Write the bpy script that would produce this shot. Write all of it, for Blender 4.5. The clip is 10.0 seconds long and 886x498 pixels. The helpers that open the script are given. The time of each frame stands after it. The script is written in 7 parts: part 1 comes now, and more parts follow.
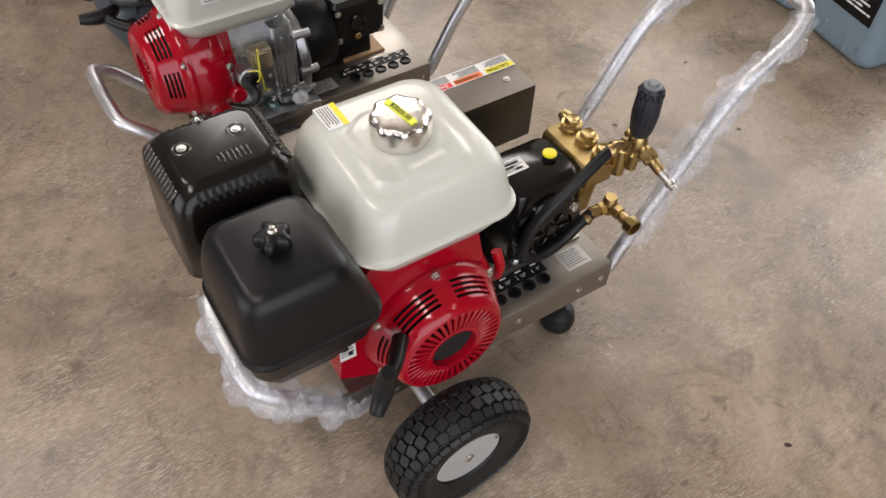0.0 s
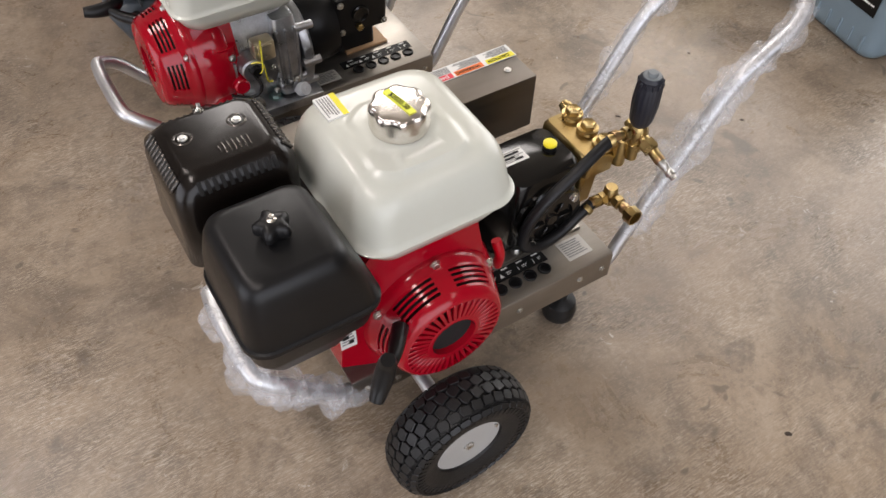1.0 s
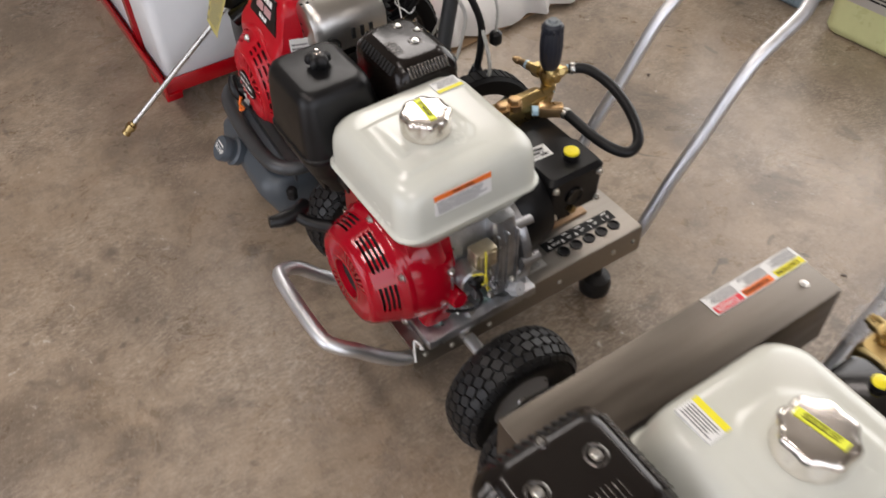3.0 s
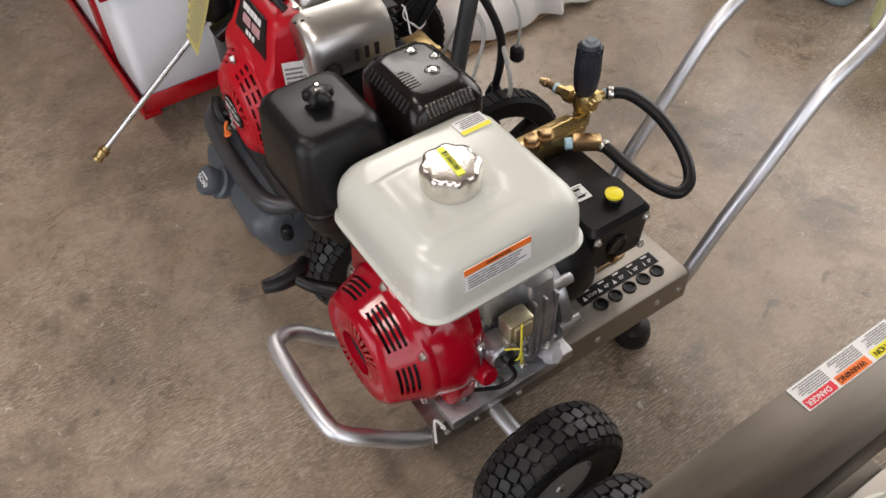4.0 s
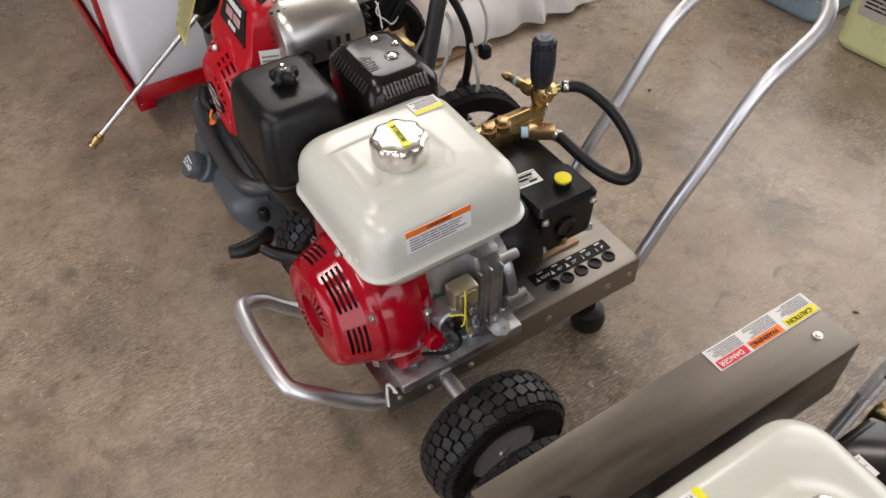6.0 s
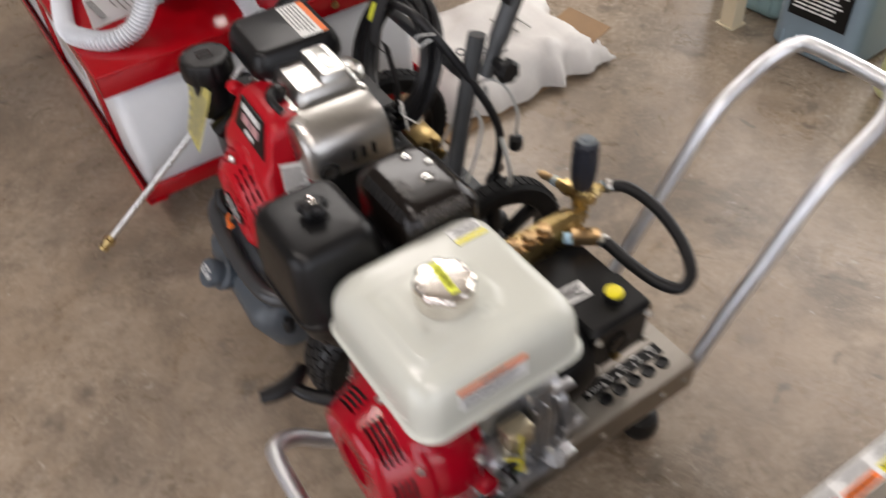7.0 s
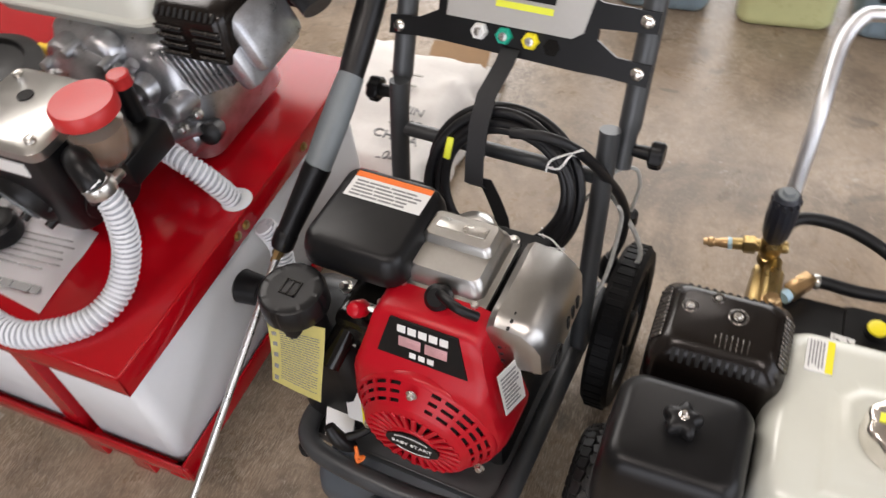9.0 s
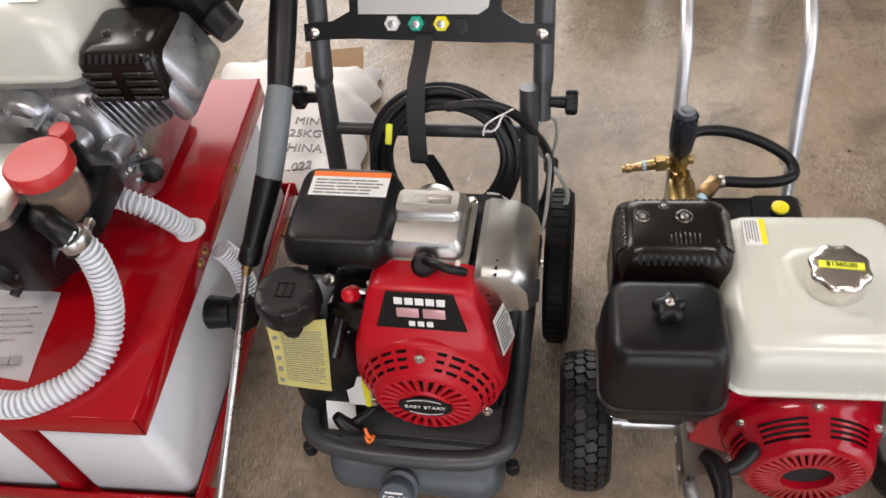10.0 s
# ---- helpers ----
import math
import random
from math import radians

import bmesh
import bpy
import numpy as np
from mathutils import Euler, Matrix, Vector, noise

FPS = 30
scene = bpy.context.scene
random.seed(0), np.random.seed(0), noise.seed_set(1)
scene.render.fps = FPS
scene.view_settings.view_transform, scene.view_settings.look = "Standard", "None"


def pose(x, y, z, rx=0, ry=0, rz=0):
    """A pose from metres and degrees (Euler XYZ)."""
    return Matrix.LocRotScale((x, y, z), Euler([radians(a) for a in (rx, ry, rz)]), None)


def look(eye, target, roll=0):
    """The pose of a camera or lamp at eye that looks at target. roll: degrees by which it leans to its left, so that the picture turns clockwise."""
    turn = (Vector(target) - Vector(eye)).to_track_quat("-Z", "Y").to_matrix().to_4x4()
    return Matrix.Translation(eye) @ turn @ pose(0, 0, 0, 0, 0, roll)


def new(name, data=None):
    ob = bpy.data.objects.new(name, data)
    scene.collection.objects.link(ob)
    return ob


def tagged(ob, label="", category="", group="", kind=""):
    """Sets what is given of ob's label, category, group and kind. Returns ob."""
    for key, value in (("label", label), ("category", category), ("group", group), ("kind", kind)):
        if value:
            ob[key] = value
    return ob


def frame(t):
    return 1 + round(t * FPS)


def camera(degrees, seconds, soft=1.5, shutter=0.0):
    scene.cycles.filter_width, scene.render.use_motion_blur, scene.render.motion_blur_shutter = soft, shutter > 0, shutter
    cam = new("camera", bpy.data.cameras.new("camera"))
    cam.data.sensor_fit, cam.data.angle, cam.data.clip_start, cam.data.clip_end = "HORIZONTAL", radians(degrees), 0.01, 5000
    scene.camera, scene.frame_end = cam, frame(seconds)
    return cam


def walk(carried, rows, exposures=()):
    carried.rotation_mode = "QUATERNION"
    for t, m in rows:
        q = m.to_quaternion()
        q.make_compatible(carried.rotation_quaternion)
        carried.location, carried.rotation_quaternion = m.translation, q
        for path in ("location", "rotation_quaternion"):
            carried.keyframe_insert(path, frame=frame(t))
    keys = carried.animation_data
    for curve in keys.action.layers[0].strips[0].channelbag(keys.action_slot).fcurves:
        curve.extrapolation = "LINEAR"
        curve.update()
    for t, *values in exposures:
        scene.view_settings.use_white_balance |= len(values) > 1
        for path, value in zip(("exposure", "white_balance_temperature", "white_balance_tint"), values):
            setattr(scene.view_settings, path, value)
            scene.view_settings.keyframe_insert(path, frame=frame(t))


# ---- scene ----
cam = camera(57.2, 10.0, shutter=0.5)
PATH = [
    (0, (0.1338, 0.006, 1.273), (0.8606, 1.0771, -0.251), 2.8),
    (0.5, (0.1365, -0.0051, 1.274), (0.8527, 1.0643, -0.256), 2.3),
    (1, (0.138, -0.0083, 1.276), (0.8423, 1.0625, -0.259), 2.1),
    (1.5, (0.1386, -0.0016, 1.273), (0.8313, 1.0809, -0.26), 2.2),
    (2, (0.1163, 0.0577, 1.289), (0.8074, 1.1625, -0.228), 1.6),
    (2.5, (0.0515, 0.3003, 1.31), (0.7349, 1.4461, -0.18), 0.2),
    (3, (0.026, 0.5189, 1.294), (0.7342, 1.6881, -0.165), -2.4),
    (4.5, (0.1352, 0.7604, 1.217), (0.8433, 1.8699, -0.289), -2.0),
    (5, (0.1341, 0.747, 1.217), (0.8418, 1.8732, -0.277), -1.1),
    (6.3, (0.1162, 0.582, 1.251), (0.8281, 1.7667, -0.195), -1.8),
    (6.5, (0.1606, 0.5912, 1.256), (0.8781, 1.7794, -0.184), -2.3),
    (6.8, (0.2042, 0.67, 1.263), (0.9236, 1.8747, -0.162), -3.6),
    (7, (0.1733, 0.7804, 1.287), (0.8888, 1.9863, -0.139), -4.6),
    (7.5, (0.0422, 1.0871, 1.327), (0.8124, 2.2501, -0.106), -7.2),
    (8, (0.0171, 1.3101, 1.319), (0.9339, 2.3316, -0.136), -7.8),
    (8.5, (0.0251, 1.4706, 1.342), (1.0625, 2.3138, -0.146), -8.3),
    (9, (-0.0203, 1.5688, 1.361), (1.1285, 2.1842, -0.156), -7.6),
    (9.5, (-0.0976, 1.6666, 1.401), (1.1146, 2.0485, -0.144), -8.4),
    (10, (-0.1613, 1.6927, 1.419), (1.0863, 1.9755, -0.118), -9.3),
]
walk(cam, [(t, look(eye, target, roll)) for t, eye, target, roll in PATH], [(0, -0.02), (2.0, -0.03), (4.5, -0.06), (7.4, -0.04), (8.4, 0.12), (10, 0.12)])

# ---- world, daylight at unseen openings, ceiling fill lamps ----
world = bpy.data.worlds.new("world")
scene.world = world
world.use_nodes = True
wn = world.node_tree.nodes
sky = wn.new("ShaderNodeTexSky")
sky.sky_type, sky.sun_disc = "NISHITA", False
sky.sun_elevation, sky.sun_rotation = radians(48), radians(200)
world.node_tree.links.new(sky.outputs[0], wn["Background"].inputs[0])
wn["Background"].inputs[1].default_value = 0.10


def area_lamp(name, m, sx, sy, watts, colour):
    li = bpy.data.lights.new(name, "AREA")
    li.shape, li.size, li.size_y, li.energy, li.color = "RECTANGLE", sx, sy, watts, colour
    ob = new(name, li)
    ob.matrix_world = m
    return ob


# daylight panels facing into the room from unseen doorways and a north window
area_lamp("bay_door_daylight", look((-0.9, -2.55, 1.72), (-0.9, 1.0, 0.9)), 4.4, 3.3, 104, (0.965, 0.945, 1.0))
# west and east openings are assumed, added to balance the floor's brightness
area_lamp("assumed_west_daylight", look((-3.95, 1.0, 1.5), (0, 1.0, 0.4)), 3.6, 2.9, 92, (0.98, 0.945, 1.0))
area_lamp("assumed_east_daylight", look((4.55, 2.3, 1.5), (0, 2.3, 0.0)), 3.6, 2.9, 138, (1.0, 0.95, 0.92))
area_lamp("north_window_daylight", look((2.1, 4.45, 2.92), (2.1, 0.0, 2.0)), 2.3, 1.1, 82, (1.0, 0.93, 0.88))
# fill lamps added at ceiling height; no fittings are known there
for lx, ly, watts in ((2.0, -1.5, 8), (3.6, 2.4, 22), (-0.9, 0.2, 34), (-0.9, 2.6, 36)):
    area_lamp("ceiling_fill_light", pose(lx, ly, 3.58), 0.34, 1.3, watts, (1.0, 0.895, 0.845))


# ---- materials ----
def mat_base(name):
    m = bpy.data.materials.new(name)
    m.use_nodes = True
    return m, m.node_tree.nodes, m.node_tree.links, m.node_tree.nodes["Principled BSDF"]


def surface(name, colour, rough=0.5, metal=0.0, vary=0.12, scale=18.0, bump=0.0, bump_scale=120.0, rough_vary=0.12,
            coat=0.0, stretch=(1, 1, 1), spec=0.5, trans=0.0, alpha=1.0, dirt=None, dirt_amount=0.0):
    """A paint, plastic or metal with variation at two scales, uneven gloss and fine relief."""
    m, n, l, b = mat_base(name)
    tc = n.new("ShaderNodeTexCoord")
    mp = n.new("ShaderNodeMapping")
    mp.inputs["Scale"].default_value = stretch
    l.new(tc.outputs["Object"], mp.inputs[0])
    big, fine = n.new("ShaderNodeTexNoise"), n.new("ShaderNodeTexNoise")
    big.inputs["Scale"].default_value, big.inputs["Detail"].default_value = scale, 5
    fine.inputs["Scale"].default_value, fine.inputs["Detail"].default_value = scale * 9, 3
    l.new(mp.outputs[0], big.inputs[0]), l.new(mp.outputs[0], fine.inputs[0])
    add = n.new("ShaderNodeMath")
    add.operation = "MULTIPLY_ADD"
    add.inputs[1].default_value = 0.4
    l.new(fine.outputs[0], add.inputs[0]), l.new(big.outputs[0], add.inputs[2])
    ramp = n.new("ShaderNodeMapRange")
    ramp.inputs[1].default_value, ramp.inputs[2].default_value = 0.35, 1.05
    ramp.inputs[3].default_value, ramp.inputs[4].default_value = 1 - vary, 1 + vary
    l.new(add.outputs[0], ramp.inputs[0])
    mul = n.new("ShaderNodeVectorMath")
    mul.operation = "SCALE"
    mul.inputs[0].default_value = colour
    l.new(ramp.outputs[0], mul.inputs["Scale"])
    out = mul.outputs[0]
    if dirt:
        d = n.new("ShaderNodeTexNoise")
        d.inputs["Scale"].default_value, d.inputs["Detail"].default_value = scale * 0.6, 8
        l.new(tc.outputs["Object"], d.inputs[0])
        dr = n.new("ShaderNodeMapRange")
        dr.inputs[1].default_value, dr.inputs[2].default_value, dr.inputs[4].default_value = 0.5, 0.75, dirt_amount
        l.new(d.outputs[0], dr.inputs[0])
        mx = n.new("ShaderNodeMix")
        mx.data_type = "RGBA"
        mx.inputs["B"].default_value = (*dirt, 1)
        l.new(dr.outputs[0], mx.inputs["Factor"]), l.new(out, mx.inputs["A"])
        out = mx.outputs["Result"]
    l.new(out, b.inputs["Base Color"])
    rr_ = n.new("ShaderNodeMapRange")
    rr_.inputs[1].default_value, rr_.inputs[2].default_value = 0.3, 1.1
    rr_.inputs[3].default_value, rr_.inputs[4].default_value = max(0.02, rough - rough_vary), min(1, rough + rough_vary)
    l.new(add.outputs[0], rr_.inputs[0]), l.new(rr_.outputs[0], b.inputs["Roughness"])
    b.inputs["Metallic"].default_value, b.inputs["Coat Weight"].default_value = metal, coat
    b.inputs["Specular IOR Level"].default_value = spec
    b.inputs["Transmission Weight"].default_value, b.inputs["Alpha"].default_value = trans, alpha
    if bump:
        bn, bp = n.new("ShaderNodeTexNoise"), n.new("ShaderNodeBump")
        bn.inputs["Scale"].default_value, bn.inputs["Detail"].default_value = bump_scale, 4
        l.new(mp.outputs[0], bn.inputs[0]), l.new(bn.outputs[0], bp.inputs["Height"])
        bp.inputs["Strength"].default_value, bp.inputs["Distance"].default_value = bump, 0.002
        l.new(bp.outputs[0], b.inputs["Normal"])
    return m


RED = surface("red_gloss_paint", (0.33, 0.002, 0.012), 0.13, vary=0.08, rough_vary=0.05, spec=0.45, coat=0.0, bump=0.04, bump_scale=60)
RED_PLASTIC = surface("red_plastic", (0.42, 0.003, 0.012), 0.33, spec=0.35, vary=0.06, rough_vary=0.06, bump=0.05, bump_scale=400)
RED_STEEL = surface("red_skid_paint", (0.35, 0.002, 0.007), 0.12, spec=0.50, vary=0.10, scale=6, coat=0.0, rough_vary=0.06, bump=0.10, bump_scale=16, dirt=(0.22, 0.008, 0.012), dirt_amount=0.5)
CREAM = surface("cream_tank_paint", (0.575, 0.585, 0.520), 0.24, vary=0.03, scale=7, rough_vary=0.06, coat=0.10, bump=0.06, bump_scale=14)
BLACK = surface("black_moulded_plastic", (0.0055, 0.0055, 0.0060), 0.36, vary=0.25, rough_vary=0.08, bump=0.08, bump_scale=700, spec=0.30)
BLACK_GLOSS = surface("black_gloss_enamel", (0.006, 0.0055, 0.005), 0.16, vary=0.2, rough_vary=0.05, spec=0.4, bump=0.04, bump_scale=40)
MUFFLER_MAT = surface("muffler_dark_steel", (0.008, 0.006, 0.005), 0.21, spec=0.34, metal=0.05, vary=0.25, scale=10, rough_vary=0.10, bump=0.06, bump_scale=50)
# near-black paint standing in for the shade inside slots, holes and covers
HOLE_SHADE = surface("hole_shade_paint", (0.006, 0.006, 0.006), 0.8)
RUBBER = surface("tyre_rubber", (0.0065, 0.0065, 0.0070), 0.46, spec=0.40, vary=0.35, scale=30, bump=0.25, bump_scale=300, dirt=(0.035, 0.032, 0.028), dirt_amount=0.18)
PLAIN_RUBBER = surface("plain_black_rubber", (0.0045, 0.0045, 0.0048), 0.60, spec=0.16, vary=0.3, bump=0.15, bump_scale=300)
HOSE_MAT = surface("rubber_hose", (0.008, 0.008, 0.009), 0.40, spec=0.32, vary=0.3, bump=0.12, bump_scale=500)
STEEL = surface("brushed_stainless", (0.36, 0.335, 0.30), 0.40, metal=1.0, vary=0.10, scale=9, rough_vary=0.10, stretch=(1, 14, 14), bump=0.05, bump_scale=60)
# darker copy of STEEL: tint stands in for dark surroundings the belt guard mirrors
STEEL_DARK = surface("stainless_dark_reflection", (0.135, 0.118, 0.100), 0.38, metal=1.0, vary=0.14, scale=8, rough_vary=0.12, stretch=(1, 10, 10), bump=0.05, bump_scale=60)
TUBE_ALU = surface("aluminium_tube", (0.70, 0.71, 0.73), 0.44, metal=1.0, vary=0.12, scale=25, rough_vary=0.10, bump=0.05, bump_scale=160)
CAST = surface("cast_aluminium", (0.50, 0.51, 0.53), 0.34, metal=0.95, vary=0.35, scale=35, rough_vary=0.14, bump=0.15, bump_scale=260)
CAST_BRIGHT = surface("bright_pressed_aluminium", (0.52, 0.51, 0.485), 0.33, metal=1.0, vary=0.10, scale=20, rough_vary=0.08, bump=0.02, bump_scale=90)
CHROME = surface("chrome", (0.78, 0.74, 0.69), 0.23, metal=1.0, vary=0.04, rough_vary=0.03)
ZINC = surface("zinc_bolt", (0.62, 0.61, 0.58), 0.30, metal=1.0, vary=0.15, scale=60)
BRASS = surface("brass", (0.43, 0.315, 0.135), 0.32, metal=1.0, vary=0.18, scale=40, rough_vary=0.12, bump=0.10, bump_scale=200)
BRASS_RED = surface("reddish_brass", (0.52, 0.35, 0.18), 0.33, metal=1.0, vary=0.15, scale=40)
BLUE_TAPE = surface("pale_blue_thread_tape", (0.42, 0.62, 0.74), 0.5)
ORANGE = surface("orange_print", (0.80, 0.17, 0.02), 0.5, vary=0.05)
YELLOW = surface("yellow_print", (0.78, 0.70, 0.02), 0.5, vary=0.05)
YELLOW_CAP = surface("yellow_oil_cap", (0.86, 0.74, 0.02), 0.4, vary=0.05)
TAPE = surface("fluorescent_yellow_tape", (0.80, 0.84, 0.06), 0.5, vary=0.05)
REDPRINT = surface("red_print", (0.66, 0.02, 0.04), 0.5, vary=0.05)
WHITE_LABEL = surface("white_label", (0.74, 0.74, 0.72), 0.45, vary=0.04)
GREY_LABEL = surface("silver_label", (0.50, 0.49, 0.46), 0.38, metal=0.4, vary=0.06)
INK = surface("black_print", (0.008, 0.008, 0.008), 0.45, spec=0.2)
INK_GREY = surface("grey_print", (0.22, 0.22, 0.22), 0.5)
WHITE_INK = surface("white_print", (0.80, 0.80, 0.78), 0.5, vary=0.03)
YELLOW_CARD = surface("pale_yellow_card", (0.78, 0.72, 0.28), 0.6, vary=0.05)
GREY_METAL = surface("grey_powder_coat", (0.060, 0.063, 0.066), 0.38, metal=0.35, vary=0.12, scale=25, bump=0.08, bump_scale=500)
SLATE = surface("slate_grey_plastic", (0.066, 0.078, 0.090), 0.42, vary=0.10, bump=0.06, bump_scale=300)
GRIP_GREY = surface("grey_grip_plastic", (0.16, 0.18, 0.19), 0.45, vary=0.08)
WHITE_TANK = surface("white_polyethylene", (0.66, 0.675, 0.69), 0.38, vary=0.05, scale=5, bump=0.05, bump_scale=30, spec=0.4)
PAPER = surface("white_paper", (0.85, 0.86, 0.88), 0.7, vary=0.03)
BAG_MAT = surface("woven_white_sack", (0.68, 0.66, 0.63), 0.6, vary=0.06, scale=14, bump=0.5, bump_scale=40)
CARD = surface("brown_cardboard", (0.30, 0.19, 0.10), 0.75, vary=0.15)
WOOD_PALE = surface("pale_bare_board", (0.52, 0.33, 0.18), 0.6, vary=0.15, stretch=(1, 8, 8))
HOSE_WHITE = surface("white_spiral_hose", (0.72, 0.74, 0.77), 0.35, vary=0.06)
HOSE_CLEAR = surface("grey_hose_wall", (0.36, 0.38, 0.41), 0.30, vary=0.10, spec=0.6)
TEAL = surface("teal_nozzle", (0.01, 0.36, 0.24), 0.4)
RED_LID = surface("red_lid", (0.46, 0.022, 0.022), 0.4, vary=0.08)
OIL = surface("brown_oil_jar", (0.12, 0.055, 0.022), 0.18, vary=0.3, scale=25)
BLUE_JUG = surface("blue_grey_jug", (0.20, 0.27, 0.32), 0.38, vary=0.08, scale=5, bump=0.05, bump_scale=20)
TEAL_JUG = surface("pale_teal_jug", (0.26, 0.40, 0.42), 0.38, vary=0.08, scale=5)
YELLOW_JUG = surface("clear_yellow_jug", (0.56, 0.58, 0.30), 0.32, vary=0.08, scale=5)
POST_MAT = surface("cream_rack_paint", (0.62, 0.54, 0.38), 0.45, vary=0.08)
PINK = surface("pink_silver_print", (0.62, 0.36, 0.38), 0.35, metal=0.3, vary=0.15, scale=60)
WALL_MAT = surface("assumed_dim_wall", (0.20, 0.185, 0.165), 0.75, vary=0.10, scale=2, bump=0.2, bump_scale=40)
CEIL_MAT = surface("assumed_dim_ceiling", (0.27, 0.25, 0.22), 0.8, vary=0.06, scale=2)
STRAP = surface("black_webbing", (0.014, 0.014, 0.015), 0.75, vary=0.2, bump=0.3, bump_scale=900)
CABLE_WHITE = surface("clear_thin_tube", (0.45, 0.45, 0.42), 0.3)
YELLOW_REEL = surface("yellow_reel_paint", (0.80, 0.55, 0.02), 0.35)
WIRE_Y = surface("yellow_wire", (0.70, 0.62, 0.05), 0.4)


def concrete():
    m, n, l, b = mat_base("worn_concrete")
    tc = n.new("ShaderNodeTexCoord")

    def tex(scale, detail, rough=0.55, kind="ShaderNodeTexNoise", stretch=None, dist=0.0):
        t_ = n.new(kind)
        t_.inputs["Scale"].default_value = scale
        if kind == "ShaderNodeTexNoise":
            t_.inputs["Detail"].default_value, t_.inputs["Roughness"].default_value = detail, rough
            t_.inputs["Distortion"].default_value = dist
        if stretch:
            mp = n.new("ShaderNodeMapping")
            mp.inputs["Scale"].default_value, mp.inputs["Rotation"].default_value = stretch, (0, 0, radians(6))
            l.new(tc.outputs["Object"], mp.inputs[0]), l.new(mp.outputs[0], t_.inputs[0])
        else:
            l.new(tc.outputs["Object"], t_.inputs[0])
        return t_.outputs[0]

    def ranged(sock, a, c, lo=0.0, hi=1.0):
        r = n.new("ShaderNodeMapRange")
        r.inputs[1].default_value, r.inputs[2].default_value, r.inputs[3].default_value, r.inputs[4].default_value = a, c, lo, hi
        l.new(sock, r.inputs[0])
        return r.outputs[0]

    def blend(f, a, colour):
        x = n.new("ShaderNodeMix")
        x.data_type = "RGBA"
        l.new(f, x.inputs["Factor"])
        if isinstance(a, tuple):
            x.inputs["A"].default_value = (*a, 1)
        else:
            l.new(a, x.inputs["A"])
        x.inputs["B"].default_value = (*colour, 1)
        return x.outputs["Result"]

    def times(a, c):
        x = n.new("ShaderNodeMath")
        x.operation = "MULTIPLY"
        l.new(a, x.inputs[0]), l.new(c, x.inputs[1])
        return x.outputs[0]

    cloud, patch = tex(1.3, 8, 0.68), tex(5.5, 10, 0.74, dist=0.6)
    grain, sand = tex(60, 8, 0.78), tex(260, 3, 0.6)
    streak = tex(7, 6, 0.65, stretch=(1, 4, 1), dist=0.8)
    col = blend(ranged(cloud, 0.36, 0.62), (0.200, 0.149, 0.101), (0.345, 0.267, 0.188))
    col = blend(ranged(patch, 0.46, 0.70, 0, 0.80), col, (0.385, 0.310, 0.230))
    col = blend(ranged(tex(2.6, 9, 0.68, dist=0.5), 0.47, 0.60, 0, 0.90), col, (0.140, 0.108, 0.078))
    broom = tex(52, 6, 0.72, stretch=(1, 8, 1), dist=0.5)
    worn = ranged(tex(1.9, 6, 0.66), 0.43, 0.58, 0.12, 1.0)
    col = blend(times(ranged(broom, 0.50, 0.57, 0, 0.85), worn), col, (0.50, 0.425, 0.335))
    col = blend(times(ranged(tex(47, 6, 0.72, stretch=(1, 7, 1), dist=0.6), 0.53, 0.62, 0, 0.45), worn), col, (0.105, 0.080, 0.056))
    col = blend(ranged(streak, 0.58, 0.74, 0, 0.25), col, (0.42, 0.345, 0.265))
    col = blend(ranged(tex(11, 9, 0.78), 0.50, 0.62, 0, 0.55), col, (0.155, 0.122, 0.092))
    col = blend(ranged(grain, 0.52, 0.66, 0, 0.40), col, (0.125, 0.095, 0.066))
    col = blend(ranged(tex(135, 5, 0.75), 0.55, 0.65, 0, 0.36), col, (0.46, 0.385, 0.30))
    col = blend(times(ranged(tex(30, 5, 0.7, dist=1.5), 0.63, 0.68, 0, 0.80), ranged(tex(4, 3, 0.5), 0.50, 0.58)), col, (0.56, 0.51, 0.44))
    col = blend(ranged(tex(9, 2, 0.5, dist=1.4), 0.70, 0.74, 0, 0.60), col, (0.085, 0.070, 0.056))
    col = blend(ranged(tex(8, 5, 0.6, dist=0.5), 0.60, 0.70, 0, 0.70), col, (0.105, 0.085, 0.066))
    l.new(col, b.inputs["Base Color"])
    l.new(ranged(patch, 0.3, 0.75, 0.22, 0.42), b.inputs["Roughness"])
    b.inputs["Specular IOR Level"].default_value = 0.58
    hs = n.new("ShaderNodeMath")
    hs.operation = "MULTIPLY_ADD"
    hs.inputs[1].default_value = 0.35
    l.new(sand, hs.inputs[0]), l.new(grain, hs.inputs[2])
    bp = n.new("ShaderNodeBump")
    bp.inputs["Strength"].default_value, bp.inputs["Distance"].default_value = 0.16, 0.002
    l.new(hs.outputs[0], bp.inputs["Height"]), l.new(bp.outputs[0], b.inputs["Normal"])
    return m


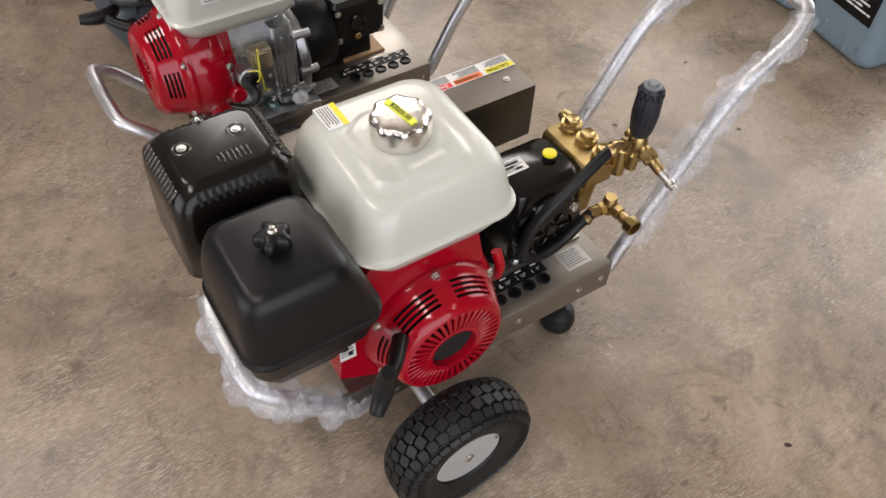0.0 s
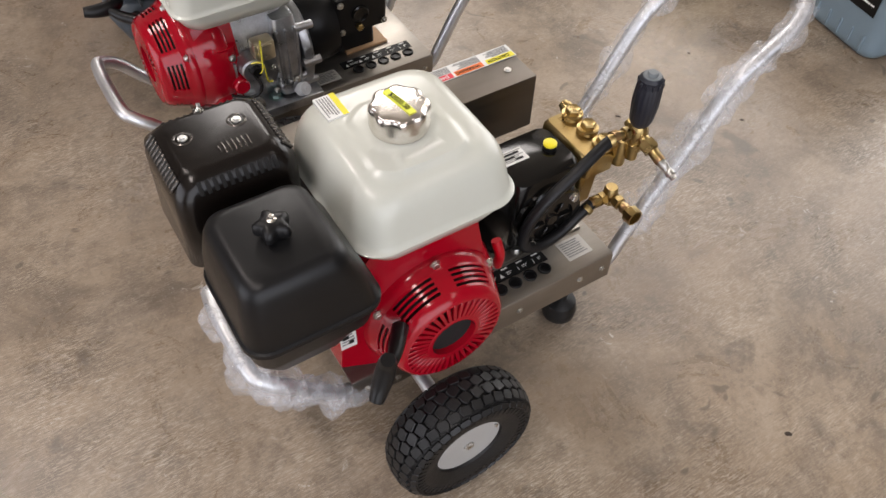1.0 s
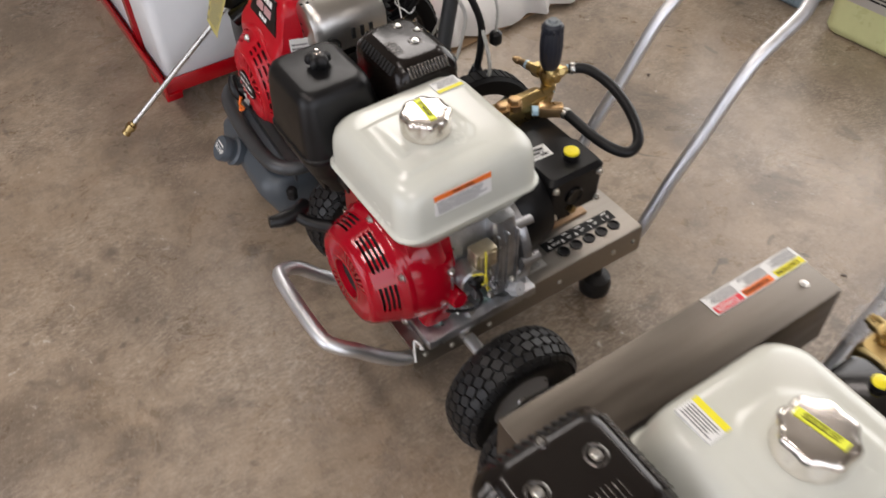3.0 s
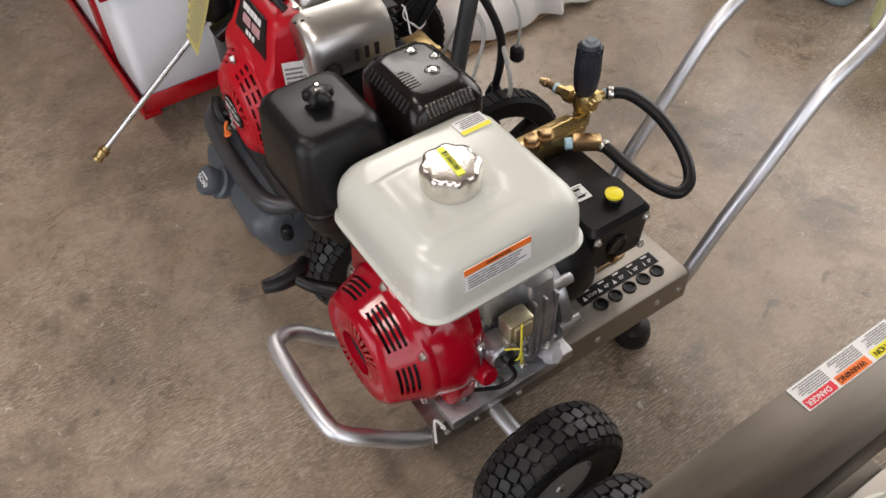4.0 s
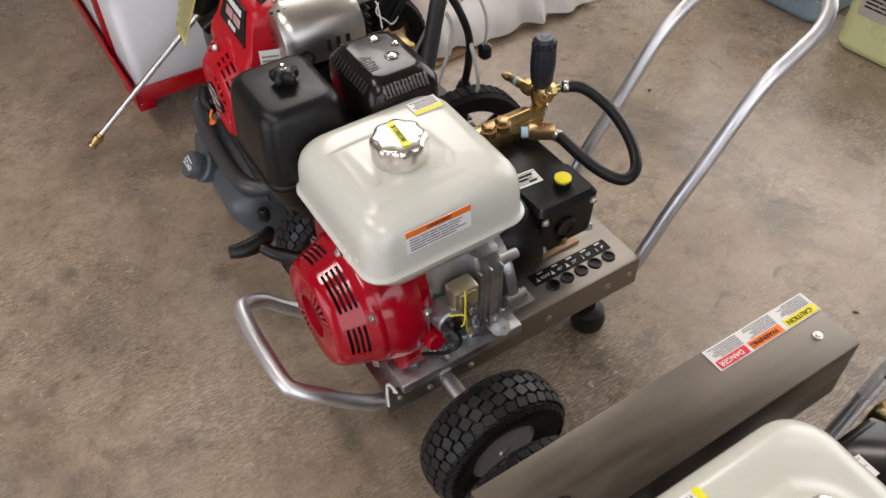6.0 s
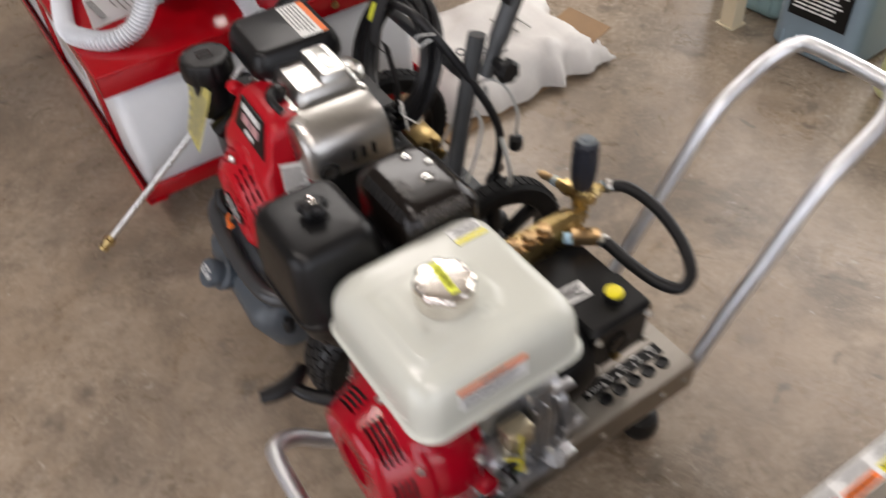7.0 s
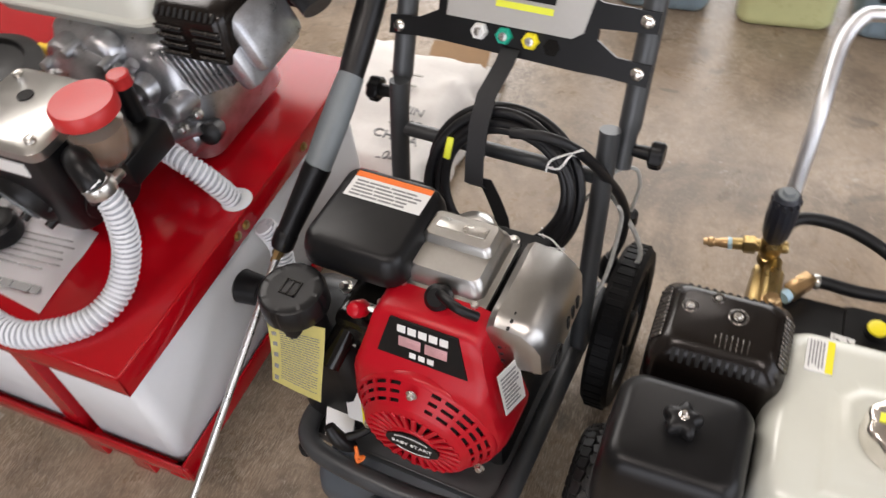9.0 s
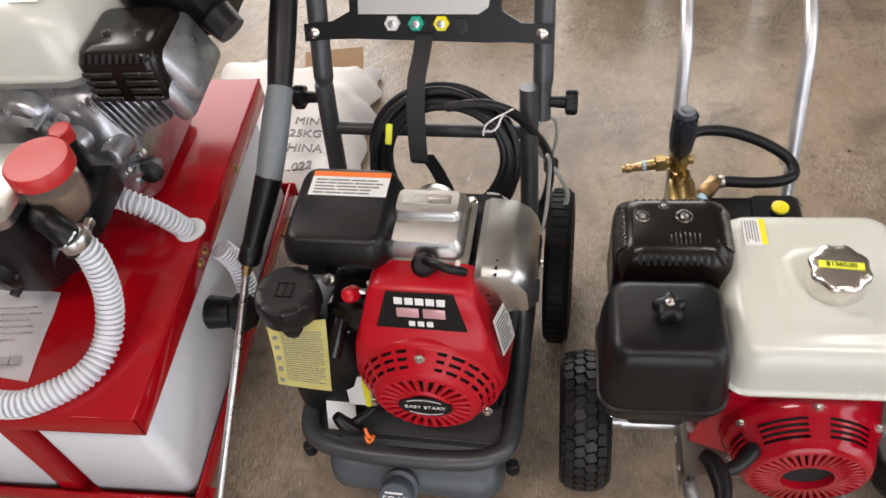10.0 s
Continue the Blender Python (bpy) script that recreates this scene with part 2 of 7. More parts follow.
def film_wrap():
    """Thin crinkled polythene: mostly see-through, with a milky bloom and sharp glints."""
    m, n, l, b = mat_base("clear_polythene_wrap")
    tc, nz, bp = n.new("ShaderNodeTexCoord"), n.new("ShaderNodeTexNoise"), n.new("ShaderNodeBump")
    nz.inputs["Scale"].default_value, nz.inputs["Detail"].default_value, nz.inputs["Distortion"].default_value = 45, 4, 2.5
    l.new(tc.outputs["Object"], nz.inputs[0]), l.new(nz.outputs[0], bp.inputs["Height"])
    bp.inputs["Strength"].default_value, bp.inputs["Distance"].default_value = 0.8, 0.006
    rg = n.new("ShaderNodeMapRange")
    rg.inputs[1].default_value, rg.inputs[2].default_value, rg.inputs[3].default_value, rg.inputs[4].default_value = 0.35, 0.75, 0.10, 0.42
    l.new(nz.outputs[0], rg.inputs[0]), l.new(rg.outputs[0], b.inputs["Alpha"])
    b.inputs["Base Color"].default_value = (0.80, 0.81, 0.84, 1)
    b.inputs["Roughness"].default_value, b.inputs["Specular IOR Level"].default_value = 0.12, 0.9
    l.new(bp.outputs[0], b.inputs["Normal"])
    return m


def clear_jar():
    m, n, l, b = mat_base("clear_plastic_jar")
    b.inputs["Base Color"].default_value, b.inputs["Alpha"].default_value = (0.75, 0.70, 0.62, 1), 0.14
    b.inputs["Roughness"].default_value = 0.08
    return m


CONCRETE, WRAP, JAR = concrete(), film_wrap(), clear_jar()


# ---- mesh helpers ----
def V(*a):
    return Vector(a)


def add_box(bm, c, size, bevel=0.0, m=None, segs=2):
    r = bmesh.ops.create_cube(bm, size=1.0, matrix=Matrix.Translation(c) @ Matrix.Diagonal((*size, 1)))
    vs = r["verts"]
    if bevel:
        es = {e for v in vs for e in v.link_edges}
        g = bmesh.ops.bevel(bm, geom=list(es), offset=min(bevel, 0.49 * min(size)), segments=segs, affect="EDGES", profile=0.5)
        vs = list({v for f in g["faces"] for v in f.verts} | {v for v in vs if v.is_valid})
    if m is not None:
        bmesh.ops.transform(bm, matrix=m, verts=vs)
    return vs


def bridge(bm, rings, closed=True, cap0=True, cap1=True):
    """Faces between rings of equal length."""
    vr = [[bm.verts.new(p) for p in ring] for ring in rings]
    k = len(vr[0])
    for a, b in zip(vr, vr[1:]):
        for i in range(k if closed else k - 1):
            j = (i + 1) % k
            bm.faces.new((a[i], a[j], b[j], b[i]))
    if cap0:
        bm.faces.new(vr[0][::-1])
    if cap1:
        bm.faces.new(vr[-1])
    return vr


def axes_of(d):
    d = d.normalized()
    up = Vector((0, 0, 1)) if abs(d.z) < 0.9 else Vector((1, 0, 0))
    x = d.cross(up).normalized()
    return x, x.cross(d).normalized()


def add_lathe(bm, p, axis, prof, seg=28, cap0=True, cap1=True):
    """A turned body: prof is rows of (radius, distance along axis)."""
    p, axis = Vector(p), Vector(axis).normalized()
    x, y = axes_of(axis)
    rings = [[p + axis * h + (x * math.cos(a) + y * math.sin(a)) * max(r, 1e-4) for a in (2 * math.pi * i / seg for i in range(seg))] for r, h in prof]
    return bridge(bm, rings, True, cap0, cap1)


def add_cyl(bm, p0, p1, r, r2=None, seg=20, bev=0.0):
    p0, p1 = Vector(p0), Vector(p1)
    h, r2 = (p1 - p0).length, r if r2 is None else r2
    prof = [(r - bev, 0), (r, bev), (r2, h - bev), (r2 - bev, h)] if bev else [(r, 0), (r2, h)]
    add_lathe(bm, p0, p1 - p0, prof, seg)


def smooth_path(pts, n=8, closed=False):
    pts = [Vector(p) for p in pts]
    k, out = len(pts), []
    for i in range(k if closed else k - 1):
        if closed:
            a, b, c, d = pts[(i - 1) % k], pts[i], pts[(i + 1) % k], pts[(i + 2) % k]
        else:
            a, b, c, d = pts[max(i - 1, 0)], pts[i], pts[i + 1], pts[min(i + 2, k - 1)]
        for j in range(n):
            t = j / n
            out.append(0.5 * ((2 * b) + (c - a) * t + (2 * a - 5 * b + 4 * c - d) * t * t + (3 * b - a - 3 * c + d) * t ** 3))
    if not closed:
        out.append(pts[-1])
    return out


def add_tube(bm, pts, r, seg=12, closed=False, wob=None):
    """A round bar along points; r is a number or a function of the share of the way."""
    pts = [Vector(p) for p in pts]
    k = len(pts)
    rings, x = [], None
    for i, p in enumerate(pts):
        d = (pts[(i + 1) % k] - pts[i - 1]) if closed else (pts[min(i + 1, k - 1)] - pts[max(i - 1, 0)])
        d = d.normalized()
        if x is None:
            x = axes_of(d)[0]
        x = (x - d * x.dot(d)).normalized()
        y = d.cross(x)
        rad = r(i / (k - 1)) if callable(r) else r
        ring = []
        for j in range(seg):
            a = 2 * math.pi * j / seg
            q = p + (x * math.cos(a) + y * math.sin(a)) * rad
            ring.append(q + wob(q) if wob else q)
        rings.append(ring)
    if closed:
        rings.append(rings[0])
        bridge(bm, rings, True, False, False)
        bmesh.ops.remove_doubles(bm, verts=bm.verts, dist=1e-6)
    else:
        bridge(bm, rings)


def rounded_rect(cx, cy, hx, hy, rad, z, n=5):
    out = []
    for sx, sy, a0 in ((1, 1, 0), (-1, 1, 90), (-1, -1, 180), (1, -1, 270)):
        for i in range(n + 1):
            a = radians(a0 + 90 * i / n)
            out.append(Vector((cx + sx * (hx - rad) + rad * math.cos(a), cy + sy * (hy - rad) + rad * math.sin(a), z)))
    return out


def add_loft(bm, rows, n=5):
    """A body through rounded rectangles: rows of (z, x0, x1, y0, y1, corner)."""
    bridge(bm, [rounded_rect((x0 + x1) / 2, (y0 + y1) / 2, (x1 - x0) / 2, (y1 - y0) / 2, c, z, n) for z, x0, x1, y0, y1, c in rows])


def add_bolt(bm, p, d, r=0.006, h=0.005, washer=True):
    p, d = Vector(p), Vector(d).normalized()
    if washer:
        add_cyl(bm, p, p + d * 0.0012, r * 1.45, seg=14)
    add_lathe(bm, p, d, [(r, 0), (r, h * 0.8), (r * 0.8, h)], seg=6)


def add_plate(bm, c, sx, sy, th, m):
    """A thin flat piece of sx by sy round c, in the plane of the pose m."""
    add_box(bm, (0, 0, th / 2), (sx, sy, th), m=Matrix.Translation(c) @ m)


def split_off(bm):
    """The separate pieces of a bmesh, each a bmesh; pieces that sit on one spot, such as a bolt and its washer, stay together."""
    left, groups = set(bm.verts), []
    while left:
        stack, comp = [left.pop()], []
        while stack:
            v = stack.pop()
            comp.append(v)
            for e in v.link_edges:
                o = e.other_vert(v)
                if o in left:
                    left.discard(o)
                    stack.append(o)
        c = sum((v.co for v in comp), Vector()) / len(comp)
        for g in groups:
            if (g[0] - c).length < 0.0075:
                g[1].extend(comp)
                break
        else:
            groups.append((c, comp))
    out = []
    for _, comp in groups:
        nb, made = bmesh.new(), {}
        for v in comp:
            made[v] = nb.verts.new(v.co)
        for f in {f for v in comp for f in v.link_faces}:
            nb.faces.new([made[v] for v in f.verts])
        out.append(nb)
    bm.free()
    return out


def parts(name, bm, material, parent, label="", m=None, sharp=38):
    """Each separate piece of a bmesh as a part of its own."""
    return [part(name, piece, material, parent, label, m, sharp) for piece in split_off(bm)]


def part(name, bm, material, parent, label="", m=None, sharp=38):
    """Links a bmesh as one mesh object under a thing or a part."""
    if m is not None:
        bmesh.ops.transform(bm, matrix=m, verts=bm.verts)
    bmesh.ops.recalc_face_normals(bm, faces=bm.faces)
    lim = radians(sharp)
    for f in bm.faces:
        f.smooth = True
    for e in bm.edges:
        if len(e.link_faces) == 2 and e.calc_face_angle(0) > lim:
            e.smooth = False
    me = bpy.data.meshes.new(name)
    bm.to_mesh(me)
    bm.free()
    me.materials.append(material)
    ob = new(name, me)
    ob.parent = parent
    if label:
        tagged(ob, label)
    return ob


def assembly(name, piece_name, bm, material, parent, label="", m=None, sharp=38):
    """The largest piece of a bmesh as a part, the other pieces as parts of it."""
    pieces = split_off(bm)

    def extent(q):
        cs = [v.co for v in q.verts]
        return sum(max(c[k] for c in cs) - min(c[k] for c in cs) for k in range(3))
    pieces.sort(key=extent, reverse=True)
    main = part(name, pieces[0], material, parent, label, m, sharp)
    for q in pieces[1:]:
        part(piece_name, q, material, main, "", m, sharp)
    return main


def thing(name, place, label, category, group="", kind="", turn=0.0):
    e = new(name)
    e.empty_display_size = 0.05
    e.matrix_world = pose(*place, 0, 0, turn)
    return tagged(e, label, category, group, kind)


def solid(name, bm, material, place, label, category, group="", kind="", turn=0.0):
    """A thing that is one mesh."""
    ob = part(name, bm, material, None)
    ob.matrix_world = pose(*place, 0, 0, turn)
    return tagged(ob, label, category, group, kind)


def B():
    return bmesh.new()


def lettering(name, text, size, m, material, parent, label="", th=0.0006):
    cu = bpy.data.curves.new(name, "FONT")
    cu.body, cu.size, cu.align_x, cu.align_y, cu.extrude = text, size, "CENTER", "CENTER", th / 2
    tmp = bpy.data.objects.new(name, cu)
    scene.collection.objects.link(tmp)
    bpy.context.view_layer.update()
    me = bpy.data.meshes.new_from_object(tmp.evaluated_get(bpy.context.evaluated_depsgraph_get()))
    bpy.data.objects.remove(tmp)
    me.name = name
    me.transform(m)
    me.materials.clear()
    me.materials.append(material)
    ob = new(name, me)
    ob.parent = parent
    return tagged(ob, label) if label else ob


def on_top(x, y, z, turn=0.0):
    return pose(x, y, z, 0, 0, turn)


def print_lines(bm, c, m, w, h, rows, seed, th=0.0005, gap=0.45):
    """Unreadable small print: plain bars, row by row, of uneven length."""
    rng = random.Random(seed)
    step = h / rows
    for i in range(rows):
        x, y = -w / 2, h / 2 - (i + 0.5) * step
        end = w / 2 - rng.uniform(0, 0.25) * w
        while x < end:
            ww = min(rng.uniform(0.12, 0.34) * w, end - x)
            if ww > 0.01 * w:
                add_box(bm, (x + ww / 2, y, th / 2), (ww * 0.92, step * gap, th), m=Matrix.Translation(c) @ m)
            x += ww


# ---- the room ----
b = B()
add_box(b, (1.0, 0.95, -0.05), (10.4, 7.5, 0.1))
tagged(part("floor", b, CONCRETE, None), "worn brown-grey concrete garage floor with stains", "floor", kind="structure")


# unseen walls: layout and openings assumed, tone kept dark to limit bounce light
def wall(name, x0, x1, y0, y1, z0=0.0, z1=3.7):
    w = B()
    add_box(w, ((x0 + x1) / 2, (y0 + y1) / 2, (z0 + z1) / 2), (x1 - x0, y1 - y0, z1 - z0))
    return tagged(part(name, w, WALL_MAT, None), "unseen workshop wall, toned dark to cut bounce light", "wall", kind="structure")


wall("wall_east", 4.6, 4.8, -2.6, 0.4)
wall("wall_east_side", 4.6, 4.8, 4.2, 4.5)
wall("wall_east_lintel", 4.6, 4.8, 0.4, 4.2, 3.0, 3.7)
wall("wall_north", -4.2, 0.9, 4.5, 4.7)
wall("wall_north_side", 3.3, 4.8, 4.5, 4.7)
wall("wall_north_sill", 0.9, 3.3, 4.5, 4.7, 0.0, 2.35)
wall("wall_north_lintel", 0.9, 3.3, 4.5, 4.7, 3.5, 3.7)
wall("wall_west", -4.2, -4.0, -2.6, -0.9)
wall("wall_west_side", -4.2, -4.0, 2.9, 4.5)
wall("wall_west_lintel", -4.2, -4.0, -0.9, 2.9, 3.0, 3.7)
wall("wall_south", -4.2, -3.2, -2.8, -2.6)
wall("wall_south_side", 1.4, 4.8, -2.8, -2.6)
wall("wall_south_lintel", -3.2, 1.4, -2.8, -2.6, 3.45, 3.7)
# ceiling out of view, toned down so it returns less fill light
b = B()
add_box(b, (1.0, 0.95, 3.75), (10.4, 7.5, 0.1))
tagged(part("ceiling", b, CEIL_MAT, None), "unseen grey-beige workshop ceiling, toned down to cut bounce light", "ceiling", kind="structure")
b = B()
add_box(b, (1, 1.5, -0.16), (400, 400, 0.1))
tagged(part("ground", b, surface("asphalt_yard", (0.06, 0.06, 0.058), 0.85, bump=0.3), None), "assumed grey asphalt yard beyond the unseen doorways", "ground", kind="structure")


# ---- wheeled pressure washers on stainless trays ----
TRAY_L, TRAY_W, TRAY_Z = 0.52, 0.245, 0.172


def wheel(parent, c, r=0.120, w=0.080, side=-1):
    """A pneumatic tyre with block tread on a grey dished rim; the axle lies along y."""
    cx, cy, cz = c
    b = B()
    hw = w / 2
    prof = [(0.055, -hw * 0.62), (0.059, -hw * 0.80), (0.078, -hw * 0.97), (0.090, -hw), (r - 0.021, -hw * 0.97), (r - 0.011, -hw * 0.84), (r - 0.0065, -hw * 0.5),
            (r - 0.005, 0), (r - 0.0065, hw * 0.5), (r - 0.011, hw * 0.84), (r - 0.021, hw * 0.97), (0.090, hw), (0.078, hw * 0.97), (0.059, hw * 0.80), (0.055, hw * 0.62)]
    add_lathe(b, c, (0, 1, 0), prof, seg=56, cap0=False, cap1=False)
    n, bl = 37, B()
    for i in range(n):
        for off, yy, sy, rr, tilt, skew in ((0, -hw * 0.22, w * 0.208, r, -4, 20), (0.5, hw * 0.22, w * 0.208, r, 4, 20), (0.5, -hw * 0.62, w * 0.19, r - 0.0038, -21, -10), (0.0, hw * 0.62, w * 0.19, r - 0.0038, 21, -10), (0.0, -hw * 0.91, w * 0.12, r - 0.0125, -52, 0), (0.5, hw * 0.91, w * 0.12, r - 0.0125, 52, 0)):
            turn = Matrix.Translation(c) @ Matrix.Rotation(radians(360 * (i + off) / n), 4, "Y") @ Matrix.Translation((0, yy, rr - 0.0035)) @ Matrix.Rotation(radians(-tilt), 4, "X") @ Matrix.Rotation(radians(skew), 4, "Z")
            hx, hy = 0.0092, sy / 2
            rim = [(-hx, 0), (-hx * 0.80, -hy), (hx * 0.80, -hy), (hx, 0), (hx * 0.80, hy), (-hx * 0.80, hy)]
            bridge(bl, [[turn @ V(x * k, y * k, z) for x, y in rim] for k, z in ((1.0, -0.004), (1.0, 0.0028), (0.90, 0.0038))])
    for i in range(52):
        for s in (-1, 1):
            turn = Matrix.Translation(c) @ Matrix.Rotation(radians(360 * i / 52), 4, "Y") @ Matrix.Translation((0, s * hw * 0.975, r - 0.028))
            add_box(bl, (0, 0, 0), (0.004, 0.003, 0.012), m=turn)
    ty = part("wheel", b, RUBBER, parent, "black pneumatic tyre with block tread")
    parts("tread_block", bl, RUBBER, ty)
    b = B()
    for s in (-1, 1):
        add_lathe(b, (cx, cy + s * hw * 0.60, cz), (0, -s, 0), [(0.060, -0.004), (0.059, 0.0), (0.054, 0.003), (0.050, 0.014), (0.036, 0.019), (0.022, 0.016), (0.020, 0.004), (0.013, 0.002)], seg=36)
    part("rim", b, GRIM, ty, "pale grey painted steel rim")
    b = B()
    add_bolt(b, (cx, cy + side * hw * 0.55, cz), (0, side, 0), 0.009, 0.010)
    add_cyl(b, (cx + 0.045, cy + side * hw * 0.45, cz + 0.02), (cx + 0.048, cy + side * hw * 0.80, cz + 0.022), 0.003, 0.0025, 10)
    parts("axle_nut", b, ZINC, ty)
    return ty


GRIM = surface("pale_grey_rim_paint", (0.46, 0.46, 0.45), 0.35, vary=0.10, scale=20, metal=0.2)


def cart_frame(t, nx, lean=0.0):
    """Tray, bumper loop, handle, axle, wheels and rubber feet of one cart."""
    b = B()
    L, W, Z = TRAY_L, TRAY_W, TRAY_Z
    prof = [(0.006, Z - 0.062), (0.0, Z - 0.062), (0.0, Z - 0.006), (0.002, Z - 0.0015), (0.006, Z), (W - 0.006, Z), (W - 0.002, Z - 0.0015), (W, Z - 0.006), (W, Z - 0.062), (W - 0.006, Z - 0.062), (W - 0.006, Z - 0.006), (0.006, Z - 0.006)]
    bridge(b, [[Vector((x, y, z)) for y, z in prof] for x in (-L, 0.0)])
    tray = part("tray", b, STEEL, t, "folded brushed stainless steel tray")
    b = B()
    for x, z in ((-0.495, Z - 0.03), (-0.395, Z - 0.018), (-0.36, Z - 0.045), (-0.44, Z - 0.045), (-0.07, Z - 0.030), (-0.02, Z - 0.030), (-0.20, Z - 0.032)):
        for y, d in ((0.0, -1), (W, 1)):
            add_bolt(b, (x, y, z), (0, d, 0), 0.0042, 0.004)
    parts("bolt", b, ZINC, tray)
    # nozzle holders along the near edge
    b = B()
    for i in range(5):
        p = (nx - 0.0307 * i, 0.034, Z - 0.002)
        # rubber rim plus a black centre disc painted as the hole's shade
        add_lathe(b, p, (0, 0, 1), [(0.0122, 0), (0.0122, 0.0045), (0.0108, 0.0055), (0.0086, 0.0050), (0.0082, 0.0026), (0.001, 0.0024)], seg=22)
    parts("nozzle_holder", b, BLACK, tray, "black rubber nozzle grommet with black-filled hole")
    b = B()
    add_plate(b, (nx - 0.066, 0.0605, Z), 0.168, 0.0255, 0.0007, on_top(0, 0, 0))
    part("nozzle_label", b, INK, tray, "black nozzle label strip with white lettering")
    for i, s in enumerate(("0\u00b0", "15\u00b0", "25\u00b0", "40\u00b0", "SOAP")):
        x = nx + 0.002 - 0.0320 * i
        lettering("nozzle_text", s, 0.0088 if i < 4 else 0.0082, on_top(x + 0.004, 0.0575, Z + 0.0012), WHITE_INK, tray)
    b = B()
    for i in range(5):
        x = nx + 0.002 - 0.0320 * i
        add_plate(b, (x, 0.069, Z + 0.0007), 0.012, 0.0028, 0.0004, on_top(0, 0, 0))
        tri = [Vector((x - 0.0165, 0.053, Z + 0.0013)), Vector((x - 0.0085, 0.053, Z + 0.0013)), Vector((x - 0.0125, 0.0625, Z + 0.0013))] if i > 1 else \
              [Vector((x - 0.0105, 0.053, Z + 0.0013)), Vector((x - 0.0085, 0.053, Z + 0.0013)), Vector((x - 0.0095, 0.0645, Z + 0.0013))]
        b.faces.new([b.verts.new(p) for p in tri])
    part("nozzle_label_marks", b, WHITE_INK, tray)
    # bumper loop at the engine end
    b = B()
    zc, r = 0.140, 0.0125
    far = -0.657
    half = [(-0.47, 0.016, zc - 0.012), (-0.53, 0.013, zc + 0.002), (-0.575, 0.013, zc + 0.042), (-0.612, 0.014, zc + 0.086), (-0.643, 0.025, zc + 0.110), (far, 0.055, zc + 0.118)]
    pts = half + [(x, W - y, z) for x, y, z in reversed(half)]
    loop = smooth_path(pts, 7)
    add_tube(b, loop, r, 16)
    part("bumper", b, TUBE_ALU, t, "bent aluminium tube bumper")
    # handle
    b = B()
    y0, y1 = 0.014, W - 0.014
    half = [(-0.06, 0, 0.136), (0.0, 0, 0.138), (0.028, 0, 0.185), (0.065, 0, 0.258), (0.120, 0, 0.346), (0.172, 0, 0.435), (0.206, 0, 0.474), (0.250, 0, 0.502), (0.300, 0.004, 0.530), (0.333, 0.022, 0.553), (0.341, 0.052, 0.560)]
    ht = [(x, y0 + y + lean * (z - 0.138), z) for x, y, z in half] + [(x, y1 - y + lean * (z - 0.138), z) for x, y, z in reversed(half)]
    hpath = smooth_path(ht, 7)
    add_tube(b, hpath, 0.0125, 16)
    part("handle", b, TUBE_ALU, t, "bent aluminium tube push handle")
    # axle, wheels, feet
    b = B()
    ax = -0.405
    add_cyl(b, (ax, -0.16, 0.120), (ax, W + 0.16, 0.120), 0.0085, seg=16)
    add_cyl(b, (ax, -0.088, 0.120), (ax, W + 0.088, 0.120), 0.0125, seg=18)
    part("axle", b, TUBE_ALU, t)
    wheel(t, (ax, -0.130, 0.1205), side=-1)
    wheel(t, (ax, W + 0.152, 0.1205), side=1)
    for y in (0.034, W - 0.034):
        b = B()
        add_lathe(b, (-0.07, y, 0.0), (0, 0, 1), [(0.026, 0), (0.031, 0.006), (0.033, 0.022), (0.029, 0.042), (0.021, 0.048), (0.012, 0.052), (0.010, 0.113)], seg=26)
        part("foot", b, RUBBER, t, "black rubber foot")
    return tray, loop, hpath


def wrap_film(t, path, r, seed, name="plastic_wrap", sag=0.012, trim=(0, None)):
    """Loose crinkled polythene sleeve round a tube."""
    b = B()
    pts = path[trim[0]:trim[1]]

    def wob(q):
        f = noise.noise_vector(q * 22 + V(seed, 0, 0)) * sag + noise.noise_vector(q * 70 + V(0, seed, 0)) * sag * 0.45
        return f + V(0, 0, -0.25 * sag)
    fine = []
    for a, c in zip(pts, pts[1:]):
        k = max(1, int((c - a).length / 0.006))
        fine += [a.lerp(c, i / k) for i in range(k)]
    fine.append(pts[-1])
    add_tube(b, fine, lambda s: r * (1 + 0.35 * math.sin(s * 31 + seed) * math.sin(s * 13)), 22, wob=wob)
    for f in [f for f in b.faces if len(f.verts) > 4]:
        b.faces.remove(f)
    return part(name, b, WRAP, t, "loose crinkled clear polythene sleeve", sharp=80)


def ramp(a, c, v):
    k = min(1.0, max(0.0, (v - a) / (c - a)))
    return k * k * (3 - 2 * k)


def tank_fall(x):
    """The pressed tank top drops towards the recoil side."""
    return 0.011 * ramp(-0.02, -0.115, x)


def tank_relief(x, y):
    """A raised tongue round the filler running to the recoil side, with two short pressed ribs in front of the cap."""
    d = math.hypot(x, y)
    tongue = max(ramp(0.073, 0.058, d), ramp(0.030, -0.020, x) * ramp(0.070, 0.058, abs(y)) * ramp(-0.114, -0.070, x))
    ribs = sum(max(0.0, 1 - ((y - c) / 0.0055) ** 2) for c in (-0.027, 0.027)) * ramp(-0.040, -0.050, x) * ramp(-0.098, -0.080, x)
    return 0.0046 * tongue + 0.0012 * ramp(0.054, 0.044, d) + 0.0030 * ribs


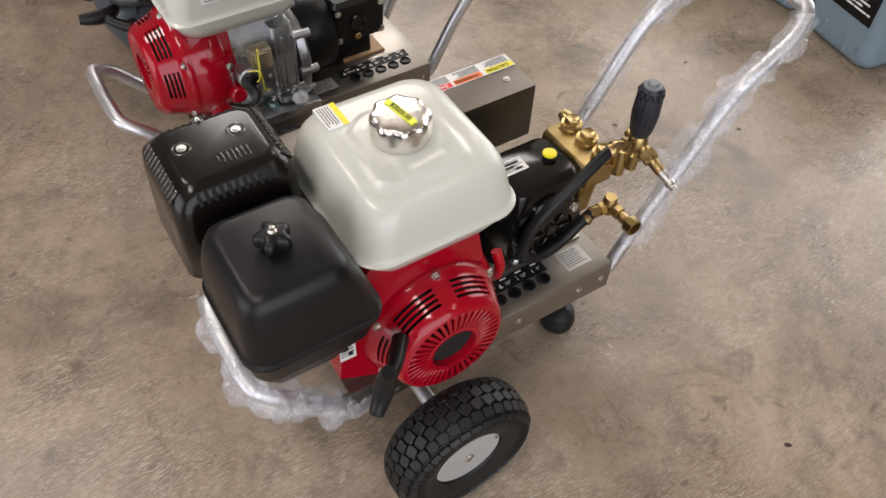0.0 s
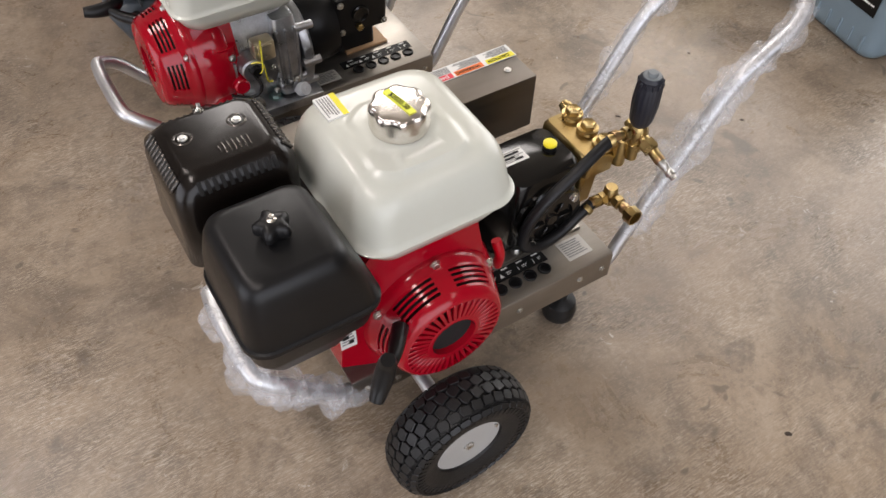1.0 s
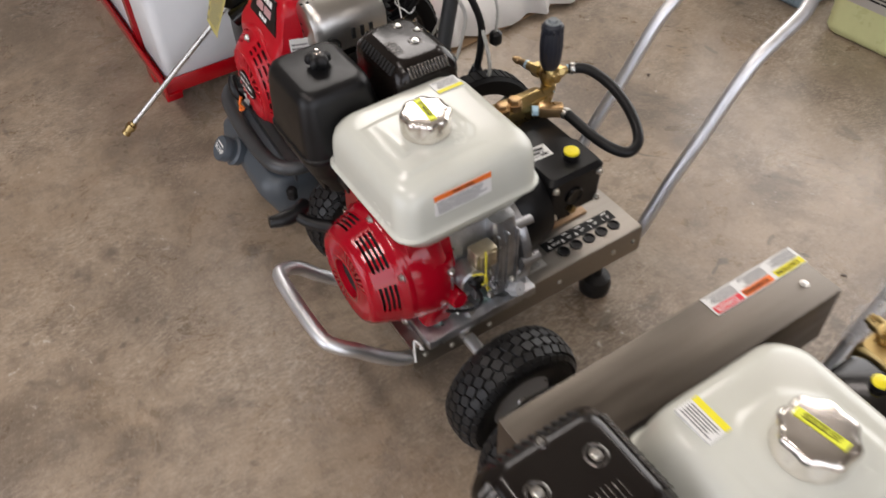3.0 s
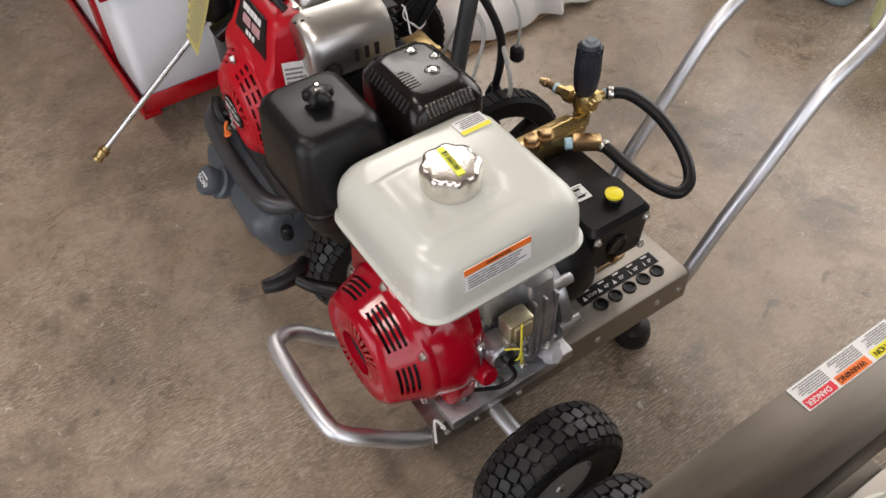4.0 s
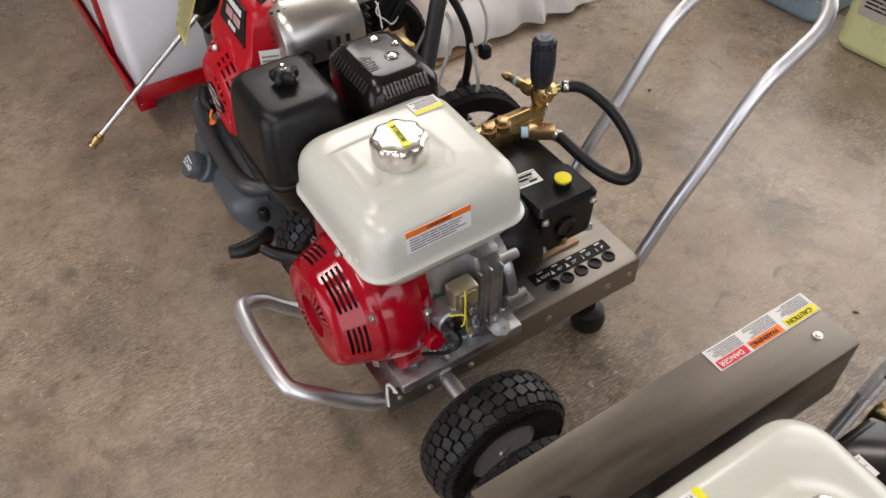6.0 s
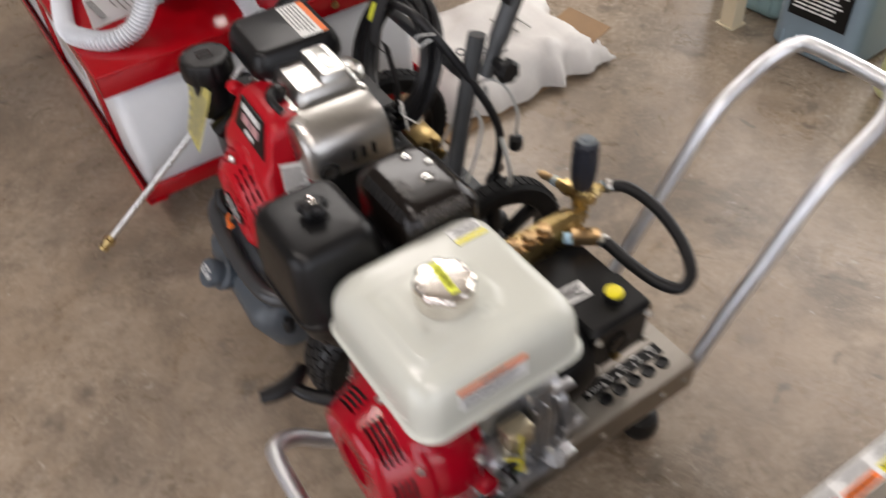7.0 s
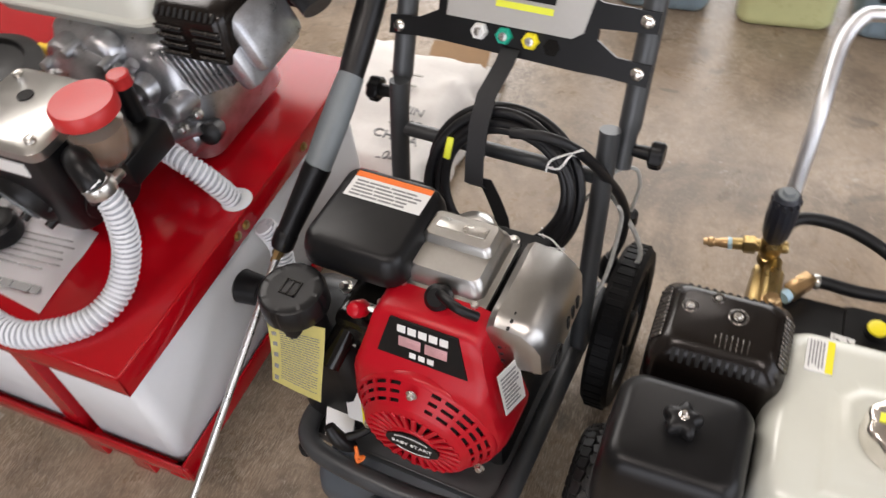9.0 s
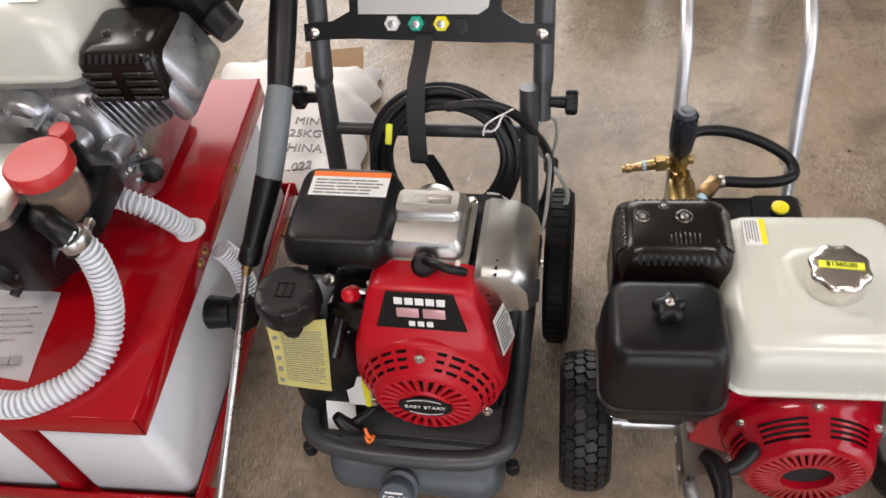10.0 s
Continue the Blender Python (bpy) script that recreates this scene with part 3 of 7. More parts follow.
def engine(t, m, P):
    """A small petrol engine with cream tank, chrome cap, black air cleaner, dark muffler and red recoil cover.
    Its own axes: x the shaft, pointing away from the recoil cover; y towards the air cleaner; z up; origin below the fuel cap."""
    Z = TRAY_Z
    # crankcase, cylinder and gearbox side, all castings
    b = B()
    add_box(b, (0.030, -0.030, Z + 0.012), (0.225, 0.165, 0.022), 0.004)
    add_loft(b, [(Z + 0.02, -0.055, 0.115, -0.060, 0.055, 0.02), (Z + 0.06, -0.055, 0.115, -0.088, 0.055, 0.03), (Z + 0.10, -0.055, 0.120, -0.10, 0.06, 0.04), (Z + 0.18, -0.05, 0.115, -0.075, 0.06, 0.04), (Z + 0.215, -0.04, 0.10, -0.06, 0.05, 0.03)])
    add_lathe(b, (0.110, -0.02, Z + 0.105), (1, 0, 0), [(0.092, 0), (0.095, 0.006), (0.095, 0.016), (0.080, 0.024), (0.045, 0.030), (0.040, 0.052)], seg=40)
    for i in range(8):
        a = 2 * math.pi * i / 8
        add_cyl(b, (0.105, -0.02 + 0.091 * math.cos(a), Z + 0.105 + 0.091 * math.sin(a)), (0.142, -0.02 + 0.091 * math.cos(a), Z + 0.105 + 0.091 * math.sin(a)), 0.0095, 0.008, 12)
    tilt = Matrix.Translation((0.03, 0.03, Z + 0.12)) @ Matrix.Rotation(radians(-65), 4, "X")
    bf = B()
    for i in range(10):
        add_box(bf, (0, 0, 0.045 + 0.0115 * i), (0.140, 0.150 - 0.002 * i, 0.0035), 0.001, tilt, 1)
    add_box(b, (0, 0, 0.09), (0.105, 0.105, 0.14), 0.01, tilt)
    add_box(b, (0, 0, 0.175), (0.125, 0.125, 0.030), 0.008, tilt)
    for x in (-0.03, 0.02, 0.07):
        add_box(b, (x, -0.098, Z + 0.105), (0.010, 0.016, 0.09), 0.004)
    add_cyl(b, (0.0, -0.085, Z + 0.135), (0.0, -0.122, Z + 0.135), 0.024, 0.022, 22, 0.003)
    for x in (-0.045, 0.050):
        add_box(b, (x, -0.074, Z + 0.013), (0.056, 0.030, 0.018), 0.004)
    add_box(b, (0.0, -0.070, Z + 0.006), (0.160, 0.036, 0.010), 0.003)
    add_loft(b, [(Z + 0.030, 0.062, 0.100, -0.094, -0.05, 0.010), (Z + 0.055, 0.052, 0.106, -0.102, -0.05, 0.012), (Z + 0.150, 0.056, 0.108, -0.106, -0.05, 0.012), (Z + 0.205, 0.062, 0.106, -0.092, -0.05, 0.010)])
    for x in (0.062, 0.080, 0.099):
        add_box(b, (x, -0.103, Z + 0.120), (0.005, 0.010, 0.135), 0.002)
    add_cyl(b, (0.056, -0.096, Z + 0.058), (0.118, -0.098, Z + 0.070), 0.010, 0.009, 14, 0.002)
    blk = assembly("engine_block", "casting", b, CAST, t, "grey cast aluminium crankcase and cylinder", m)
    parts("cooling_fin", bf, CAST, blk, "", m)
    b = B()
    add_box(b, (0.030, -0.104, Z + 0.165), (0.042, 0.030, 0.042), 0.005)
    add_box(b, (0.030, -0.120, Z + 0.167), (0.028, 0.005, 0.030), 0.003)
    part("governor_bracket", b, PALE_ZINC, blk, "pale gold zinc bracket", m)
    b = B()
    for x in (-0.045, 0.050):
        add_lathe(b, (x, -0.079, Z + 0.021), (0, 0, 1), [(0.0155, 0), (0.0155, 0.002), (0.0125, 0.0025)], seg=22)
        add_lathe(b, (x, -0.079, Z + 0.0235), (0, 0, 1), [(0.0105, 0), (0.0105, 0.0065), (0.009, 0.008), (0.004, 0.0078)], seg=6)
    parts("mount_bolt", b, TEAL_ZINC, blk, "greenish zinc mounting bolt", m)
    b = B()
    add_lathe(b, (0.012, -0.086, Z + 0.030), (0, -1, 0.1), [(0.010, -0.01), (0.010, 0.006), (0.0075, 0.007), (0.0075, 0.016), (0.005, 0.017)], seg=6)
    part("drain_bolt", b, ZINC, blk, "", m)
    b = B()
    for x, y in ((0.095, 0.035), (-0.055, 0.035)):
        add_bolt(b, (x, y, Z + 0.022), (0, 0, 1), 0.0075, 0.008)
    for x, z in ((-0.02, 0.06), (0.045, 0.06), (0.09, 0.07), (0.045, 0.115), (-0.03, 0.165)):
        add_bolt(b, (x, -0.105, Z + z), (0, -1, 0), 0.005, 0.007)
    parts("bolt", b, ZINC, blk, "", m)
    b = B()
    for x in (0.092, -0.035):
        add_lathe(b, (x, -0.095, Z + 0.036), (0.25, -0.75, 0.45), [(0.009, 0), (0.009, 0.012), (0.0150, 0.014), (0.0142, 0.024), (0.0120, 0.030), (0.0035, 0.0302), (0.003, 0.033)], seg=18)
        if P["dipstick_one"]:
            break
    part("oil_dipstick", b, GREY_DIP, blk, "pale grey plastic oil dipstick cap", m)
    b = B()
    add_tube(b, smooth_path([(-0.005, -0.118, Z + 0.15), (0.015, -0.135, Z + 0.155), (0.022, -0.13, Z + 0.11), (0.035, -0.118, Z + 0.095)], 6), 0.0016, 6)
    add_tube(b, smooth_path([(0.0, -0.12, Z + 0.135), (0.012, -0.137, Z + 0.14), (0.02, -0.128, Z + 0.20)], 6), 0.0016, 6)
    parts("wire", b, WIRE_Y, blk, "", m)
    b = B()
    add_tube(b, smooth_path([(-0.01, -0.118, Z + 0.145), (0.006, -0.138, Z + 0.11), (-0.012, -0.132, Z + 0.085), (-0.05, -0.12, Z + 0.095)], 6), 0.0032, 8)
    add_cyl(b, (0.004, -0.12, Z + 0.135), (0.004, -0.134, Z + 0.137), 0.012, 0.009, 14)
    part("black_lead", b, BLACK, blk, "", m)

    # red blower housing and recoil cover
    rs, rl, rz, R = P["recoil"]
    b = B()
    add_lathe(b, (-0.030, rl, rz), (-1, 0, 0), [(R * 1.14, 0), (R * 1.20, 0.008), (R * 1.20, 0.030), (R * 1.14, 0.050), (R * 1.05, -0.030 - rs - 0.058), (R * 0.60, -0.030 - rs - 0.054)], seg=56)
    zt = P["rim"] - 0.015
    bridge(b, [[Vector((x, y, z)) for y, z in ((rl - R * 1.0, rz + 0.02), (rl - R * 0.75, zt - 0.03), (rl - R * 0.4, zt), (rl + R * 0.9, zt - 0.005), (rl + R * 1.35, zt - 0.06), (rl + R * 1.50, rz - 0.050), (rl + R * 0.70, rz - R * 0.98), (rl - R * 0.5, rz - R * 0.6))] for x in (-0.012, -0.050, -0.086)])
    if P["side_red"]:
        add_loft(b, [(rz - R * 0.92, -0.075, -0.020, rl - R * 1.02, rl, 0.012), (rz - 0.03, -0.075, -0.012, rl - R * 1.14, rl, 0.02), (rz + R * 0.55, -0.070, -0.015, rl - R * 1.08, rl, 0.02)])
        add_cyl(b, (-0.026, rl - R * 1.05, rz - 0.025), (-0.026, rl - R * 1.33, rz - 0.020), 0.017, 0.015, 20, 0.003)
    housing = part("blower_housing", b, RED, t, "glossy red blower housing", m)
    b = B()
    fs = rs
    add_lathe(b, (fs, rl, rz), (1, 0, 0), [(R * 0.36, 0.012), (R * 0.36, 0.0), (R * 0.42, -0.001), (R * 0.44, 0.0)], seg=48, cap0=False, cap1=False)
    add_lathe(b, (fs, rl, rz), (1, 0, 0), [(R * 0.76, 0.006), (R * 0.76, 0.0005), (R * 0.80, 0.001), (R * 0.86, 0.006), (R * 0.90, 0.014)], seg=48, cap0=False, cap1=False)
    add_lathe(b, (fs, rl, rz), (1, 0, 0), [(R * 1.02, 0.048), (R * 1.06, 0.055), (R * 1.10, 0.062), (R * 1.10, 0.070)], seg=48, cap0=False, cap1=False)
    bs, shell = B(), B()
    for i in range(40):
        turn = Matrix.Translation((fs, rl, rz)) @ Matrix.Rotation(2 * math.pi * i / 40, 4, "X")
        add_box(bs, (0.003, 0, R * 0.60), (0.006, 0.0062 + 0.0, R * 0.36), 0.001, turn, 1)
    # sloping side with louvre windows
    wins = [(62, 40), (118, 40), (10, 32), (170, 32), (232, 36), (308, 36)]
    def is_open(a):
        return any(abs((a - c + 180) % 360 - 180) < h / 2 for c, h in wins)
    step = 2.0
    prof = [(R * 0.90, 0.014), (R * 1.02, 0.048)]
    cell = lambda a, k: Vector((fs + prof[0][1] + (prof[1][1] - prof[0][1]) * k, rl + (prof[0][0] + (prof[1][0] - prof[0][0]) * k) * math.cos(radians(a)), rz + (prof[0][0] + (prof[1][0] - prof[0][0]) * k) * math.sin(radians(a))))
    edges = [0, 0.12, 0.24, 0.34, 0.46, 0.56, 0.68, 0.78, 0.90, 1.0]
    for i in range(180):
        a = i * step
        for j in range(9):
            if is_open(a + 1) and j % 2 == 1:
                continue
            q = [cell(a, edges[j]), cell(a + step, edges[j]), cell(a + step, edges[j + 1]), cell(a, edges[j + 1])]
            shell.faces.new([shell.verts.new(p) for p in q])
    bmesh.ops.remove_doubles(shell, verts=shell.verts, dist=1e-5)
    bmesh.ops.recalc_face_normals(shell, faces=shell.faces)
    bmesh.ops.solidify(shell, geom=shell.faces, thickness=0.003)
    cover = part("recoil_cover", b, RED, t, "glossy red slotted recoil starter cover", m)
    part("louvre_band", shell, RED, cover, "", m, sharp=30)
    parts("spoke", bs, RED, cover, "", m)
    b = B()
    # backing cone in near-black gives the shade behind the open slots
    add_lathe(b, (fs + 0.012, rl, rz), (1, 0, 0), [(0.002, -0.001), (R * 0.36, -0.001), (R * 0.37, 0.004), (R * 0.70, 0.010), (R * 0.86, 0.016), (R * 0.98, 0.046)], seg=40, cap1=False)
    part("cover_inner_shade", b, HOLE_SHADE, cover, "near-black cone painted as the shade behind the slots", m)
    b = B()
    for a in (30, 90, 150, 215, 325):
        p = V(fs + 0.056, rl + R * 1.06 * math.cos(radians(a)), rz + R * 1.06 * math.sin(radians(a)))
        add_bolt(b, p, (-1, 0, 0), 0.0055, 0.006)
    parts("screw", b, ZINC, cover, "", m)
    b = B()
    c, along = Vector(P["grip"]), Vector(P["grip_dir"]).normalized()
    g0 = V(fs + 0.020, rl + 0.075, c.z - 0.01)
    add_tube(b, smooth_path([g0, g0.lerp(c, 0.5) + V(-0.006, 0, 0), c], 4), lambda s: 0.012 - 0.004 * s, 14)
    side = (c - g0).normalized()
    add_tube(b, smooth_path([c - along * 0.037 + side * 0.012, c - along * 0.020 + side * 0.003, c, c + along * 0.020 + side * 0.003, c + along * 0.037 + side * 0.012], 5), lambda s: 0.0095 + 0.0045 * math.sin(math.pi * s), 14)
    part("starter_grip", b, BLACK, cover, "black plastic pull-starter grip", m)

    # fuel tank
    s0, s1, l0, l1 = P["tank"]
    zr, zt = P["rim"], P["top"]
    b = B()
    i_ = 0.010
    rows = [(zr - 0.048, s0 + 0.045, s1 - 0.045, l0 + 0.040, l1 - 0.040, 0.03), (zr - 0.042, s0 + 0.022, s1 - 0.022, l0 + 0.022, l1 - 0.022, 0.04), (zr - 0.020, s0 + 0.010, s1 - 0.010, l0 + 0.010, l1 - 0.010, 0.045), (zr - 0.006, s0 + 0.007, s1 - 0.007, l0 + 0.007, l1 - 0.007, 0.045),
            (zr - 0.004, s0, s1, l0, l1, P["corner"]), (zr, s0 - 0.001, s1 + 0.001, l0 - 0.001, l1 + 0.001, P["corner"]), (zr + 0.003, s0 + 0.003, s1 - 0.003, l0 + 0.003, l1 - 0.003, P["corner"])]
    h = zt - zr
    for k, ins in P["shoulder"]:
        rows.append((zr + h * k, s0 + ins, s1 - ins, l0 + ins, l1 - ins, P["corner"]))
    cx_, cy_ = (s0 + s1) / 2, (l0 + l1) / 2
    rings = [rounded_rect((x0 + x1) / 2, (y0 + y1) / 2, (x1 - x0) / 2, (y1 - y0) / 2, c_, z, 14) for z, x0, x1, y0, y1, c_ in rows]
    for ring in rings:
        for p in ring:
            p.z -= max(0.0, (p.z - zr) / h) * P["fall"] * tank_fall(p.x)
    for k in range(1, 27):
        f = 1 - k / 26.6
        rings.append([V(cx_ + (p.x - cx_) * f, cy_ + (p.y - cy_) * f, 0) for p in rings[len(rows) - 1]])
        for p in rings[-1]:
            p.z = zt - 0.01 * h + 0.0025 * (1 - f * f) - P["fall"] * tank_fall(p.x) + tank_relief(p.x, p.y)
    bridge(b, rings)
    tank = part("fuel_tank", b, CREAM, t, "glossy cream-white steel fuel tank", m, sharp=50)
    b = B()
    zc = P["cap"] - 0.036
    rings = []
    for r_, z_, wav in ((0.030, zc - 0.004, 0), (0.0375, zc, 0.0), (0.0385, zc + 0.003, 0.0), (0.0385, zc + 0.012, 0.15), (0.0390, zc + 0.018, 0.8), (0.0395, zc + 0.026, 1.0), (0.0385, zc + 0.031, 1.0), (0.0365, zc + 0.0335, 1.0), (0.0340, zc + 0.0345, 1.0), (0.0300, zc + 0.0352, 0.5), (0.0220, zc + 0.0357, 0), (0.010, zc + 0.036, 0), (0.002, zc + 0.036, 0)):
        ring = []
        for i in range(128):
            a = 2 * math.pi * i / 128
            dent = (0.5 + 0.5 * math.cos(8 * a)) * 0.0034 * wav
            ring.append(V((r_ - dent) * math.cos(a), (r_ - dent) * math.sin(a), z_))
        rings.append(ring)
    bridge(b, rings)
    cap = part("fuel_cap", b, CHROME, tank, "chrome scalloped fuel cap", m, sharp=60)
    # price tape stuck on the cap, with handwriting
    tp = on_top(0, 0, P["cap"] + 0.0004, P["tape"])
    b = B()
    add_plate(b, (0, 0, 0), 0.054, 0.0105, 0.0006, tp)
    part("price_tape", b, TAPE, tank, "fluorescent yellow price tape, handwritten", m)
    lettering("price_writing", P["price"], 0.0098, m @ tp @ pose(0, 0, 0.0010), INK, tank)
    # caution label at the tank's air-cleaner corner
    ls, ll, lt = P["caution"]
    b = B()
    cm = on_top(0, 0, 0, lt)
    zl = zt + 0.0022 - P["fall"] * tank_fall(ls)
    add_plate(b, (ls, ll, zl - 0.0056), 0.046, 0.030, 0.0056, cm)
    cl = part("caution_label", b, WHITE_LABEL, tank, "white and yellow caution label", m)
    b = B()
    add_plate(b, (ls, ll, zl), 0.046, 0.008, 0.0004, cm @ pose(0, 0.011, 0))
    part("caution_band", b, YELLOW, tank, "", m)
    b = B()
    print_lines(b, V(ls, ll, zl), cm @ pose(0, -0.004, 0), 0.040, 0.018, 5, 3)
    part("caution_print", b, INK_GREY, tank, "", m)

    # air cleaner
    a0, a1, c0, c1 = P["ac_rim"]
    e0, e1, f0, f1 = P["ac_top"]
    za, zb = P["ac_z"]
    b = B()
    add_loft(b, [(za - 0.118, a0 + 0.056, a1 - 0.045, c0 + 0.05, c1 - 0.040, 0.02), (za - 0.110, a0 + 0.046, a1 - 0.040, c0 + 0.04, c1 - 0.030, 0.02), (za - 0.070, a0 + 0.028, a1 - 0.030, c0 + 0.03, c1 - 0.016, 0.02), (za - 0.042, a0 + 0.012, a1 - 0.016, c0 + 0.012, c1 - 0.008, 0.025), (za - 0.006, a0 + 0.003, a1 - 0.003, c0 + 0.003, c1 - 0.003, 0.03), (za - 0.003, a0 - 0.001, a1 + 0.001, c0 - 0.001, c1 + 0.001, 0.032),
                  (za + 0.003, a0 - 0.001, a1 + 0.001, c0 - 0.001, c1 + 0.001, 0.032), (za + 0.005, a0 + 0.002, a1 - 0.002, c0 + 0.002, c1 - 0.002, 0.030),
                  (za + (zb - za) * 0.5, (a0 + e0) / 2 - 0.002, (a1 + e1) / 2 + 0.002, (c0 + f0) / 2 - 0.002, (c1 + f1) / 2 + 0.002, 0.028),
                  (zb - 0.020, e0 - 0.004, e1 + 0.004, f0 - 0.004, f1 + 0.004, 0.026), (zb - 0.008, e0, e1, f0, f1, 0.025), (zb - 0.002, e0 + 0.007, e1 - 0.007, f0 + 0.007, f1 - 0.007, 0.022), (zb, e0 + 0.014, e1 - 0.014, f0 + 0.014, f1 - 0.014, 0.018)], 6)
    ac = part("air_cleaner", b, BLACK, t, "black moulded plastic air cleaner cover", m, sharp=50)
    kx, ky = (e0 + e1) / 2 + P["knob"][0], (f0 + f1) / 2 + P["knob"][1]
    b = B()
    rings = []
    for r_, z_, wav in ((0.012, zb - 0.003, 0), (0.013, zb + 0.004, 0), (0.0215, zb + 0.006, 1), (0.0225, zb + 0.010, 1), (0.0215, zb + 0.018, 1), (0.016, zb + 0.022, 0.6), (0.008, zb + 0.023, 0)):
        rings.append([V(kx + (r_ - 0.0035 * wav * (1 - math.cos(5 * a)) ) * math.cos(a), ky + (r_ - 0.0035 * wav * (1 - math.cos(5 * a))) * math.sin(a), z_) for a in (2 * math.pi * i / 60 for i in range(60))])
    bridge(b, rings)
    knob = part("air_cleaner_knob", b, BLACK, ac, "black five-lobed knob", m, sharp=50)
    b = B()
    add_lathe(b, (kx, ky, zb + 0.022), (0, 0, 1), [(0.0055, 0), (0.0055, 0.002), (0.0032, 0.003), (0.0032, 0.008), (0.002, 0.009)], seg=14)
    part("knob_stud", b, CHROME, ac, "", m)
    b = B()
    add_box(b, ((a0 + a1) / 2 - 0.01, (c0 + c1) / 2, za - 0.075), (0.07, 0.08, 0.05), 0.008)
    add_box(b, ((a0 + a1) / 2 + 0.02, c0 + 0.015, za - 0.060), (0.09, 0.05, 0.035), 0.006)
    cb = part("carburettor", b, BLACK, ac, "black choke and carburettor body", m)
    b = B()
    for dx, dy in ((-0.04, 0.01), (0.03, -0.01), (0.0, 0.045)):
        add_bolt(b, ((a0 + a1) / 2 + dx, (c0 + c1) / 2 + dy - 0.04, za - 0.062), (-0.6, -0.5, 0.3), 0.005, 0.012)
    add_box(b, ((a0 + a1) / 2 + 0.055, c0 + 0.006, za - 0.046), (0.014, 0.008, 0.012), 0.002)
    part("choke_lever", b, ZINC, ac, "", m)

    # muffler with slotted guard
    m0, m1, n0, n1 = P["muff"]
    mz = P["muff_z"]
    b = B()
    add_loft(b, [(mz - 0.150, m0 + 0.006, m1 - 0.006, n0 + 0.005, n1 - 0.001, 0.02), (mz - 0.140, m0, m1, n0, n1 + 0.005, 0.02), (mz - 0.040, m0, m1, n0, n1 + 0.002, 0.020), (mz - 0.022, m0 + 0.001, m1 - 0.001, n0 + 0.001, n1 - 0.001, 0.020),
                  (mz - 0.008, m0 + 0.012, m1 - 0.012, n0 + 0.012, n1 - 0.012, 0.020), (mz - 0.001, m0 + 0.020, m1 - 0.020, n0 + 0.020, n1 - 0.020, 0.018), (mz, m0 + 0.026, m1 - 0.026, n0 + 0.026, n1 - 0.026, 0.016)], 6)
    mf = part("muffler", b, MUFFLER_MAT, t, "dark bronze-black steel muffler guard", m, sharp=50)
    # solid near-black bars paint the shade of the guard's openings
    b = B()
    k = 11
    for i in range(k):
        f = (i + 0.5) / k
        for side in (0, 1):
            x = m0 + 0.026 + (m1 - m0 - 0.052) * f
            y = (n0 + 0.0065) if side == 0 else (n1 - 0.0065)
            add_box(b, (0, 0, 0), (0.0052, 0.0032, 0.017), 0.001, Matrix.Translation((x, y, mz - 0.0145)) @ Matrix.Rotation(radians(-40 if side == 0 else 40), 4, "X"), 1)
            y = n0 + 0.026 + (n1 - n0 - 0.052) * f
            x = (m0 + 0.0065) if side == 0 else (m1 - 0.0065)
            add_box(b, (0, 0, 0), (0.0032, 0.0052, 0.017), 0.001, Matrix.Translation((x, y, mz - 0.0145)) @ Matrix.Rotation(radians(40 if side == 0 else -40), 4, "Y"), 1)
    parts("slot", b, HOLE_SHADE, mf, "", m)
    b = B()
    for i in range(k + 1):
        f = i / k
        for side in (0, 1):
            x = m0 + 0.026 + (m1 - m0 - 0.052) * f
            y = (n0 + 0.0058) if side == 0 else (n1 - 0.0058)
            add_box(b, (0, 0, 0), (0.0050, 0.0034, 0.020), 0.0015, Matrix.Translation((x, y, mz - 0.0138)) @ Matrix.Rotation(radians(-40 if side == 0 else 40), 4, "X"), 1)
    parts("rib", b, MUFFLER_EDGE, mf, "", m)
    for x, y, r_ in P["muff_screws"]:
        b = B()
        px_, py_ = m0 + (m1 - m0) * x, n0 + (n1 - n0) * y
        add_lathe(b, (px_, py_, mz - 0.0005), (0, 0, 1), [(r_, 0), (r_, 0.0008), (r_ * 0.86, 0.0018), (r_ * 0.76, 0.0010), (r_ * 0.70, -0.0006), (0.001, -0.0006)], seg=26)
        part("screw_dimple", b, MUFFLER_EDGE, mf, "", m)
        b = B()
        add_bolt(b, (px_, py_, mz), (0, 0, 1), r_ * 0.34, 0.004)
        part("guard_screw", b, ZINC, mf, "", m)
    b = B()
    rng = random.Random(5)
    for i in range(7):
        yy = n0 + (n1 - n0) * (0.30 + 0.04 * i)
        add_box(b, (m0 + (m1 - m0) * P["emboss"], yy, mz + 0.0004), (0.012 + 0.010 * rng.random(), 0.0016, 0.0014), 0.0005)
    part("embossed_mark", b, MUFFLER_EDGE, mf, "", m)
    return blk


# paler metal for the mufflers' ribs, screw dimples and embossed marks
MUFFLER_EDGE = surface("paler_muffler_edge", (0.13, 0.12, 0.11), 0.25, metal=0.8, vary=0.25, scale=60)
PALE_ZINC = surface("pale_gold_zinc", (0.66, 0.58, 0.42), 0.34, metal=0.9, vary=0.2, scale=40)
TEAL_ZINC = surface("greenish_zinc", (0.40, 0.52, 0.50), 0.32, metal=0.8, vary=0.25, scale=60)
GREY_DIP = surface("pale_grey_plastic", (0.55, 0.57, 0.60), 0.4, vary=0.05)


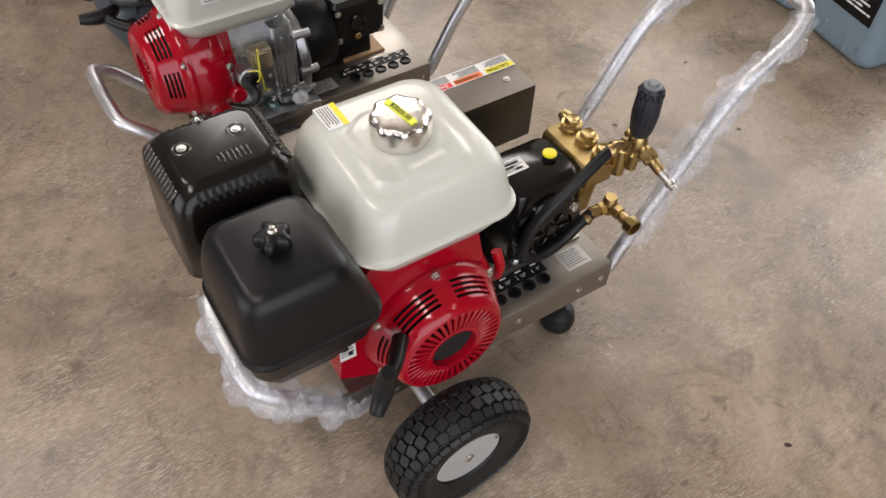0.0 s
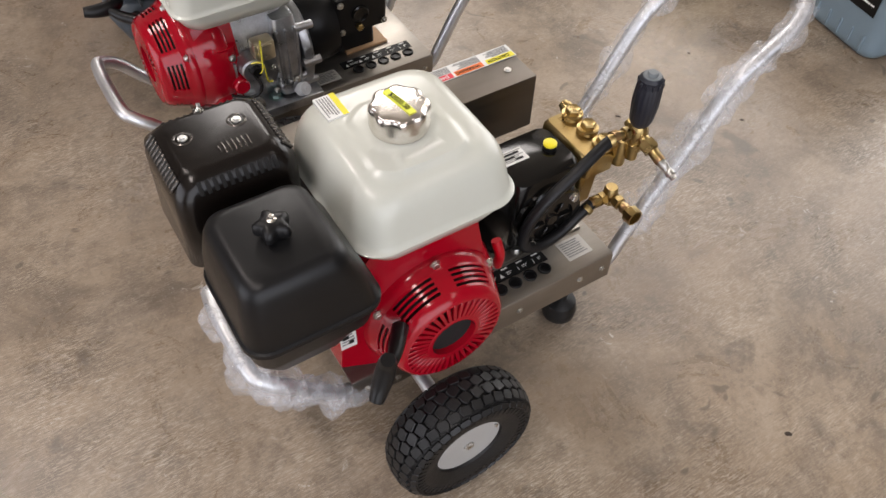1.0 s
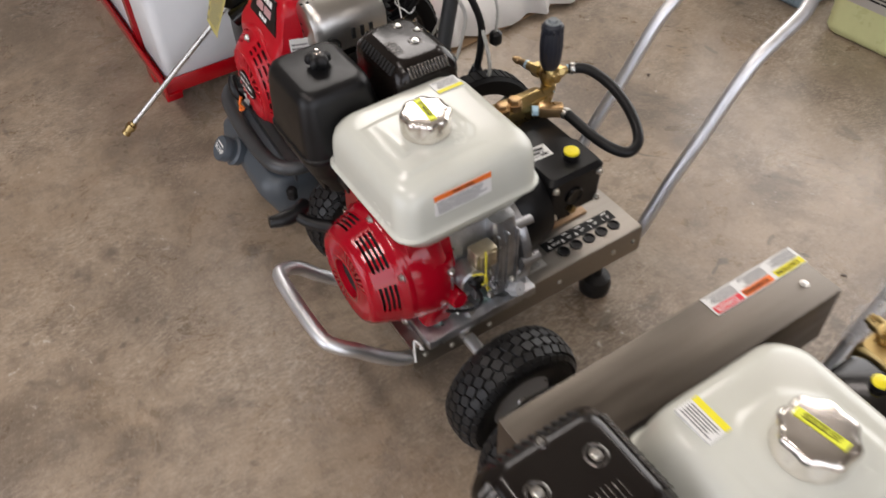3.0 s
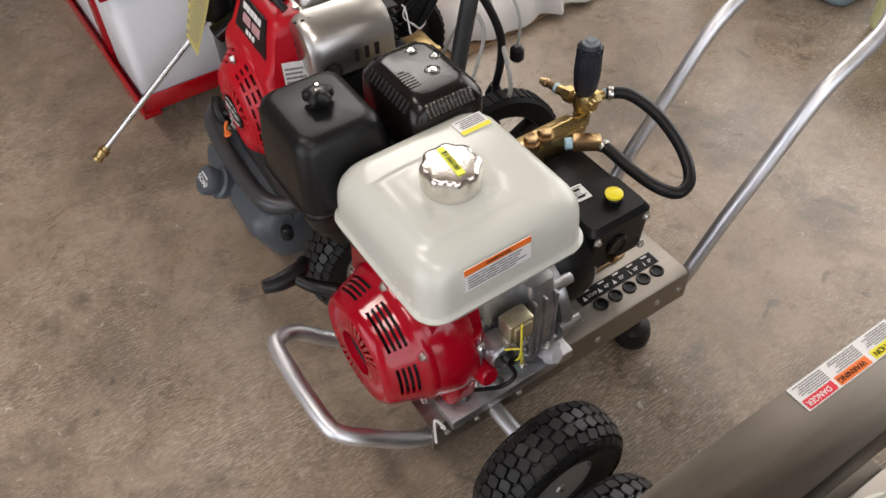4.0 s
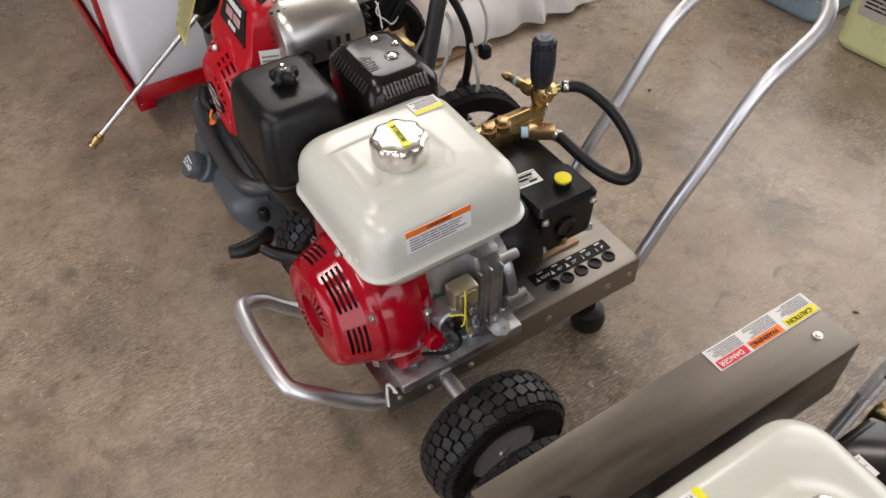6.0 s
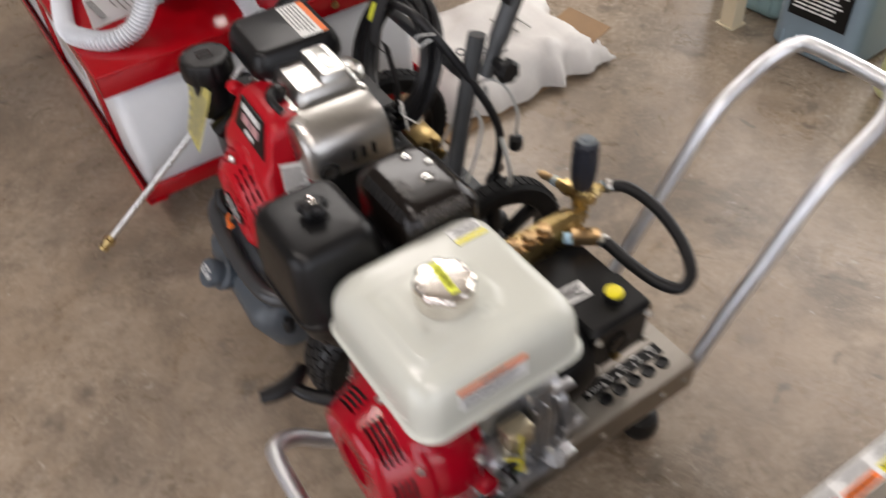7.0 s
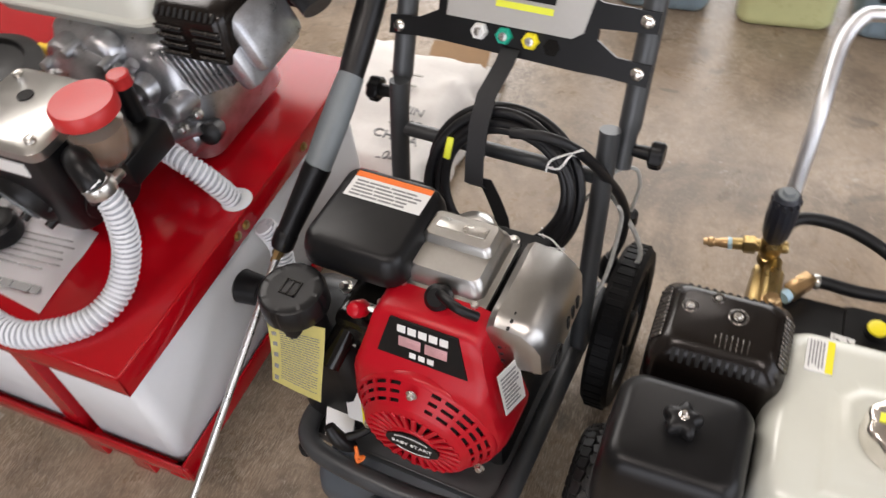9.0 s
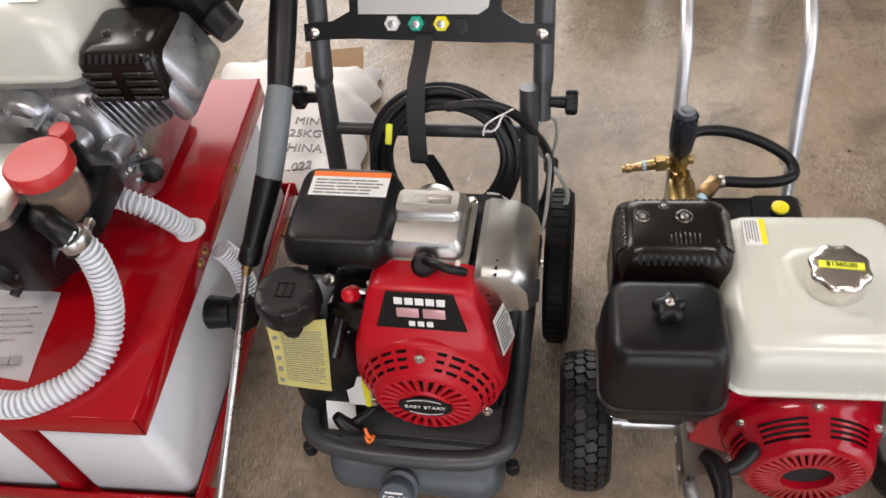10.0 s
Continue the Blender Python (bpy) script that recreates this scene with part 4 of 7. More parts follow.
def fitting_run(bm, pts, r, seg=16):
    """Turned fittings end to end: hexes and collars along a straight run."""
    p0, p1 = Vector(pts[0]), Vector(pts[1])
    d = (p1 - p0)
    L = d.length
    add_lathe(bm, p0, d, [(r, 0), (r, L * 0.28), (r * 0.80, L * 0.30), (r * 0.80, L * 0.42)], seg=seg)
    add_lathe(bm, p0 + d * 0.40, d, [(r * 1.12, 0), (r * 1.12, L * 0.24), (r * 0.95, L * 0.27)], seg=6)
    add_lathe(bm, p0 + d * 0.66, d, [(r * 0.72, 0), (r * 0.72, L * 0.34)], seg=seg)


def unloader(t, base, out_dir, back, tape):
    """Brass unloader valve with a tall black ribbed knob, outlet coupling and by-pass stub."""
    bx = Vector(base)
    b = B()
    add_lathe(b, bx + V(0, 0, -0.055), (0, 0, 1), [(0.010, 0), (0.010, 0.02), (0.0145, 0.022), (0.0145, 0.034), (0.012, 0.036), (0.016, 0.045), (0.018, 0.058), (0.015, 0.068), (0.012, 0.074)], seg=22)
    o = Vector(out_dir).normalized()
    fitting_run(b, (bx - o * 0.005, bx + o * 0.062), 0.0125)
    add_lathe(b, bx - o * 0.024, o, [(0.008, 0), (0.0095, 0.003), (0.0095, 0.010), (0.012, 0.014), (0.012, 0.03)], seg=18)
    k = Vector(back).normalized()
    fitting_run(b, (bx + k * 0.004, bx + k * 0.040), 0.0105)
    val = part("unloader_valve", b, BRASS, t, "brass unloader valve body with fittings")
    b = B()
    add_lathe(b, bx + o * 0.060, o, [(0.0075, 0), (0.0075, 0.012), (0.0062, 0.014), (0.0062, 0.020), (0.0078, 0.022), (0.0078, 0.028), (0.0055, 0.030), (0.0055, 0.036)], seg=16)
    part("quick_coupler", b, ZINC if tape is BRASS_RED else BRASS_RED, val, "plain steel quick-connect nipple")
    b = B()
    add_lathe(b, bx + o * 0.055, o, [(0.0092, 0), (0.0092, 0.006)], seg=16)
    add_lathe(b, bx + k * 0.036, k, [(0.0088, 0), (0.0088, 0.010)], seg=16)
    parts("thread_sealant", b, tape, val)
    b = B()
    rings = []
    for r_, z_, w in ((0.0125, 0.016, 0), (0.0165, 0.022, 0), (0.0190, 0.030, 0.4), (0.0215, 0.060, 1), (0.0205, 0.090, 1), (0.0190, 0.094, 0.3), (0.0185, 0.096, 0), (0.0185, 0.106, 0.0), (0.0160, 0.109, 0), (0.0150, 0.1105, 0)):
        rings.append([bx + V((r_ - 0.0011 * w * max(0, math.cos(16 * a))) * math.cos(a), (r_ - 0.0011 * w * max(0, math.cos(16 * a))) * math.sin(a), z_) for a in (2 * math.pi * i / 96 for i in range(96))])
    bridge(b, rings)
    for i in range(12):
        a = 2 * math.pi * i / 12
        add_box(b, bx + V(0.0188 * math.cos(a), 0.0188 * math.sin(a), 0.099), (0.004, 0.004, 0.010), 0.001, None, 1)
    part("pressure_knob", b, KNOB_NAVY, val, "blue-black ribbed pressure knob")
    b = B()
    add_lathe(b, bx + V(0, 0, 0.1095), (0, 0, 1), [(0.0140, 0), (0.0140, 0.002), (0.0130, 0.003), (0.0085, 0.0032), (0.0080, 0.007), (0.0070, 0.008)], seg=26)
    part("knob_top", b, GRIP_GREY, val, "grey knob cap")
    return val


KNOB_NAVY = surface("blue_black_plastic", (0.012, 0.014, 0.022), 0.40, vary=0.2)


def spec_plate(parent, name, c, m, w, h, mat, seed, label, dark_bars=True):
    b = B()
    add_plate(b, c, w, h, 0.0006, m)
    pl = part(name, b, mat, parent, label)
    b = B()
    print_lines(b, Vector(c) + (m.to_3x3() @ V(0, 0, 0.0006)), m @ pose(0, h * 0.02, 0), w * 0.86, h * 0.80, 7, seed)
    part("small_print", b, INK_GREY, parent)
    if dark_bars:
        b = B()
        for i, (dx, dy, bw) in enumerate(((-0.05, 0.20, 0.72), (-0.16, -0.06, 0.40), (0.16, -0.28, 0.30))):
            add_box(b, (w * dx, h * dy, 0.0012), (w * bw, h * 0.13, 0.0008), m=Matrix.Translation(c) @ m)
        part("print_bars", b, INK, parent)
    return pl


# washer with the belt-driven pump, wrapped in polythene
wa = thing("pressure_washer", (0.90, 0.60, 0), "belt-drive petrol pressure washer with polythene still on its tubes", "pressure washer", "pressure washers on the floor")
tray_a, loop_a, handle_a = cart_frame(wa, -0.127)
EA = Matrix.Translation((-0.390, 0.066, 0)) @ Matrix.Rotation(radians(90), 4, "Z")
engine(wa, EA, dict(shoulder=((0.12, 0.005), (0.35, 0.0075), (0.60, 0.0115), (0.75, 0.0155), (0.85, 0.0205), (0.92, 0.0265), (0.97, 0.034), (0.99, 0.043)), corner=0.043, fall=0.9, tank=(-0.113, 0.135, -0.125, 0.115), rim=0.505, top=0.588, cap=0.632, ac_rim=(-0.165, 0.005, 0.110, 0.285), ac_top=(-0.158, -0.022, 0.148, 0.272), ac_z=(0.492, 0.602), knob=(-0.002, 0.0),
                    muff=(0.022, 0.165, 0.126, 0.282), muff_z=0.600, recoil=(-0.152, 0.004, 0.318, 0.098), price="$2020.50", tape=-171, caution=(0.080, 0.056, 180),
                    grip=(-0.190, 0.135, 0.385), grip_dir=(-0.1, 0.3, -0.85), side_red=False, dipstick_one=True, muff_screws=((0.58, 0.744, 0.0125), (0.58, 0.30, 0.0125), (0.86, 0.52, 0.007)), emboss=0.30))
wrap_film(wa, handle_a, 0.019, 2.0, "handle_wrap", 0.014, (16, 62))
wrap_film(wa, handle_a, 0.024, 5.0, "handle_wrap", 0.020, (18, 50))
wrap_film(wa, handle_a, 0.019, 8.0, "handle_wrap", 0.012, (86, 128))
wrap_film(wa, loop_a, 0.024, 4.0, "bumper_wrap", 0.016, (6, 38))
wrap_film(wa, loop_a, 0.019, 7.0, "bumper_wrap", 0.018, (2, 66))

# belt guard
b = B()
gx0, gx1, gy0, gy1, gz, th = -0.545, -0.020, 0.248, 0.347, 0.402, 0.0025
add_box(b, ((gx0 + gx1) / 2, (gy0 + gy1) / 2, gz), (gx1 - gx0, gy1 - gy0, th), 0.0008)
add_box(b, ((gx0 + gx1) / 2, gy1 - th / 2, (gz + 0.17) / 2), (gx1 - gx0, th, gz - 0.17), 0.0008)
add_box(b, (gx1 - th / 2, (gy0 + gy1) / 2 + 0.016, gz - 0.075), (th, gy1 - gy0 - 0.034, 0.148), 0.0008)
add_box(b, (gx0 + th / 2, (gy0 + gy1) / 2, (gz + 0.17) / 2), (th, gy1 - gy0, gz - 0.17), 0.0008)
add_box(b, ((gx0 + gx1) / 2, gy0 + th / 2, gz - 0.055), (gx1 - gx0, th, 0.108), 0.0008)
add_box(b, ((gx0 + gx1) / 2, TRAY_W + 0.05, 0.168), (gx1 - gx0, 0.10, 0.004), 0.001)
guard = assembly("belt_guard", "guard_panel", b, STEEL_DARK, wa, "folded stainless steel belt guard")
b = B()
for x, y in ((-0.055, 0.285), (-0.50, 0.285)):
    add_bolt(b, (x, y, gz + th / 2), (0, 0, 1), 0.0045, 0.004)
parts("bolt", b, ZINC, guard)
st = on_top(-0.108, 0.3285, gz + 0.0016, 180)
b = B()
add_plate(b, (0, 0, 0), 0.180, 0.034, 0.0007, st)
part("warning_sticker", b, WHITE_LABEL, guard, "long white warning sticker with coloured heads")
for x, w, mt, word in ((0.062, 0.050, REDPRINT, "DANGER"), (0.004, 0.056, ORANGE, "WARNING"), (-0.060, 0.056, YELLOW, "CAUTION")):
    b = B()
    add_plate(b, (0, 0, 0), w, 0.0125, 0.0005, st @ pose(x, 0.0095, 0.0007))
    part("sticker_head", b, mt, guard)
    lettering("sticker_word", word, 0.0098, st @ pose(x + 0.003, 0.0095, 0.0016), WHITE_INK if mt is REDPRINT else INK, guard)
b = B()
for i in range(3):
    print_lines(b, Vector((0, 0, 0)), st @ pose(0.060 - 0.060 * i, -0.0065, 0.0008), 0.050, 0.017, 6, 20 + i)
part("sticker_print", b, INK_GREY, guard)

# pump beside the engine
b = B()
add_loft(b, [(TRAY_Z + 0.004, -0.190, -0.045, 0.098, 0.190, 0.012), (TRAY_Z + 0.030, -0.178, -0.045, 0.095, 0.186, 0.02), (0.215, -0.178, -0.045, 0.072, 0.186, 0.02), (0.335, -0.178, -0.045, 0.070, 0.186, 0.020), (0.352, -0.172, -0.045, 0.076, 0.182, 0.020), (0.358, -0.160, -0.050, 0.086, 0.172, 0.016)])
add_lathe(b, (-0.112, 0.072, 0.272), (0, -1, 0), [(0.066, 0), (0.066, 0.008), (0.060, 0.012), (0.058, 0.020), (0.040, 0.022), (0.038, 0.016), (0.012, 0.016), (0.010, 0.020)], seg=40)
for i in range(6):
    a = 2 * math.pi * i / 6
    add_box(b, (0, 0, 0), (0.022, 0.006, 0.004), 0.001, Matrix.Translation((-0.112, 0.054, 0.272)) @ Matrix.Rotation(a, 4, "Y") @ Matrix.Translation((0.026, 0, 0)), 1)
pump_a = part("pump", b, BLACK_GLOSS, wa, "black cast pump body")
b = B()
for i in range(4):
    a = radians(45 + 90 * i)
    add_bolt(b, (-0.112 + 0.052 * math.cos(a), 0.052, 0.272 + 0.052 * math.sin(a)), (0, -1, 0), 0.0065, 0.007)
for x, y in ((-0.200, 0.088), (-0.150, 0.088), (-0.100, 0.088)):
    add_bolt(b, (x, y, TRAY_Z + 0.006), (0, 0, 1), 0.007, 0.008)
parts("bolt", b, ZINC, pump_a)
b = B()
add_box(b, (-0.135, 0.092, TRAY_Z + 0.003), (0.24, 0.030, 0.005), 0.001)
part("pump_rail", b, STEEL, pump_a, "slotted stainless mounting rail")
b = B()
add_lathe(b, (-0.075, 0.128, 0.355), (0, 0, 1), [(0.0125, 0), (0.0125, 0.010), (0.0115, 0.011)], seg=24)
part("oil_cap_base", b, BLACK, pump_a)
b = B()
add_lathe(b, (-0.075, 0.128, 0.366), (0, 0, 1), [(0.0118, 0), (0.0118, 0.003), (0.0105, 0.004)], seg=24)
part("oil_cap", b, YELLOW_CAP, pump_a, "round yellow oil cap")
spec_plate(pump_a, "pump_label", (-0.140, 0.140, 0.3585), on_top(0, 0, 0, 0), 0.046, 0.030, WHITE_LABEL, 31, "white printed pump label")
b = B()
add_loft(b, [(0.245, -0.044, -0.006, 0.080, 0.192, 0.006), (0.318, -0.044, -0.004, 0.074, 0.192, 0.006), (0.322, -0.044, 0.014, 0.064, 0.192, 0.006), (0.352, -0.044, 0.014, 0.060, 0.190, 0.008), (0.360, -0.038, 0.004, 0.064, 0.186, 0.008)])
for y in (0.170, 0.128, 0.086):
    add_lathe(b, (0.004, y, 0.335), (0, 0, 1), [(0.0185, 0), (0.0185, 0.026), (0.0165, 0.030)], seg=22)
head_a = part("pump_head", b, BRASS, pump_a, "forged brass pump head")
for y in (0.170, 0.128, 0.086):
    b = B()
    add_lathe(b, (0.004, y, 0.365), (0, 0, 1), [(0.0185, 0), (0.0185, 0.003), (0.016, 0.004)], seg=24)
    add_lathe(b, (0.004, y, 0.3685), (0, 0, 1), [(0.0135, 0), (0.0135, 0.008), (0.0115, 0.010), (0.008, 0.0085)], seg=6)
    part("valve_cap", b, BRASS, pump_a, "brass hex valve cap")
b = B()
add_lathe(b, (0.018, 0.196, 0.35), (0, 1, 0.1), [(0.012, -0.02), (0.012, 0.008), (0.009, 0.010), (0.009, 0.016)], seg=18)
add_lathe(b, (0.020, 0.062, 0.365), (0, 0, 1), [(0.012, -0.03), (0.012, 0.01), (0.010, 0.02)], seg=18)
parts("plug", b, BRASS, pump_a)
unloader(wa, (0.028, 0.044, 0.412), (0.06, -0.95, -0.32), (-0.95, 0.12, 0.10), BRASS_RED)
b = B()
for p, d in (((-0.028, 0.052, 0.268), (1, 0.0, 0)), ((0.012, 0.052, 0.268), (0.02, -1, 0.02))):
    fitting_run(b, (p, Vector(p) + Vector(d) * 0.042), 0.011)
add_lathe(b, (0.012, 0.012, 0.269), (0.02, -1, 0.02), [(0.009, 0), (0.009, 0.008), (0.0155, 0.010), (0.0155, 0.026), (0.013, 0.026), (0.012, 0.012)], seg=8)
add_lathe(b, (0.012, 0.052, 0.268), (0, 0, 1), [(0.013, -0.014), (0.014, 0), (0.012, 0.016), (0.010, 0.020)], seg=18)
part("inlet_fitting", b, BRASS, wa, "brass garden-hose inlet fitting")
b = B()
add_lathe(b, (-0.026, 0.052, 0.268), (1, 0, 0), [(0.0096, -0.006), (0.0096, 0.006)], seg=16)
add_lathe(b, (0.012, 0.017, 0.269), (0, -1, 0), [(0.0098, 0), (0.0098, 0.008)], seg=16)
add_lathe(b, (-0.016, 0.050, 0.416), (1, 0, 0), [(0.0102, -0.004), (0.0102, 0.006)], seg=16)
parts("thread_sealant", b, BRASS_RED, wa)
b = B()
add_tube(b, smooth_path([(-0.012, 0.050, 0.416), (-0.045, 0.046, 0.405), (-0.095, 0.040, 0.380), (-0.142, 0.040, 0.346), (-0.172, 0.044, 0.300), (-0.172, 0.046, 0.252), (-0.140, 0.046, 0.228), (-0.092, 0.047, 0.236), (-0.055, 0.050, 0.256), (-0.028, 0.052, 0.268)], 8), 0.0098, 14)
part("bypass_hose", b, HOSE_MAT, wa, "black rubber by-pass hose")
b = B()
for p, d in (((-0.022, 0.048, 0.413), (1, -0.2, 0.3)), ((-0.040, 0.049, 0.262), (1, 0.2, 0.4))):
    add_lathe(b, p, d, [(0.0105, -0.004), (0.0112, 0), (0.0105, 0.005)], seg=18)
parts("hose_clip", b, BRASS, wa)
spec_plate(tray_a, "rating_plate", (-0.053, 0.046, TRAY_Z), on_top(0, 0, 0, 0), 0.052, 0.044, GREY_LABEL, 33, "silver rating plate", False)
spec_plate(wa, "emission_label", (-0.528, -0.024, 0.346), pose(0, 0, 0, 88, 0, -2), 0.024, 0.056, WHITE_LABEL, 35, "white bar-code label on the red housing")
b = B()
add_tube(b, smooth_path([(-0.265, 0.005, 0.36), (-0.262, -0.004, 0.335), (-0.258, 0.004, 0.30)], 4), 0.008, 10)
part("red_switch", b, RED_PLASTIC, wa, "red plastic engine switch")

# washer with the direct-drive pump
wb = thing("pressure_washer", (0.92, 1.25, 0), "direct-drive petrol pressure washer, red and cream engine on a stainless tray", "pressure washer", "pressure washers on the floor")
tray_b, loop_b, handle_b = cart_frame(wb, -0.044, -0.05)
EB = Matrix.Translation((-0.415, 0.093, 0))
engine(wb, EB, dict(shoulder=((0.12, 0.004), (0.35, 0.0045), (0.60, 0.006), (0.75, 0.009), (0.85, 0.0135), (0.92, 0.019), (0.97, 0.027), (0.99, 0.036)), corner=0.036, fall=0.45, tank=(-0.115, 0.143, -0.115, 0.137), rim=0.445, top=0.530, cap=0.574, ac_rim=(-0.142, 0.012, 0.128, 0.297), ac_top=(-0.130, -0.010, 0.143, 0.284), ac_z=(0.436, 0.556), knob=(0.004, 0.0),
                    muff=(0.022, 0.142, 0.117, 0.272), muff_z=0.560, recoil=(-0.162, 0.006, 0.300, 0.098), price="$1360.00", tape=-95, caution=(0.090, 0.084, 180),
                    grip=(-0.185, 0.135, 0.355), grip_dir=(1, 0.25, -0.1), side_red=True, dipstick_one=True, muff_screws=((0.59, 0.768, 0.010), (0.59, 0.41, 0.012), (0.76, 0.58, 0.008)), emboss=0.26))
b = B()
wl = pose(-0.424, -0.0168, 0.496, 85, 0, 0)
add_plate(b, (0, 0, 0), 0.098, 0.036, 0.0012, wl)
part("warning_label", b, WHITE_LABEL, wb, "white warning label with an orange band")
b = B()
add_plate(b, (0, 0, 0), 0.098, 0.0095, 0.0006, wl @ pose(0, 0.0135, 0.0012))
part("warning_band", b, ORANGE, wb)
lettering("warning_word", "WARNING", 0.0075, wl @ pose(0, 0.0135, 0.0022), INK, wb)
b = B()
print_lines(b, Vector((0, 0, 0)), wl @ pose(0, -0.005, 0.0012), 0.090, 0.022, 5, 41)
part("warning_print", b, INK_GREY, wb)
# pump: block, crankcase, manifold
b = B()
add_loft(b, [(TRAY_Z + 0.004, -0.250, -0.090, 0.100, 0.205, 0.010), (0.24, -0.245, -0.090, 0.100, 0.21, 0.012), (0.338, -0.240, -0.088, 0.105, 0.215, 0.014), (0.350, -0.232, -0.094, 0.112, 0.210, 0.012)])
add_loft(b, [(0.262, -0.205, -0.088, 0.044, 0.125, 0.010), (0.345, -0.205, -0.086, 0.040, 0.125, 0.010), (0.354, -0.198, -0.092, 0.048, 0.120, 0.010)])
add_lathe(b, (-0.205, 0.10, 0.277), (-1, 0, 0), [(0.075, 0), (0.080, 0.02), (0.080, 0.05), (0.07, 0.075)], seg=32)
pump_b = part("pump", b, BLACK, wb, "black cast pump body")
b = B()
for x, z in ((-0.098, 0.335), (-0.098, 0.272), (-0.195, 0.335), (-0.195, 0.272)):
    add_bolt(b, (x, 0.040, z), (0, -1, 0), 0.005, 0.006)
add_bolt(b, (-0.087, 0.115, 0.335), (1, 0, 0), 0.005, 0.006)
parts("bolt", b, ZINC, pump_b)
b = B()
add_lathe(b, (-0.152, 0.042, 0.304), (0, -1, 0), [(0.019, 0), (0.019, 0.004), (0.016, 0.006), (0.013, 0.004), (0.004, 0.004)], seg=26)
part("sight_glass", b, BLACK_GLOSS, pump_b, "round oil sight glass")
b = B()
add_lathe(b, (-0.155, 0.045, 0.274), (0, -1, 0), [(0.0085, 0), (0.0085, 0.010), (0.006, 0.012)], seg=6)
part("drain_plug", b, BRASS, pump_b, "brass drain plug")
b = B()
add_lathe(b, (-0.132, 0.080, 0.352), (0, 0, 1), [(0.0145, 0), (0.0150, 0.012), (0.0135, 0.014)], seg=26)
part("oil_cap_base", b, BLACK, pump_b)
b = B()
add_lathe(b, (-0.132, 0.080, 0.366), (0, 0, 1), [(0.0138, 0), (0.0138, 0.004), (0.0125, 0.005)], seg=26)
part("oil_cap", b, YELLOW_CAP, pump_b, "round yellow oil cap")
spec_plate(pump_b, "pump_label", (-0.172, 0.122, 0.3545), pose(0, 0, 0, 0, 0, -4), 0.044, 0.032, WHITE_LABEL, 43, "white printed pump label")
b = B()
add_box(b, (-0.148, 0.236, 0.345), (0.150, 0.046, 0.072), 0.008)
add_cyl(b, (-0.235, 0.232, 0.378), (-0.062, 0.232, 0.378), 0.0125, seg=20)
head_b = part("pump_manifold", b, BRASS, pump_b, "brass pump manifold")
for x in (-0.205, -0.177, -0.149):
    b = B()
    add_lathe(b, (x, 0.226, 0.378), (0, 0, 1), [(0.0148, 0), (0.0148, 0.012), (0.0130, 0.013)], seg=24)
    add_lathe(b, (x, 0.226, 0.391), (0, 0, 1), [(0.0122, 0), (0.0122, 0.008), (0.0100, 0.010), (0.006, 0.009)], seg=6)
    part("valve_cap", b, BRASS_RED, pump_b, "copper-coloured hex valve cap")
b = B()
add_box(b, (0, 0, 0), (0.046, 0.024, 0.022), 0.004, Matrix.Translation((-0.092, 0.190, 0.372)) @ Matrix.Rotation(radians(-35), 4, "Z"))
part("inlet_block", b, BRASS_RED, pump_b, "copper-coloured inlet block")
b = B()
add_lathe(b, (-0.112, 0.204, 0.370), (-0.8, 0.5, 0), [(0.0095, -0.002), (0.0095, 0.010)], seg=16)
add_lathe(b, (-0.064, 0.236, 0.372), (1, 0, 0.6), [(0.0095, -0.002), (0.0095, 0.010)], seg=16)
parts("thread_tape", b, BLUE_TAPE, pump_b)
unloader(wb, (-0.058, 0.242, 0.405), (-0.10, 0.97, -0.12), (0.95, -0.25, 0.10), BLUE_TAPE)
b = B()
add_tube(b, smooth_path([(-0.020, 0.232, 0.410), (0.006, 0.205, 0.412), (0.018, 0.150, 0.400), (0.014, 0.090, 0.378), (-0.006, 0.046, 0.358), (-0.034, 0.038, 0.348), (-0.054, 0.064, 0.350), (-0.066, 0.110, 0.358), (-0.072, 0.160, 0.368), (-0.078, 0.178, 0.370)], 8), 0.0098, 14)
part("bypass_hose", b, HOSE_MAT, wb, "black rubber by-pass hose loop")
b = B()
for p, d in (((-0.014, 0.228, 0.410), (0.8, -0.7, 0)), ((-0.074, 0.168, 0.369), (-0.1, 1, 0))):
    add_lathe(b, p, d, [(0.0108, -0.004), (0.0118, 0), (0.0108, 0.005)], seg=18)
parts("hose_clip", b, ZINC, wb)
spec_plate(tray_b, "rating_plate", (-0.238, 0.044, TRAY_Z), on_top(0, 0, 0, 0), 0.052, 0.038, GREY_LABEL, 45, "silver rating plate", False)
b = B()
add_box(b, (-0.115, 0.120, TRAY_Z + 0.0035), (0.10, 0.06, 0.006), 0.001)
part("mounting_board", b, WOOD_PALE, wb, "pale bare board under the pump")
b = B()
add_tube(b, smooth_path([(-0.505, 0.004, TRAY_Z - 0.01), (-0.505, -0.010, TRAY_Z + 0.004), (-0.512, 0.006, TRAY_Z + 0.012), (-0.520, -0.008, TRAY_Z - 0.025)], 5), 0.0022, 8)
part("cable_tie", b, WHITE_LABEL, wb, "white cable tie on the tray corner")


SLATE_LIGHT = surface("blue_grey_cap", (0.058, 0.072, 0.088), 0.42, vary=0.08)
CHIP = surface("dark_debris", (0.05, 0.035, 0.025), 0.8)

# ---- grey-framed pressure washer with the vertical-fan engine ----
wc = thing("pressure_washer", (0.40, 1.895, 0), "grey-framed pressure washer with red engine and coiled hose", "pressure washer", "pressure washers on the floor", turn=-3)

